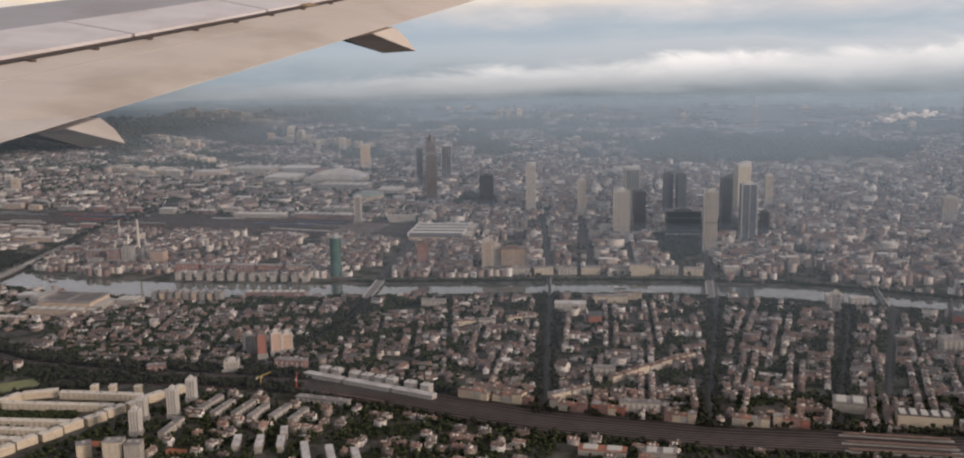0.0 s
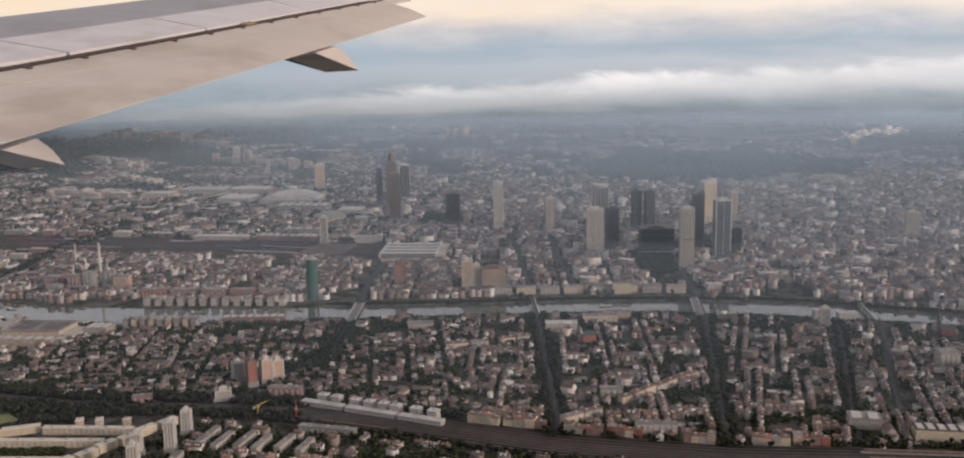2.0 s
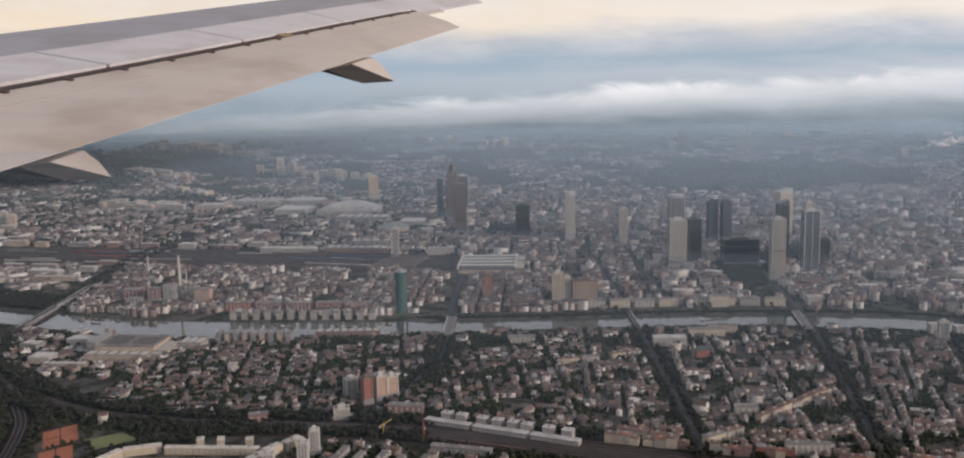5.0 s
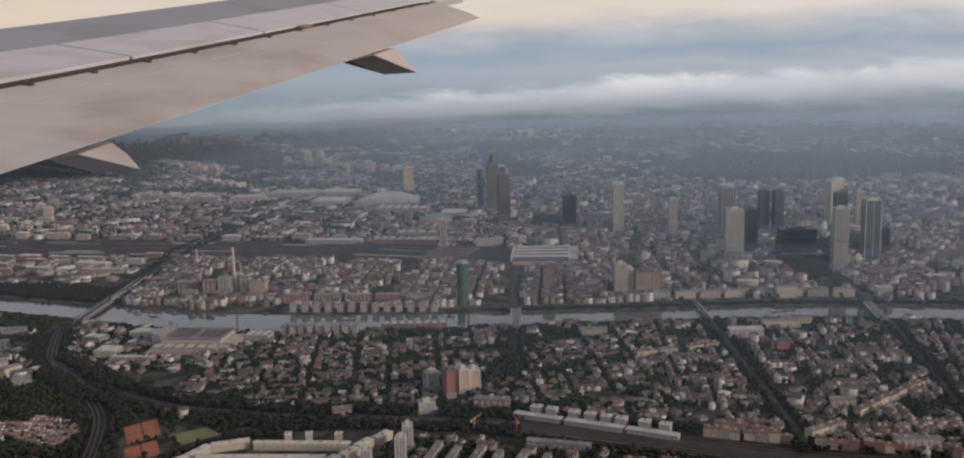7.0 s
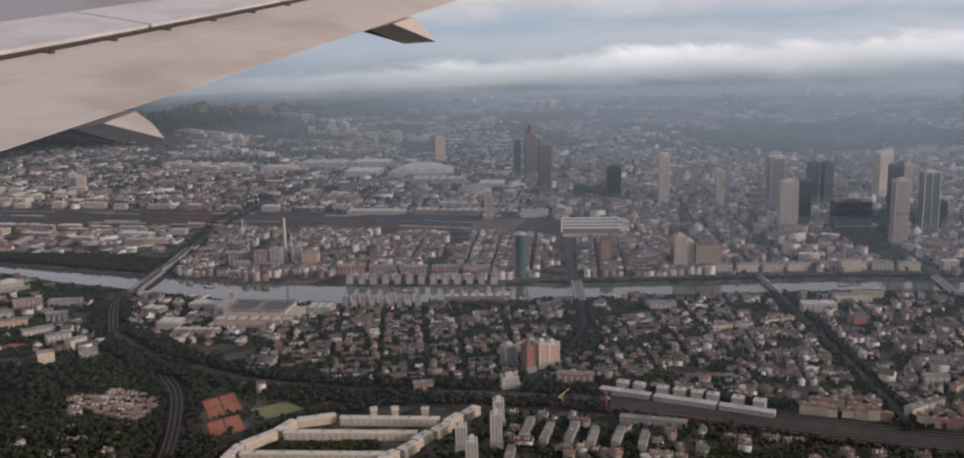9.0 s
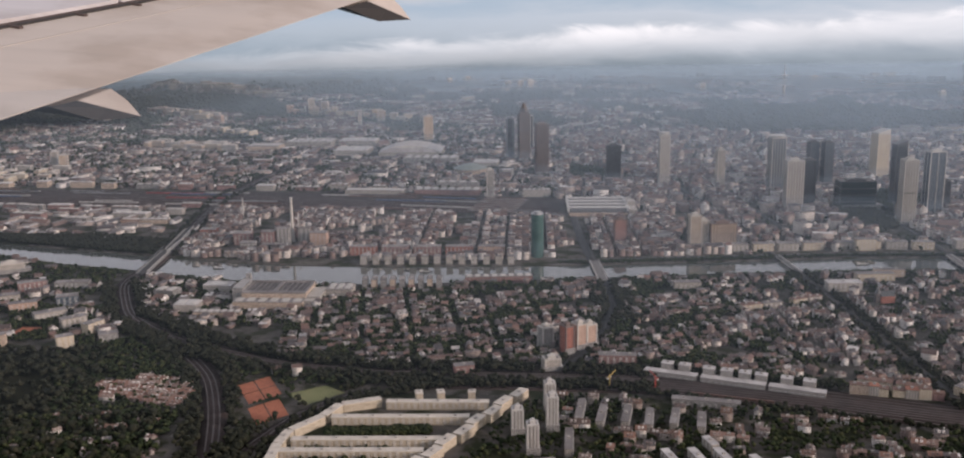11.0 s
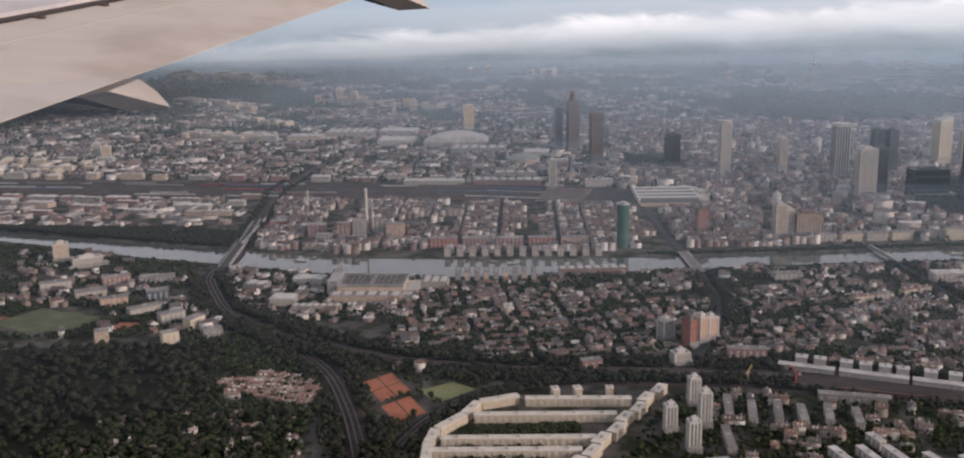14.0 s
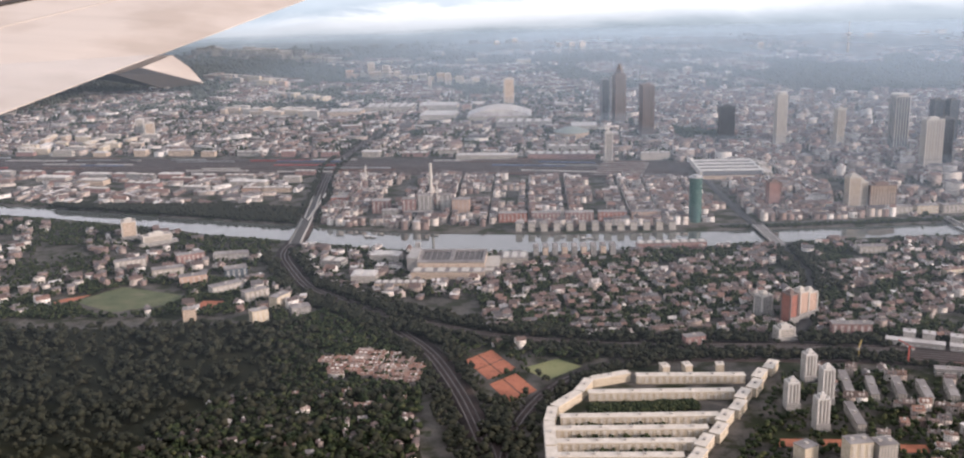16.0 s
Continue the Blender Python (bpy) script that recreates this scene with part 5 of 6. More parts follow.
def green(X, Y):
    """Groves, gardens and yards full of trees, between the houses."""
    g = (fnoise(X, Y, 75, 91) > 0.80) & (Y < 1000)
    yn = lerp_line(NEAR_BANK, X)
    g |= (fnoise(X, Y, 60, 92) > 0.52) & (Y > yn - 75) & (Y < yn) & (X > -160)
    g |= (fnoise(X, Y, 120, 93) > 0.80) & (Y > 1000) & (Y < 2150)
    return g


def seen(X, Y, pad=60):
    """The wedge of country that the flight overlooks."""
    return (X < 0.50 * Y + pad) & (X > -450 - 0.55 * (Y - 130) - pad) & (Y > 470)


H = []      # rows: x, y, turn, length, depth, eaves, ridge rise, kind (0 gabled, 1 flat)


def perimeter_blocks(poly, rot, bw, bd, street, eaves, dens, flat=0.15, unit=6.5, depth=5.2, seed=0, jit=0.0):
    """Streets of houses along the edges of blocks, with yards inside."""
    r = np.random.default_rng(seed)
    P = np.array(poly, float)
    c, s = math.cos(radians(rot)), math.sin(radians(rot))
    cx, cy = P.mean(0)
    U = (P[:, 0] - cx) * c + (P[:, 1] - cy) * s
    V = -(P[:, 0] - cx) * s + (P[:, 1] - cy) * c
    rows = []
    u0 = U.min()
    while u0 < U.max():
        w = bw * r.uniform(0.7, 1.35)
        v0 = V.min() + r.uniform(0, 10)
        while v0 < V.max():
            d = bd * r.uniform(0.7, 1.35)
            h = eaves * r.uniform(0.8, 1.2)
            for side in range(4):
                n = max(1, int((w if side < 2 else d - 2 * depth) / unit))
                for i in range(n):
                    if r.random() > dens:
                        continue
                    L = (w if side < 2 else d - 2 * depth) / n
                    k = (i + 0.5) * L
                    if side < 2:
                        u, v, a = u0 + k, v0 + (depth / 2 if side == 0 else d - depth / 2), rot
                    else:
                        u, v, a = u0 + (depth / 2 if side == 2 else w - depth / 2), v0 + depth + k, rot + 90
                    rows.append((cx + u * c - v * s + r.normal(0, jit), cy + u * s + v * c + r.normal(0, jit), a + r.normal(0, 0.4 + 3 * jit), L * 0.99, depth * r.uniform(0.93, 1.07), h * r.uniform(0.8, 1.25),
                                 depth * r.uniform(0.36, 0.50), 1 if r.random() < flat else 0))
            # back buildings in the yard
            if w > 20 and d > 20 and r.random() < dens:
                for _ in range(2 + int(w * d / 450)):
                    u, v = u0 + r.uniform(0.3, 0.7) * w, v0 + r.uniform(0.35, 0.65) * d
                    rows.append((cx + u * c - v * s, cy + u * s + v * c, rot + r.choice((0, 90)), r.uniform(5, 9), r.uniform(3.5, 5), h * r.uniform(0.4, 0.8), 1.0, int(r.random() < 0.6)))
            v0 += d + street * r.uniform(0.8, 1.3)
        u0 += w + street * r.uniform(0.8, 1.3)
    A = np.array(rows)
    ok = in_poly(poly, A[:, 0], A[:, 1]) & ~blocked(A[:, 0], A[:, 1], 2.2) & seen(A[:, 0], A[:, 1]) & ~green(A[:, 0], A[:, 1])
    H.append(A[ok])


def scattered(poly, n, size, eaves, flat, seed, rot=0.0, gap=None, dens_scale=None, cut=0.45, long=1.0):
    """Single houses and blocks, spread over a stretch of the plan."""
    r = np.random.default_rng(seed)
    P = np.array(poly, float)
    X, Y = r.uniform(P[:, 0].min(), P[:, 0].max(), n), r.uniform(P[:, 1].min(), P[:, 1].max(), n)
    ok = in_poly(poly, X, Y) & seen(X, Y)
    X, Y = X[ok], Y[ok]
    if dens_scale:
        ok = fnoise(X, Y, dens_scale, seed + 5) > cut
        X, Y = X[ok], Y[ok]
    ok = ~blocked(X, Y, size * 0.4) & (~green(X, Y) | (Y > 2150))
    X, Y = X[ok], Y[ok]
    # keep neighbours apart on a coarse raster
    g = gap or size * 1.1
    _, first = np.unique(np.stack([(X // g), (Y // g)], 1), axis=0, return_index=True)
    X, Y = X[first], Y[first]
    m = len(X)
    turn = rot + 90 * r.integers(0, 2, m) + r.normal(0, 14, m)
    H.append(np.stack([X, Y, turn, long * size * r.uniform(0.7, 1.5, m), size * r.uniform(0.5, 0.85, m) / long ** 0.5, eaves * r.uniform(0.6, 1.4, m), size * r.uniform(0.15, 0.35, m), (r.random(m) < flat).astype(float)], 1))


scattered(OLD, 700, 9, 6, 0.5, 60, -12, 64)
scattered(CENTRE, 5000, 15, 10, 0.7, 61, -4, 34)
scattered([(-1500, 1700), (-560, 1500), (-150, 1400), (-150, 2150), (-1500, 2250)], 2600, 17, 5.5, 0.85, 62, -9, 50, long=1.4)
scattered(VILLA, 400, 8, 5, 0.4, 63, 4, 44)
for A in H:
    for row in A:
        reserve(row[0], row[1], row[3] * 0.55)
perimeter_blocks([(-60, 690), (30, 650), (128, 630), (150, 790), (-60, 800)], -6, 32, 50, 4.4, 4.3, 0.95, unit=4.6, depth=4.4, seed=1, jit=0.1)
perimeter_blocks([(-60, 800), (150, 790), (190, 968), (-60, 985)], -4, 31, 46, 4.6, 4.3, 0.9, unit=4.6, depth=4.4, seed=11, jit=0.15)
perimeter_blocks([(128, 630), (300, 600), (900, 500), (1500, 480), (900, 640), (380, 760), (150, 790)], -16, 31, 52, 4.4, 4.5, 0.95, unit=4.6, depth=4.4, seed=2, jit=0.1)
perimeter_blocks([(150, 790), (380, 760), (900, 640), (900, 700), (400, 905), (190, 968)], -17, 32, 46, 4.6, 4.3, 0.92, unit=4.6, depth=4.4, seed=12, jit=0.12)
perimeter_blocks(VILLA, 4, 26, 16, 5.5, 3.5, 0.76, flat=0.1, unit=5.2, depth=3.8, seed=3, jit=0.45)
perimeter_blocks([(-595, 1090), (-60, 1050), (-60, 1280), (-170, 1290), (-595, 1360)], -5, 30, 24, 4.5, 6.5, 0.93, flat=0.3, seed=4)
perimeter_blocks([(-60, 1050), (110, 1050), (130, 1420), (-150, 1500), (-150, 1360)], -3, 30, 27, 4.2, 7.5, 0.92, flat=0.35, seed=5)
perimeter_blocks([(110, 1050), (180, 1050), (420, 975), (500, 1100), (480, 1450), (130, 1420)], 6, 30, 24, 4.6, 8.0, 0.9, flat=0.45, seed=13)
perimeter_blocks([(420, 975), (800, 830), (1500, 640), (1700, 1500), (480, 1450), (500, 1100)], -14, 26, 24, 4.2, 6.5, 0.92, flat=0.3, seed=14)
perimeter_blocks([(-150, 1500), (130, 1420), (300, 1440), (330, 2150), (-150, 2150)], 9, 32, 25, 5.5, 6.6, 0.78, flat=0.35, seed=15, jit=0.2)
perimeter_blocks([(300, 1440), (480, 1450), (1700, 1500), (1300, 2150), (330, 2150)], -8, 30, 25, 5.5, 6.4, 0.78, flat=0.35, seed=16, jit=0.2)
perimeter_blocks([(-1500, 1700), (-560, 1500), (-150, 1400), (-150, 2150), (-1500, 2250)], -9, 42, 24, 7.0, 4.0, 0.62, flat=0.45, unit=7, depth=4.8, seed=6, jit=0.6)
perimeter_blocks(SOUTHRAIL, -16, 30, 20, 7.0, 4.2, 0.42, flat=0.3, unit=6.5, depth=4.6, seed=7, jit=0.8)
perimeter_blocks([(-541, 706), (-478, 696), (-481, 748), (-541, 760)], -10, 44, 10.4, 1.6, 2.7, 0.9, flat=0.2, unit=8.5, depth=4.4, seed=8, jit=0.4)
perimeter_blocks([(-534, 664), (-506, 664), (-506, 684), (-534, 686)], -10, 24, 10.4, 1.8, 2.7, 0.85, flat=0.2, unit=8, depth=4.4, seed=9, jit=0.4)
scattered(INDUSTRY, 900, 8, 4, 0.8, 20, -8, 12)
scattered(WEST_S, 5200, 8, 4.4, 0.6, 21, 20, 14, 160, 0.36)
scattered(DOCKS, 3400, 11, 3.6, 0.85, 22, -15, 15, long=1.5)
scattered([(-640, 600), (-480, 600), (-480, 690), (-600, 690)], 230, 4.4, 2.6, 0.1, 23, 10, 11)
scattered([(-1700, 2150), (1800, 2100), (2300, 2900), (-2200, 2900)], 70000, 11, 5.6, 0.7, 24, -6, 14, 300, 0.50, long=1.45)
scattered([(-2200, 2850), (2300, 2850), (2900, 4900), (-3000, 4900)], 40000, 18, 8, 0.85, 25, 0, 26, 420, 0.62, long=1.5)
H = np.concatenate(H)
H = H[np.random.default_rng(99).random(len(H)) > (np.hypot(H[:, 0] + 220, H[:, 1] - 70) - 3200) / 650]


def house_arrays(A):
    """Walls and roofs of all houses of one kind as arrays."""
    n = len(A)
    x, y, a, L, D, e, rise, kind = A.T
    a = np.radians(a)
    c, s = np.cos(a), np.sin(a)
    rise = np.where(kind > 0.5, 0.05, rise)
    over = np.where(kind > 0.5, 0.15, 0.35)

    def pt(u, v, z):
        return np.stack([x + u * c - v * s, y + u * s + v * c, z + 0 * x], 1)

    l, d = L / 2, D / 2
    W = [pt(-l, -d, 0), pt(l, -d, 0), pt(l, d, 0), pt(-l, d, 0), pt(-l, -d, e), pt(l, -d, e), pt(l, d, e), pt(-l, d, e), pt(-l, 0, e + rise), pt(l, 0, e + rise)]
    drop = over * rise / d
    R = [pt(-l, -d - over, e - drop + .06), pt(l, -d - over, e - drop + .06), pt(l, d + over, e - drop + .06), pt(-l, d + over, e - drop + .06), pt(-l, 0, e + rise + .06), pt(l, 0, e + rise + .06)]
    V = np.stack(W + R, 1).reshape(-1, 3)
    b = (np.arange(n) * 16)[:, None]
    Q = np.concatenate([b + np.array(f) for f in ((0, 1, 5, 4), (1, 2, 6, 5), (2, 3, 7, 6), (3, 0, 4, 7), (10, 11, 15, 14), (12, 13, 14, 15))])
    qi = np.concatenate([np.zeros(4 * n), np.where(kind > 0.5, 2, 1), np.where(kind > 0.5, 2, 1)])
    T = np.concatenate([b + np.array(f) for f in ((5, 6, 9), (7, 4, 8))])
    return V, Q, T, qi


def box_arrays(x, y, a, L, D, z0, z1):
    c, s = np.cos(a), np.sin(a)
    V = np.stack([np.stack([x + u * L / 2 * c - v * D / 2 * s, y + u * L / 2 * s + v * D / 2 * c, z], 1) for z in (z0, z1) for u, v in ((-1, -1), (1, -1), (1, 1), (-1, 1))], 1).reshape(-1, 3)
    b = (np.arange(len(x)) * 8)[:, None]
    Q = np.concatenate([b + np.array(f) for f in ((0, 1, 5, 4), (1, 2, 6, 5), (2, 3, 7, 6), (3, 0, 4, 7), (4, 5, 6, 7))])
    return V, Q


# the houses nearest to the flight stand singly
near = (H[:, 1] < 760) & (H[:, 0] > -260) & (H[:, 0] < 230) & (H[:, 1] > 560)
pick = np.flatnonzero(near)
pick = pick[np.argsort(H[pick, 1])][:280]
RED_ROOFS = [(-552, 660), (-472, 660), (-472, 770), (-552, 775)]
red = np.flatnonzero(in_poly(RED_ROOFS, H[:, 0], H[:, 1]))
H[red, 7] = 2
pick = np.concatenate([pick, red[~np.isin(red, pick)]])
single_houses = H[pick]
rest = np.ones(len(H), bool)
rest[pick] = False


def house_mass(name, A, label):
    V, Q, T, qi = house_arrays(A)
    ob = ground_poly(name, None, V, Q, T, slots=[M["wall"], M["roof"], M["flat"]], qi=qi, ti=np.zeros(len(T)))
    tagged(ob, label, "houses", kind="stuff")
    if A[:, 1].min() > 2000:
        return
    # chimneys, dormers and roof boxes
    r = np.random.default_rng(len(A))
    k = r.random(len(A)) < 0.6
    B = A[k]
    a = np.radians(B[:, 2])
    off = r.uniform(-0.3, 0.3, len(B)) * B[:, 3]
    fl = B[:, 7] > 0.5
    x, y = B[:, 0] + off * np.cos(a), B[:, 1] + off * np.sin(a)
    z1 = B[:, 5] + np.where(fl, r.uniform(0.8, 1.6, len(B)), B[:, 6] + r.uniform(0.3, 0.7, len(B)))
    V, Q = box_arrays(x, y, a, np.where(fl, r.uniform(1.2, 3, len(B)), 0.7), np.where(fl, r.uniform(1.2, 2.4, len(B)), r.uniform(0.7, 1.5, len(B))), B[:, 5] + 0.1, z1)
    tagged(ground_poly("chimneys", M["flat"], V, Q), "chimneys and stair heads on the roofs", "chimneys", kind="stuff")


rem = H[rest]
for nm, lo, hi, lab in (("southern_houses", 0, 1000, "dense rows of pale plaster houses with brown and slate roofs"), ("city_houses", 1000, 2100, "closely built pale and brown town houses with mixed roofs"), ("far_suburbs", 2100, 9000, "far suburb blocks in pale plaster among trees")):
    k = (rem[:, 1] >= lo) & (rem[:, 1] < hi)
    house_mass(nm, rem[k], lab)


def single_house_kinds():
    made = []
    for flat in (0, 1, 0):
        red = len(made) == 2
        roof = M["red_tiles"] if red else M["roof_c"]
        t = new("house")
        V, Q, T, qi = house_arrays(np.array([[0, 0, 0, 6.2, 4.8, 5.0, 1.9, flat]], float))
        w = ground_poly("wall", M["wall_c"], V[:10], Q[:4], T, parent=t)
        ro = boxes((-3.15, 3.15, -2.55, 2.55, 5.004, 5.25)) if flat else None
        if flat:
            part("roof", ro, roof, t)
            part("stair_head", boxes((-0.8, 0.9, -0.6, 0.7, 5.25, 6.3)), M["concrete"], t)
        else:
            bm = bmesh.new()
            pr = [bm.verts.new(p) for p in ((-3.2, -2.75, 4.86), (3.2, -2.75, 4.86), (3.2, 0, 7.0), (-3.2, 0, 7.0), (3.2, 2.75, 4.86), (-3.2, 2.75, 4.86))]
            lo = [bm.verts.new(p.co - Vector((0, 0, 0.16))) for p in pr]
            for f in ((0, 1, 2, 3), (3, 2, 4, 5)):
                bm.faces.new([pr[i] for i in f])
                bm.faces.new([lo[i] for i in f[::-1]])
            for i, j in ((0, 1), (1, 2), (2, 4), (4, 5), (5, 3), (3, 0)):
                bm.faces.new((pr[j], pr[i], lo[i], lo[j]))
            part("roof", bm, roof, t)
            part("chimney", boxes((1.0, 1.7, 0.3, 1.0, 5.8, 7.7)), M["concrete"], t)
            part("dormer", boxes((-1.6, -0.4, -2.2, -0.9, 5.3, 6.5), (0.4, 1.6, -2.2, -0.9, 5.3, 6.5)), M["wall_c"], t)
        made.append(tagged(t, "pale plaster town house with a flat roof" if flat else "town house with a red-orange tiled gable roof" if red else "pale plaster town house with a tiled gable roof", "house", "red-roofed quarter" if red else "houses near the railway"))
    first = [True, True, True]
    for x, y, a, L, D, e, rise, kind in single_houses:
        k = int(kind)
        m = Matrix.Translation((x, y, 0)) @ Matrix.Rotation(radians(a), 4, "Z") @ Matrix.Diagonal((L / 6.2, D / 4.8, e / 5.0, 1))
        if first[k]:
            made[k].matrix_basis, first[k] = m, False
        else:
            copy_thing(made[k], m @ Matrix.Diagonal([1 / v for v in made[k].scale] + [1]))


single_house_kinds()

# ---- trees ----
PHI = (1 + 5 ** 0.5) / 2
ICO = np.array([(-1, PHI, 0), (1, PHI, 0), (-1, -PHI, 0), (1, -PHI, 0), (0, -1, PHI), (0, 1, PHI), (0, -1, -PHI), (0, 1, -PHI), (PHI, 0, -1), (PHI, 0, 1), (-PHI, 0, -1), (-PHI, 0, 1)]) / math.hypot(1, PHI)
ICO_F = np.array([(0, 11, 5), (0, 5, 1), (0, 1, 7), (0, 7, 10), (0, 10, 11), (1, 5, 9), (5, 11, 4), (11, 10, 2), (10, 7, 6), (7, 1, 8), (3, 9, 4), (3, 4, 2), (3, 2, 6), (3, 6, 8), (3, 8, 9), (4, 9, 5), (2, 4, 11), (6, 2, 10), (8, 6, 7), (9, 8, 1)])


OCT = np.array([(1, 0, 0), (0, 1, 0), (-1, 0, 0), (0, -1, 0), (0, 0, 1), (0, 0, -1)], float)
OCT_F = np.array([(0, 1, 4), (1, 2, 4), (2, 3, 4), (3, 0, 4), (1, 0, 5), (2, 1, 5), (3, 2, 5), (0, 3, 5)])


def clumps(X, Y, Z, R, squash, r, shape=None):
    """Leaf clumps: small lumps with uneven outlines."""
    n = len(X)
    S, SF = shape or (ICO, ICO_F)
    k = len(S)
    J = S[None] * r.uniform(0.6, 1.25, (n, k, 1)) * R[:, None, None]
    J[:, :, 2] *= squash
    a = r.uniform(0, 6.28, n)
    c, s = np.cos(a)[:, None], np.sin(a)[:, None]
    V = np.stack([J[:, :, 0] * c - J[:, :, 1] * s + X[:, None], J[:, :, 0] * s + J[:, :, 1] * c + Y[:, None], J[:, :, 2] + Z[:, None]], 2)
    F = (np.arange(n) * k)[:, None, None] + SF[None]
    return V.reshape(-1, 3), F.reshape(-1, 3)


def tree_mass(name, X, Y, size, label, per=3, seed=0, leaf="leaf"):
    r = np.random.default_rng(seed)
    n = len(X)
    R = size * r.uniform(0.65, 1.3, n)
    xs, ys, zs, rs = [], [], [], []
    for k in range(per):
        a = r.uniform(0, 6.28, n)
        q = R * (0.0 if per == 1 else r.uniform(0.25, 0.6, n))
        xs.append(X + q * np.cos(a))
        ys.append(Y + q * np.sin(a))
        zs.append(R * r.uniform(0.75, 1.7, n))
        rs.append(R * (1.0 if per == 1 else r.uniform(0.5, 0.8, n)))
    V, F = clumps(np.concatenate(xs), np.concatenate(ys), np.concatenate(zs), np.concatenate(rs), 0.85, r, (OCT * 1.15, OCT_F) if Y.min() > 780 else None)
    tagged(ground_poly(name, M[leaf], V, (), F), label, "trees", kind="stuff")


def grow(poly, n, seed, dens_scale=None, cut=0.4, pad=-1.0, keep_lines=False):
    r = np.random.default_rng(seed)
    P = np.array(poly, float)
    X, Y = r.uniform(P[:, 0].min(), P[:, 0].max(), n), r.uniform(P[:, 1].min(), P[:, 1].max(), n)
    ok = in_poly(poly, X, Y) & seen(X, Y)
    X, Y = X[ok], Y[ok]
    if dens_scale:
        ok = fnoise(X, Y, dens_scale, seed) > cut
        X, Y = X[ok], Y[ok]
    if len(X):
        ok = ~blocked(X, Y, pad, True)
        X, Y = X[ok], Y[ok]
    return X, Y


def beside(line, lo, hi, step, seed, n_side=2):
    r = np.random.default_rng(seed)
    p = smooth_line(line, step)
    d = np.gradient(p, axis=0)
    d /= np.hypot(d[:, 0], d[:, 1])[:, None]
    out = []
    for s in ((-1, 1) if n_side == 2 else (n_side,)):
        q = r.uniform(lo, hi, len(p)) * s
        out.append(p + np.stack([-d[:, 1], d[:, 0]], 1) * q[:, None] + r.normal(0, 0.8, p.shape))
    return np.concatenate(out)


# drop trees that would stand in a house
CELL = 3.0
occ = set()
for u in (-0.35, 0.0, 0.35):
    aa = np.radians(H[:, 2])
    for q in zip(((H[:, 0] + u * H[:, 3] * np.cos(aa)) // CELL).astype(int), ((H[:, 1] + u * H[:, 3] * np.sin(aa)) // CELL).astype(int)):
        occ.add(q)


def clear_of_houses(X, Y):
    k = np.array([(int(a), int(b)) not in occ for a, b in zip(X // CELL, Y // CELL)], bool)
    return X[k], Y[k]


X, Y = clear_of_houses(*grow(FOREST, 17500, 31))
tree_mass("woodland", X, Y, 2.9, "dark green dense woodland canopy", 3, 1, "leaf_wood")
X, Y = clear_of_houses(*grow([(-640, 600), (-480, 600), (-480, 690), (-600, 690)], 1500, 32))
tree_mass("garden_trees", X, Y, 2.0, "dark green garden trees among houses", 3, 2)
parts_x, parts_y = [], []
for poly, n, sd, sc, cut in ((VILLA, 20000, 33, 70, 0.22), (OLD, 44000, 34, 60, 0.30), (SOUTHRAIL, 30000, 35, 90, 0.18), (WEST_S, 30000, 36, 110, 0.28), (INDUSTRY, 2600, 37, 50, 0.35), ([(-600, 800), (-560, 690), (-465, 690), (-480, 775), (-520, 835), (-600, 850)], 2600, 56, None, 0), ([(-540, 850), (-470, 690), (-445, 590), (-432, 600), (-424, 645), (-402, 688), (-372, 722), (-330, 742), (-430, 772)], 3200, 59, None, 0), ([(-800, 850), (-620, 840), (-600, 930), (-680, 935), (-740, 945), (-810, 900)], 2600, 57, None, 0), ([(-335, 560), (-262, 690), (-225, 700), (-225, 470), (-400, 470)], 2600, 58, None, 0)):
    X, Y = clear_of_houses(*grow(poly, n, sd, sc, cut, 0.5))
    parts_x.append(X)
    parts_y.append(Y)
X, Y = np.concatenate(parts_x), np.concatenate(parts_y)
# single trees nearest to the flight
ordr = np.argsort(np.hypot(X + 150, Y - 560))
one_by_one = np.stack([X[ordr[:240]], Y[ordr[:240]]], 1)
tree_mass("town_trees", X[ordr[240:]], Y[ordr[240:]], 1.9, "dark green trees in gardens and yards", 2, 3)
gx0, gy0 = grow([(-186, 850), (-152, 850), (-150, 972), (-184, 968)], 700, 89, pad=-3.0)
rows = [np.stack([gx0, gy0], 1), beside(ROAD_A_S, 3.5, 8, 3, 41), beside(ROAD_C[3:], 3.2, 6, 3.5, 42), beside(ROAD_B[2:], 4, 9, 3, 43), beside(ROAD_D, 3, 4.5, 4, 44), beside(RAIL_BRIDGE[5:], 8, 18, 1.6, 45), beside(RAIL_BRIDGE[5:], 8, 20, 1.6, 46),
        beside(RAIL_CUT, 7, 24, 1.0, 47), beside(RAIL_CUT, 7, 22, 1.0, 48), beside(RAIL_LOOP, 5, 16, 1.2, 49), beside(RAIL_SOUTH[3:], 21, 27, 2.0, 50), beside(RAIL_BRIDGE[:5], 8, 14, 4, 51)]
T = np.concatenate(rows)
k = ~np.zeros(len(T), bool)
for x, y, rr in RESERVED:
    k &= (T[:, 0] - x) ** 2 + (T[:, 1] - y) ** 2 > rr * rr
yn, yf = lerp_line(NEAR_BANK, T[:, 0]), lerp_line(FAR_BANK, T[:, 0])
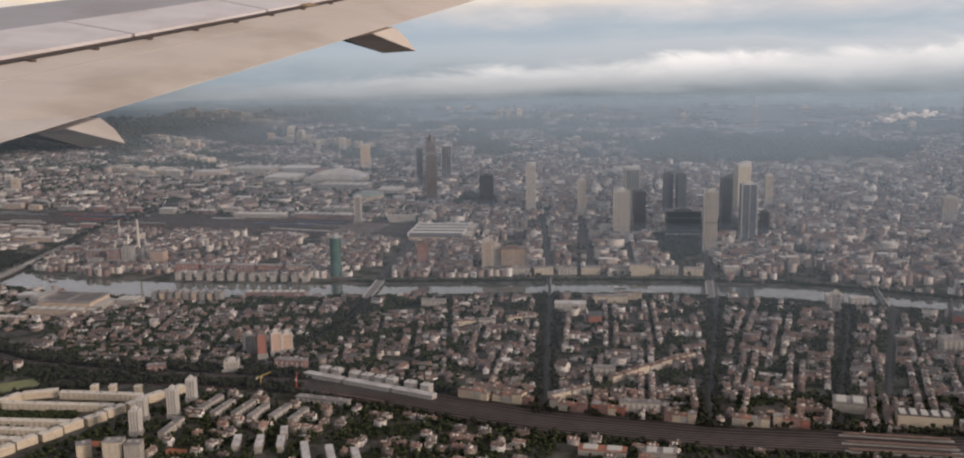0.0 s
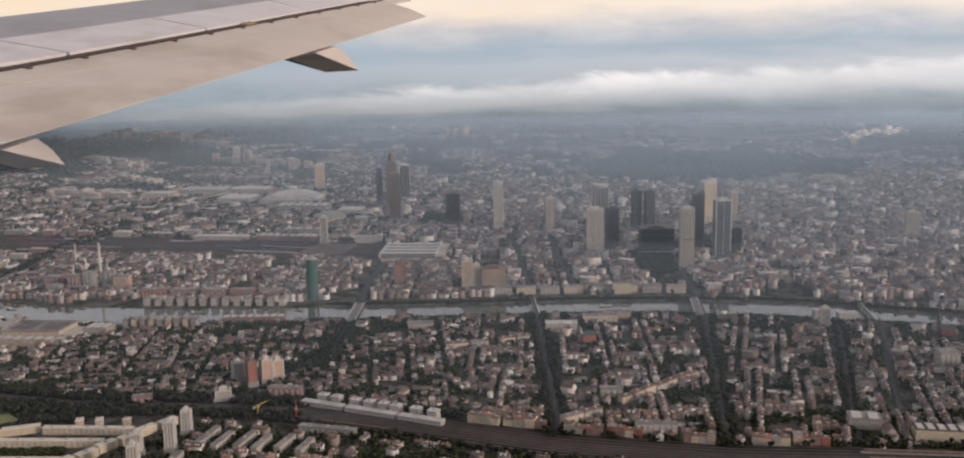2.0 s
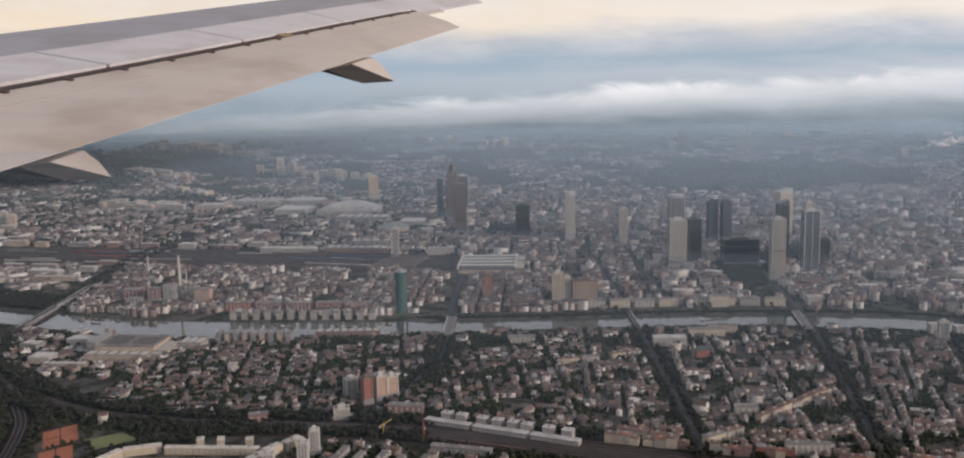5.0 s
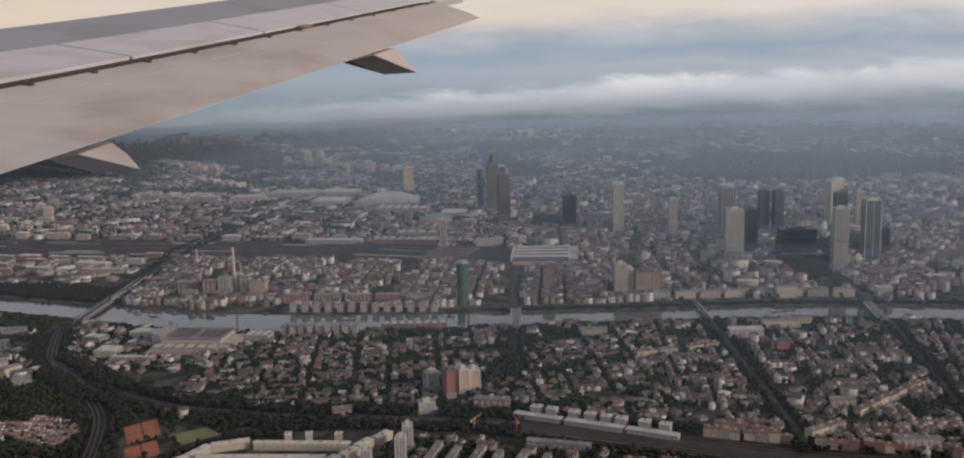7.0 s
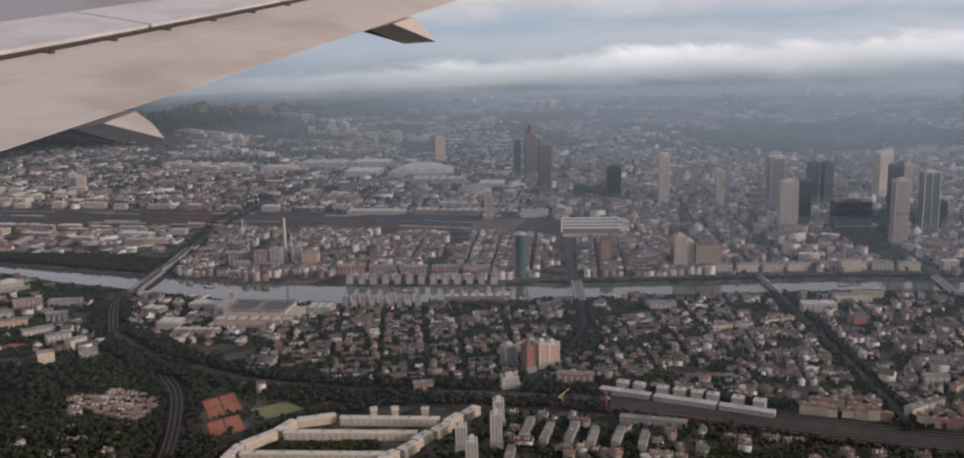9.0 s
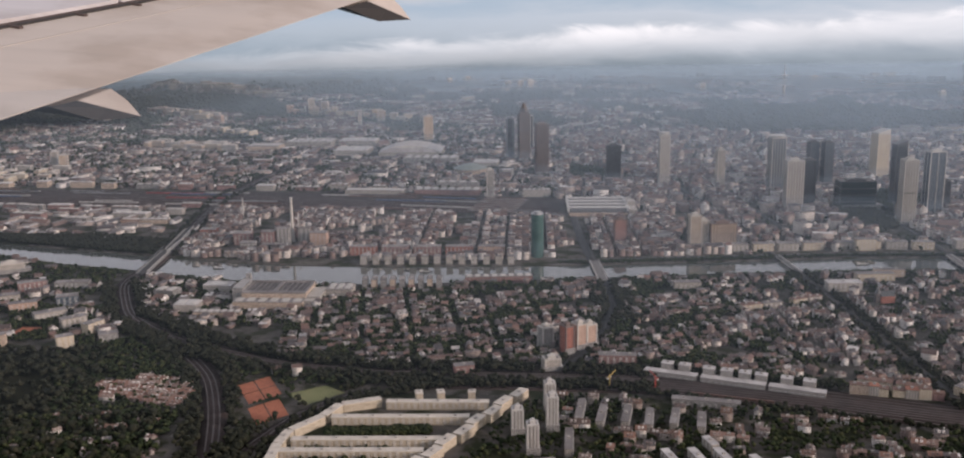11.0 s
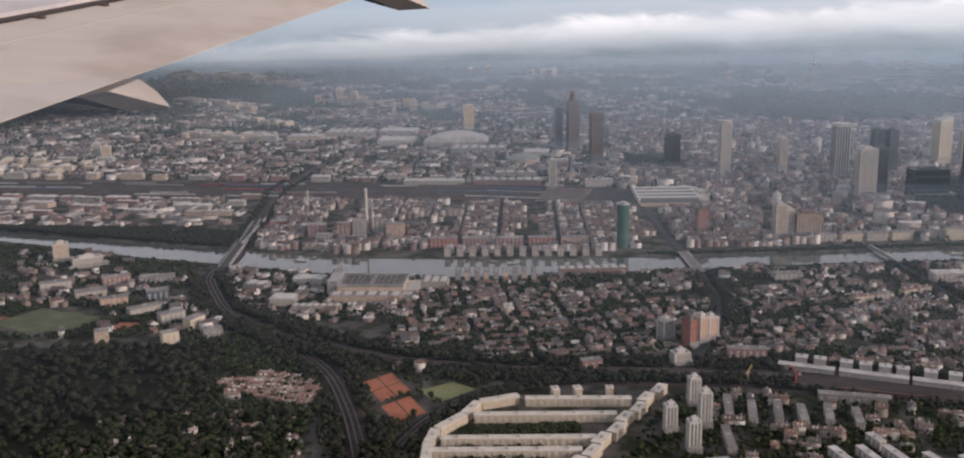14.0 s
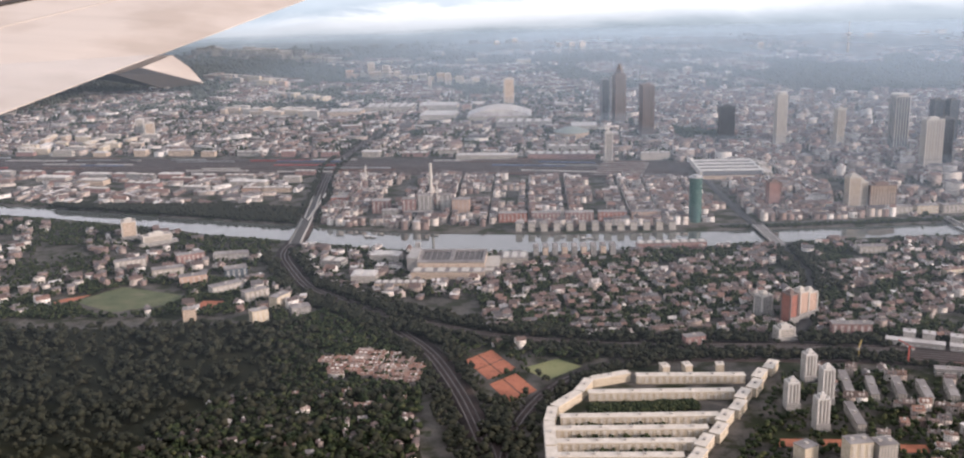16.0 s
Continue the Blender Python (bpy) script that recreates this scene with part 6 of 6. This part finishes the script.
k &= (T[:, 1] < yn - 3) | (T[:, 1] > yf + 3)
tree_mass("line_trees", T[k, 0], T[k, 1], 2.3, "dark trees along streets and railway banks", 3, 4, "leaf_wood")
# both river banks
xs = rng.uniform(-1300, 700, 3800)
nb = np.stack([xs, lerp_line(NEAR_BANK, xs) - rng.uniform(6, 18, len(xs)) * np.where(xs < -610, 1.5, 0.9)], 1)
nb = nb[(xs < -600) | (xs > -150)]
xs = rng.uniform(-1300, 700, 2000)
fb = np.stack([xs, lerp_line(FAR_BANK, xs) + rng.uniform(2, 9, len(xs))], 1)
fb = fb[((xs < -600) | (xs > -200))]
xs = rng.uniform(-900, -622, 4200)
wb = np.stack([xs, lerp_line(FAR_BANK, xs) + rng.uniform(2, 60, len(xs)) * np.clip((xs + 900) / 200, 0.1, 1)], 1)
xs = rng.uniform(-190, 440, 1500)
gb = np.stack([xs, lerp_line(FAR_BANK, xs) + rng.uniform(2, 10, len(xs))], 1)
T = np.concatenate([nb, fb, gb])
k = ~np.zeros(len(T), bool)
for line, half in LINES:
    k &= line_dist(line, T[:, 0], T[:, 1]) > half
for x, y, rr in RESERVED:
    k &= (T[:, 0] - x) ** 2 + (T[:, 1] - y) ** 2 > rr * rr * 0.7
tree_mass("bank_trees", T[k, 0], T[k, 1], 1.4, "dark trees lining the river banks", 2, 5)
k = line_dist(RAIL_BRIDGE, wb[:, 0], wb[:, 1]) > 9
tree_mass("bank_grove", wb[k, 0], wb[k, 1], 2.4, "dark grove on the river bank by the railway bridge", 3, 12, "leaf_wood")
# gardens and ditches of the estate
T = np.concatenate([np.stack([rng.uniform(-385, -322, 700), rng.uniform(645, 657, 700)], 1), np.stack([rng.uniform(-395, -345, 500), rng.uniform(592, 632, 500)], 1)])
k = np.ones(len(T), bool)
for x, y, rr in RESERVED:
    k &= (T[:, 0] - x) ** 2 + (T[:, 1] - y) ** 2 > (rr * 0.95) ** 2
tree_mass("estate_trees", T[k, 0], T[k, 1], 1.5, "green hedges and trees between estate rows", 3, 6)
# city trees and far woods
cx, cy = clear_of_houses(*grow(CENTRE, 40000, 38, 90, 0.46, 0.5))
gx, gy = clear_of_houses(*grow([(-1500, 1700), (-560, 1500), (-150, 1400), (-150, 2150), (-1500, 2250)], 30000, 39, 160, 0.5, 0.5))
extra = [grow(p, 900, 70 + i) for i, p in enumerate(PARKS) if max(q[1] for q in p) < 1700]
X, Y = np.concatenate([cx, gx] + [q[0] for q in extra]), np.concatenate([cy, gy] + [q[1] for q in extra])
px, py = clear_of_houses(*grow(BANK_PARK, 2600, 88, pad=0.5))
tree_mass("park_trees", px, py, 3.0, "dark dense trees of a park between bank towers", 3, 13, "leaf_wood")
tree_mass("city_trees", X, Y, 2.6, "dark trees in city yards and parks", 2, 7)
X, Y = grow([(-2200, 2080), (1900, 2080), (2600, 3100), (-2600, 3100)], 52000, 52)
k = fnoise(X, Y, 300, 29) < 0.48
for p in PARKS:
    k |= in_poly(p, X, Y)
k |= rng.random(len(X)) < 0.12
tree_mass("far_woods", X[k], Y[k], 3.4, "woods between far suburbs, leaf colour blued for haze", 1, 8, "leaf_far")
X, Y = grow([(-2600, 3050), (2600, 3050), (3200, 4950), (-3400, 4950)], 40000, 53)
thin_out = rng.random(len(X)) > (np.hypot(X + 220, Y - 70) - 3200) / 700
X, Y = X[thin_out], Y[thin_out]
k = fnoise(X, Y, 420, 30) < 0.62
for p in PARKS:
    k |= in_poly(p, X, Y)
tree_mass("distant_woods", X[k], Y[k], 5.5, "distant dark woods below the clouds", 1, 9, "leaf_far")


def lone_trees():
    r = np.random.default_rng(77)
    kinds = []
    for i in range(3):
        t = new("tree")
        bm = bmesh.new()
        drum(bm, 0, 0, 0, 2.2, 0.22, 0.12, 7)
        for a in (0.3, 2.4, 4.4):
            v = [bm.verts.new(p) for p in ((0.08, 0, 1.5), (-0.08, 0, 1.5), (0, 0.08, 1.7), (math.cos(a) * 1.0, math.sin(a) * 1.0, 2.9))]
            for f in ((0, 1, 3), (1, 2, 3), (2, 0, 3)):
                bm.faces.new([v[q] for q in f])
        part("trunk", bm, M["bark"], t)
        n = 9
        a = r.uniform(0, 6.28, n)
        q = r.uniform(0.2, 1.25, n)
        V, F = clumps(q * np.cos(a), q * np.sin(a), r.uniform(1.8, 3.9, n), r.uniform(0.6, 1.05, n), 0.85, r)
        ground_poly("crown", M["leaf_c"], V, (), F, parent=t)
        kinds.append(tagged(t, "dark green leafy tree in a town garden", "tree", "garden trees"))
    for i, (x, y) in enumerate(one_by_one):
        m = pose(x, y, 0, 0, 0, r.uniform(0, 360)) @ Matrix.Diagonal((*[r.uniform(0.8, 1.3)] * 3, 1))
        if i < 3:
            kinds[i].matrix_basis = m
        else:
            k = kinds[i % 3]
            copy_thing(k, m @ Matrix.Diagonal([1 / v for v in k.scale] + [1]))


lone_trees()
# forest floor under the woodland
bm = bmesh.new()
bm.faces.new([bm.verts.new((x, y, 0.06)) for x, y in FOREST])
me = bpy.data.meshes.new("forest_floor")
bm.to_mesh(me)
bm.free()
me.materials.append(M["soil"])
tagged(new("forest_floor", me), "dark leaf-strewn forest floor", "forest floor", kind="structure")
# ---- haze sheets ----
def mist(z, n_sheets):
    """One translucent sheet standing in for aerial haze, thicker far away, wispy."""
    n = 40
    X, Y = np.meshgrid(np.linspace(-4200, 3600, n), np.linspace(700 * (1 - z / 250), 4800, n))
    i, j = np.meshgrid(np.arange(n - 1), np.arange(n - 1))
    k = (j * n + i).ravel()
    m = bpy.data.materials.new("haze_sheet")
    m.use_nodes = True
    N, K = m.node_tree.nodes, m.node_tree.links
    N.clear()
    out = N.new("ShaderNodeOutputMaterial")
    mix = N.new("ShaderNodeMixShader")
    tr = N.new("ShaderNodeBsdfTransparent")
    two = N.new("ShaderNodeMixShader")
    df, tl = N.new("ShaderNodeBsdfDiffuse"), N.new("ShaderNodeBsdfTranslucent")
    for s in (df, tl):
        s.inputs[0].default_value = (*HAZE_COLOUR, 1)
    two.inputs[0].default_value = 0.15
    K.new(df.outputs[0], two.inputs[1])
    K.new(tl.outputs[0], two.inputs[2])
    pos = N.new("ShaderNodeNewGeometry").outputs["Position"]
    sp = N.new("ShaderNodeSeparateXYZ")
    K.new(pos, sp.inputs[0])
    mp = N.new("ShaderNodeMapping")
    mp.inputs["Scale"].default_value = (1.0, 0.6, 14.0)
    K.new(pos, mp.inputs[0])
    nz = noise_node(N, K, 0.0020, 5.0, mp.outputs[0])
    # Scaled by camera height, so the haze follows ground distance in view.
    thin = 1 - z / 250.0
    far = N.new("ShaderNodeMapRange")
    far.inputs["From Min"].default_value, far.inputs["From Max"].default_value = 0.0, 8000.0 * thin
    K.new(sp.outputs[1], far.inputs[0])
    r = ramp_node(N, [(p / 8000.0, [1 - (1 - v) ** (1 / n_sheets)] * 3) for p, v in HAZE_STOPS])
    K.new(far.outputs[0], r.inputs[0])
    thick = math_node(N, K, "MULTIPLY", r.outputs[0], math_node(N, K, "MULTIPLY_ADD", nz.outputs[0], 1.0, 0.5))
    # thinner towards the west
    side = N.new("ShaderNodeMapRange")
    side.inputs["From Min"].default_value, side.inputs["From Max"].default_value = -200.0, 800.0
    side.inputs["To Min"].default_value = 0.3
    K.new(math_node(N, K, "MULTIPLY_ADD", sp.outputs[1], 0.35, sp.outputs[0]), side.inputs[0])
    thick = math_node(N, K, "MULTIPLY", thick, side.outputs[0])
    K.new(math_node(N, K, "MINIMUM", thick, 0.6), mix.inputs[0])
    K.new(tr.outputs[0], mix.inputs[1])
    K.new(two.outputs[0], mix.inputs[2])
    K.new(mix.outputs[0], out.inputs[0])
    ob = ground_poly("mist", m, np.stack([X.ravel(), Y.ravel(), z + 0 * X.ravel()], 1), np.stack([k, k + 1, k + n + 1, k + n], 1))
    tagged(ob, "thin blue-grey sheet standing in for haze over the far city", "mist", kind="stuff")


HAZE_COLOUR = (.63, .79, .94)
HAZE_STOPS = [(0, 0.0), (600, .0), (900, .08), (1300, .18), (1700, .27), (2200, .36), (2800, .44), (3300, .50), (3800, .52), (4300, .38), (4800, .0), (8000, .0)]
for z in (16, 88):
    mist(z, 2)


def rim_haze(z):
    """A low sheet standing in for haze over the last kilometres of country."""
    m = bpy.data.materials.new("rim_haze")
    m.use_nodes = True
    N, K = m.node_tree.nodes, m.node_tree.links
    N.clear()
    out, mix, tr, df = N.new("ShaderNodeOutputMaterial"), N.new("ShaderNodeMixShader"), N.new("ShaderNodeBsdfTransparent"), N.new("ShaderNodeBsdfDiffuse")
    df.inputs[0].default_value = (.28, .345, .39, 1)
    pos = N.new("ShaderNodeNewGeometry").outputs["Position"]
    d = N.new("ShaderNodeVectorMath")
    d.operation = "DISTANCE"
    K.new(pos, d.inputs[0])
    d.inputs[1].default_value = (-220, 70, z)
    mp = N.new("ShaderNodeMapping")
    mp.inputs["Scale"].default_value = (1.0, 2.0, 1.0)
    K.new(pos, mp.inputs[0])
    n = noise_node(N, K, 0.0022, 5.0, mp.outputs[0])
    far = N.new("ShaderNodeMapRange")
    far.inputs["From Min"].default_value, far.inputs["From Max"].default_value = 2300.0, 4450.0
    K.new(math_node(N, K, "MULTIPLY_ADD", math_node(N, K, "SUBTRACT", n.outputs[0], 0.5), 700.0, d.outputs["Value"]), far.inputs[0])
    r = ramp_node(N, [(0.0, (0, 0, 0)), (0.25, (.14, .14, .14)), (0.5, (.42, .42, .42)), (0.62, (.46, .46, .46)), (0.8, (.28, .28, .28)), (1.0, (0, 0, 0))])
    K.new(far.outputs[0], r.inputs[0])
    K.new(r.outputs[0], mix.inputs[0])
    K.new(tr.outputs[0], mix.inputs[1])
    K.new(df.outputs[0], mix.inputs[2])
    K.new(mix.outputs[0], out.inputs[0])
    n = 24
    X, Y = np.meshgrid(np.linspace(-3200, 2800, n), np.linspace(2000, 5000, n))
    i, j = np.meshgrid(np.arange(n - 1), np.arange(n - 1))
    k = (j * n + i).ravel()
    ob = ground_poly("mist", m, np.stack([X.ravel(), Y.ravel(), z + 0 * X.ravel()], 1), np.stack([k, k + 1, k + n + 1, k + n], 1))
    tagged(ob, "pale sheet standing in for haze over the distant country", "mist", kind="stuff")


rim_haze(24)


def low_cloud():
    """A small torn cloud hanging low over the city."""
    r = np.random.default_rng(9)
    n = 36
    u = r.uniform(-1, 1, n)
    x, y = 495 + u * 56, 1345 + r.normal(0, 14, n)
    z = 146 + 6 * np.clip(u + 0.1, -1, 1) + np.abs(r.normal(0, 3.0, n)) * (1 - u * u) * 1.6
    V, F = clumps(x, y, z, r.uniform(5.0, 10.0, n) * (1.15 - np.abs(u)), 0.55, r)
    m, N, K, b = base_mat("cloud_vapour", 1.0)
    b.inputs["Base Color"].default_value = (.9, .9, .92, 1)
    nz = noise_node(N, K, 0.06, 4.0)
    K.new(math_node(N, K, "MULTIPLY_ADD", nz.outputs[0], 0.9, -0.15), b.inputs["Alpha"])
    ob = ground_poly("low_cloud", m, V, (), F)
    tagged(ob, "small torn white cloud over the city", "cloud", kind="stuff")


low_cloud()

flat_patch("field", [(-1900, 3800), (-1450, 3950), (-900, 3900), (-640, 4000), (-700, 4500), (-2200, 4500)], M["field"], "tan stubble fields far beyond the suburbs", "fields", 0.3)

# ---- airliner wing ----
# Giant wing standing over the city, placed to fit the camera's view.
WING_A, WING_T = Vector((-1047, 1759, 75.3)), Vector((-177.3, 4261.5, 438))     # trailing edge of the flap, inner and outer end
LEAD_A, LEAD_T = Vector((-2464.4, 2203.4, 82.2)), Vector((-737.1, 4393.8, 435))  # leading edge
CHORD_DIR = Vector((-0.943, 0.333, 0.0))
PROFILE = [(-0.02, -0.004), (0.0, 0.0), (0.10, 0.020), (0.33, 0.051), (0.37, 0.058), (0.55, 0.083), (0.8, 0.106), (0.94, 0.112), (1.0, 0.100)]


def view_taper(u, q):
    """Perspective spacing, closer at the tip, shaped to fit the camera's view."""
    return u * q / (1 + u * (q - 1))


# The camera's place halfway along the flight.
VIEW_POINT = Vector((-225, 74, 246.3))


def reach(s):
    """Scale away from the camera to fit its view, easing out at the tip."""
    return 1.0 + 0.22 * max(0.0, min(1.0, 1 - s))


def wing_point(s, f, drop=0.0):
    wt, wl = 0.68 + 0.20 * s, 0.7086 + 0.1853 * s
    p = WING_A.lerp(WING_T, view_taper(s, 1.2941)).lerp(LEAD_A.lerp(LEAD_T, view_taper(s, 1.2615)), view_taper(f, wl / wt))
    fs, zs = zip(*PROFILE)
    p.z += (1090 - 560 * s) / (wt + (wl - wt) * f) * (float(np.interp(f, fs, zs)) * (1 + 1.4 * s * s) - drop)
    return VIEW_POINT + (p - VIEW_POINT) * reach(s)


def wing_patch(name, parent, mat, s0, s1, f0, f1, top, thick, label="", ns=14, nf=6):
    bm = bmesh.new()
    grid = []
    for i in range(ns + 1):
        s = s0 + (s1 - s0) * i / ns
        grid.append([(bm.verts.new(wing_point(s, f0 + (f1 - f0) * j / nf, -top)), bm.verts.new(wing_point(s, f0 + (f1 - f0) * j / nf, thick))) for j in range(nf + 1)])
    for i in range(ns):
        for j in range(nf):
            a, b, c, d = grid[i][j], grid[i + 1][j], grid[i + 1][j + 1], grid[i][j + 1]
            bm.faces.new((a[0], b[0], c[0], d[0]))
            bm.faces.new((d[1], c[1], b[1], a[1]))
    rim = [(grid[i][0], grid[i + 1][0]) for i in range(ns)] + [(grid[ns][j], grid[ns][j + 1]) for j in range(nf)] + [(grid[i + 1][nf], grid[i][nf]) for i in reversed(range(ns))] + [(grid[0][j + 1], grid[0][j]) for j in reversed(range(nf))]
    for p, q in rim:
        bm.faces.new((p[1], q[1], q[0], p[0]))
    bmesh.ops.recalc_face_normals(bm, faces=bm.faces)
    for f in bm.faces:
        f.smooth = False
    return part(name, bm, mat, parent, label)


def paint(name, c, rough):
    m, N, K, b = base_mat(name, rough)
    mp = N.new("ShaderNodeMapping")
    mp.inputs["Rotation"].default_value = (0, 0, radians(19.4))
    mp.inputs["Scale"].default_value = (0.002, 0.02, 0.01)
    K.new(N.new("ShaderNodeNewGeometry").outputs["Position"], mp.inputs[0])
    n = noise_node(N, K, 1.0, 5.0, mp.outputs[0])
    r = ramp_node(N, [(0.3, tuple(v * 0.94 for v in c)), (0.55, c), (0.8, tuple(min(1, v * 1.06) for v in c))])
    K.new(n.outputs[0], r.inputs[0])
    n2 = noise_node(N, K, 0.004, 6.0)
    r2 = ramp_node(N, [(0.32, (.80, .77, .74)), (0.52, (1, 1, 1))])
    K.new(n2.outputs[0], r2.inputs[0])
    K.new(mult(N, K, r.outputs[0], r2.outputs[0]), b.inputs["Base Color"])
    return m


def wing():
    t = tagged(new("airliner_wing"), "pale grey airliner wing with lowered flaps and fairings", "wing")
    white, grey, dark, under = paint("flap_paint", (.50, .44, .39), 0.5), paint("wing_skin_paint", (.29, .285, .305), 0.45), single("gap_shade_and_brackets", (.075, .05, .042)), single("fairing_underside", (.022, .018, .016))
    brass = single("brass_fitting", (.30, .22, .12))
    seam = single("seam_sealant", (.48, .43, .39))
    panel = paint("spoiler_paint", (.54, .52, .535), 0.5)
    wing_patch("flap", t, white, -0.045, 1.0, 0.0, 0.325, 0.0, 0.0012, "dusty white lowered flap", 20, 8)
    wing_patch("flap_seam", t, seam, -0.045, 0.985, 0.225, 0.229, 0.0008, 0.0, "thin panel seam along the flap", 20, 1)
    # Dark brown strip painted for the shade in the gap behind the flap.
    wing_patch("flap_cove", t, dark, -0.045, 1.02, 0.320, 0.366, -0.003, 0.022, "dark strip painted as the shaded gap behind the flap", 16, 2)
    wing_patch("cove_lip", t, under, -0.045, 1.0, 0.318, 0.326, 0.003, 0.01, "brown lip of the flap", 16, 1)
    edges = [-0.045, 0.09, 0.31, 0.52, 0.76, 1.0]
    for a, b in zip(edges[:-1], edges[1:]):
        wing_patch("spoiler", t, panel, a + 0.0022, b - 0.0022, 0.357, 0.56, 0.004, 0.02, "", 6, 4)
    wing_patch("upper_skin", t, grey, -0.045, 1.0, 0.563, 1.0, 0.0, 0.05, "bare grey upper skin", 18, 8)
    wing_patch("outer_panel", t, panel, 1.003, 1.33, 0.30, 0.62, 0.0, 0.02, "pale outer aileron panel", 8, 4)
    wing_patch("outer_skin", t, grey, 1.003, 1.33, 0.623, 1.0, 0.0, 0.04, "bare grey outer skin", 8, 5)
    wing_patch("aileron_tab", t, white, 1.0, 1.09, 0.255, 0.298, 0.0, 0.012, "pale fairing bar beside the flap", 3, 2)
    # small hinge brackets along the gap
    for i in range(16):
        s = -0.02 + i * 0.065
        wing_patch("hinge_bracket", t, dark, s, s + 0.004, 0.300, 0.325, 0.004, 0.01, "", 1, 1)
    wing_patch("gap_fitting", t, brass, 0.585, 0.605, 0.318, 0.346, 0.006, 0.01, "yellowish fitting in the flap gap", 1, 1)
    for sn, sm, sr, tail, low in ((0.046, 0.069, 0.099, 64, 64), (0.473, 0.538, 0.605, 77, 90)):
        k = reach(sr)
        tail, low = tail * k, low * k
        n, m, r = wing_point(sn, 0.0, 0.004), wing_point(sm, 0.0, 0.008), wing_point(sr, 0.0, 0.004)
        r = r + Vector((0, 0, -6))
        end = wing_point(sr, 0.0) - CHORD_DIR * tail - Vector((0, 0, low))
        back = wing_point((sn + sr) / 2, 0.28, 0.045)
        ridge = m.lerp(end, 0.45)
        outer = r.lerp(end, 0.5) + Vector((3, 3, 4))
        keel = n.lerp(end, 0.5) + Vector((0, 0, -0.012 * low * 22))
        bm = bmesh.new()
        v = [bm.verts.new(p) for p in (m, ridge, end, outer, r, back)]
        for q in ((0, 1, 4), (1, 3, 4), (1, 2, 3), (4, 3, 5), (3, 2, 5)):
            bm.faces.new([v[k] for k in q])
        canoe = part("flap_track_fairing", bm, white, t, "pointed pale fairing under the flap")
        # Near-black lower faces: the fairing's shade is put into the paint.
        bm = bmesh.new()
        v = [bm.verts.new(p) for p in (n, keel, end, ridge, m, back)]
        for q in ((0, 1, 3, 4), (1, 2, 3), (1, 0, 5), (2, 1, 5)):
            bm.faces.new([v[k] for k in q])
        part("underside", bm, under, canoe, "fairing underside painted dark as shade")


wing()
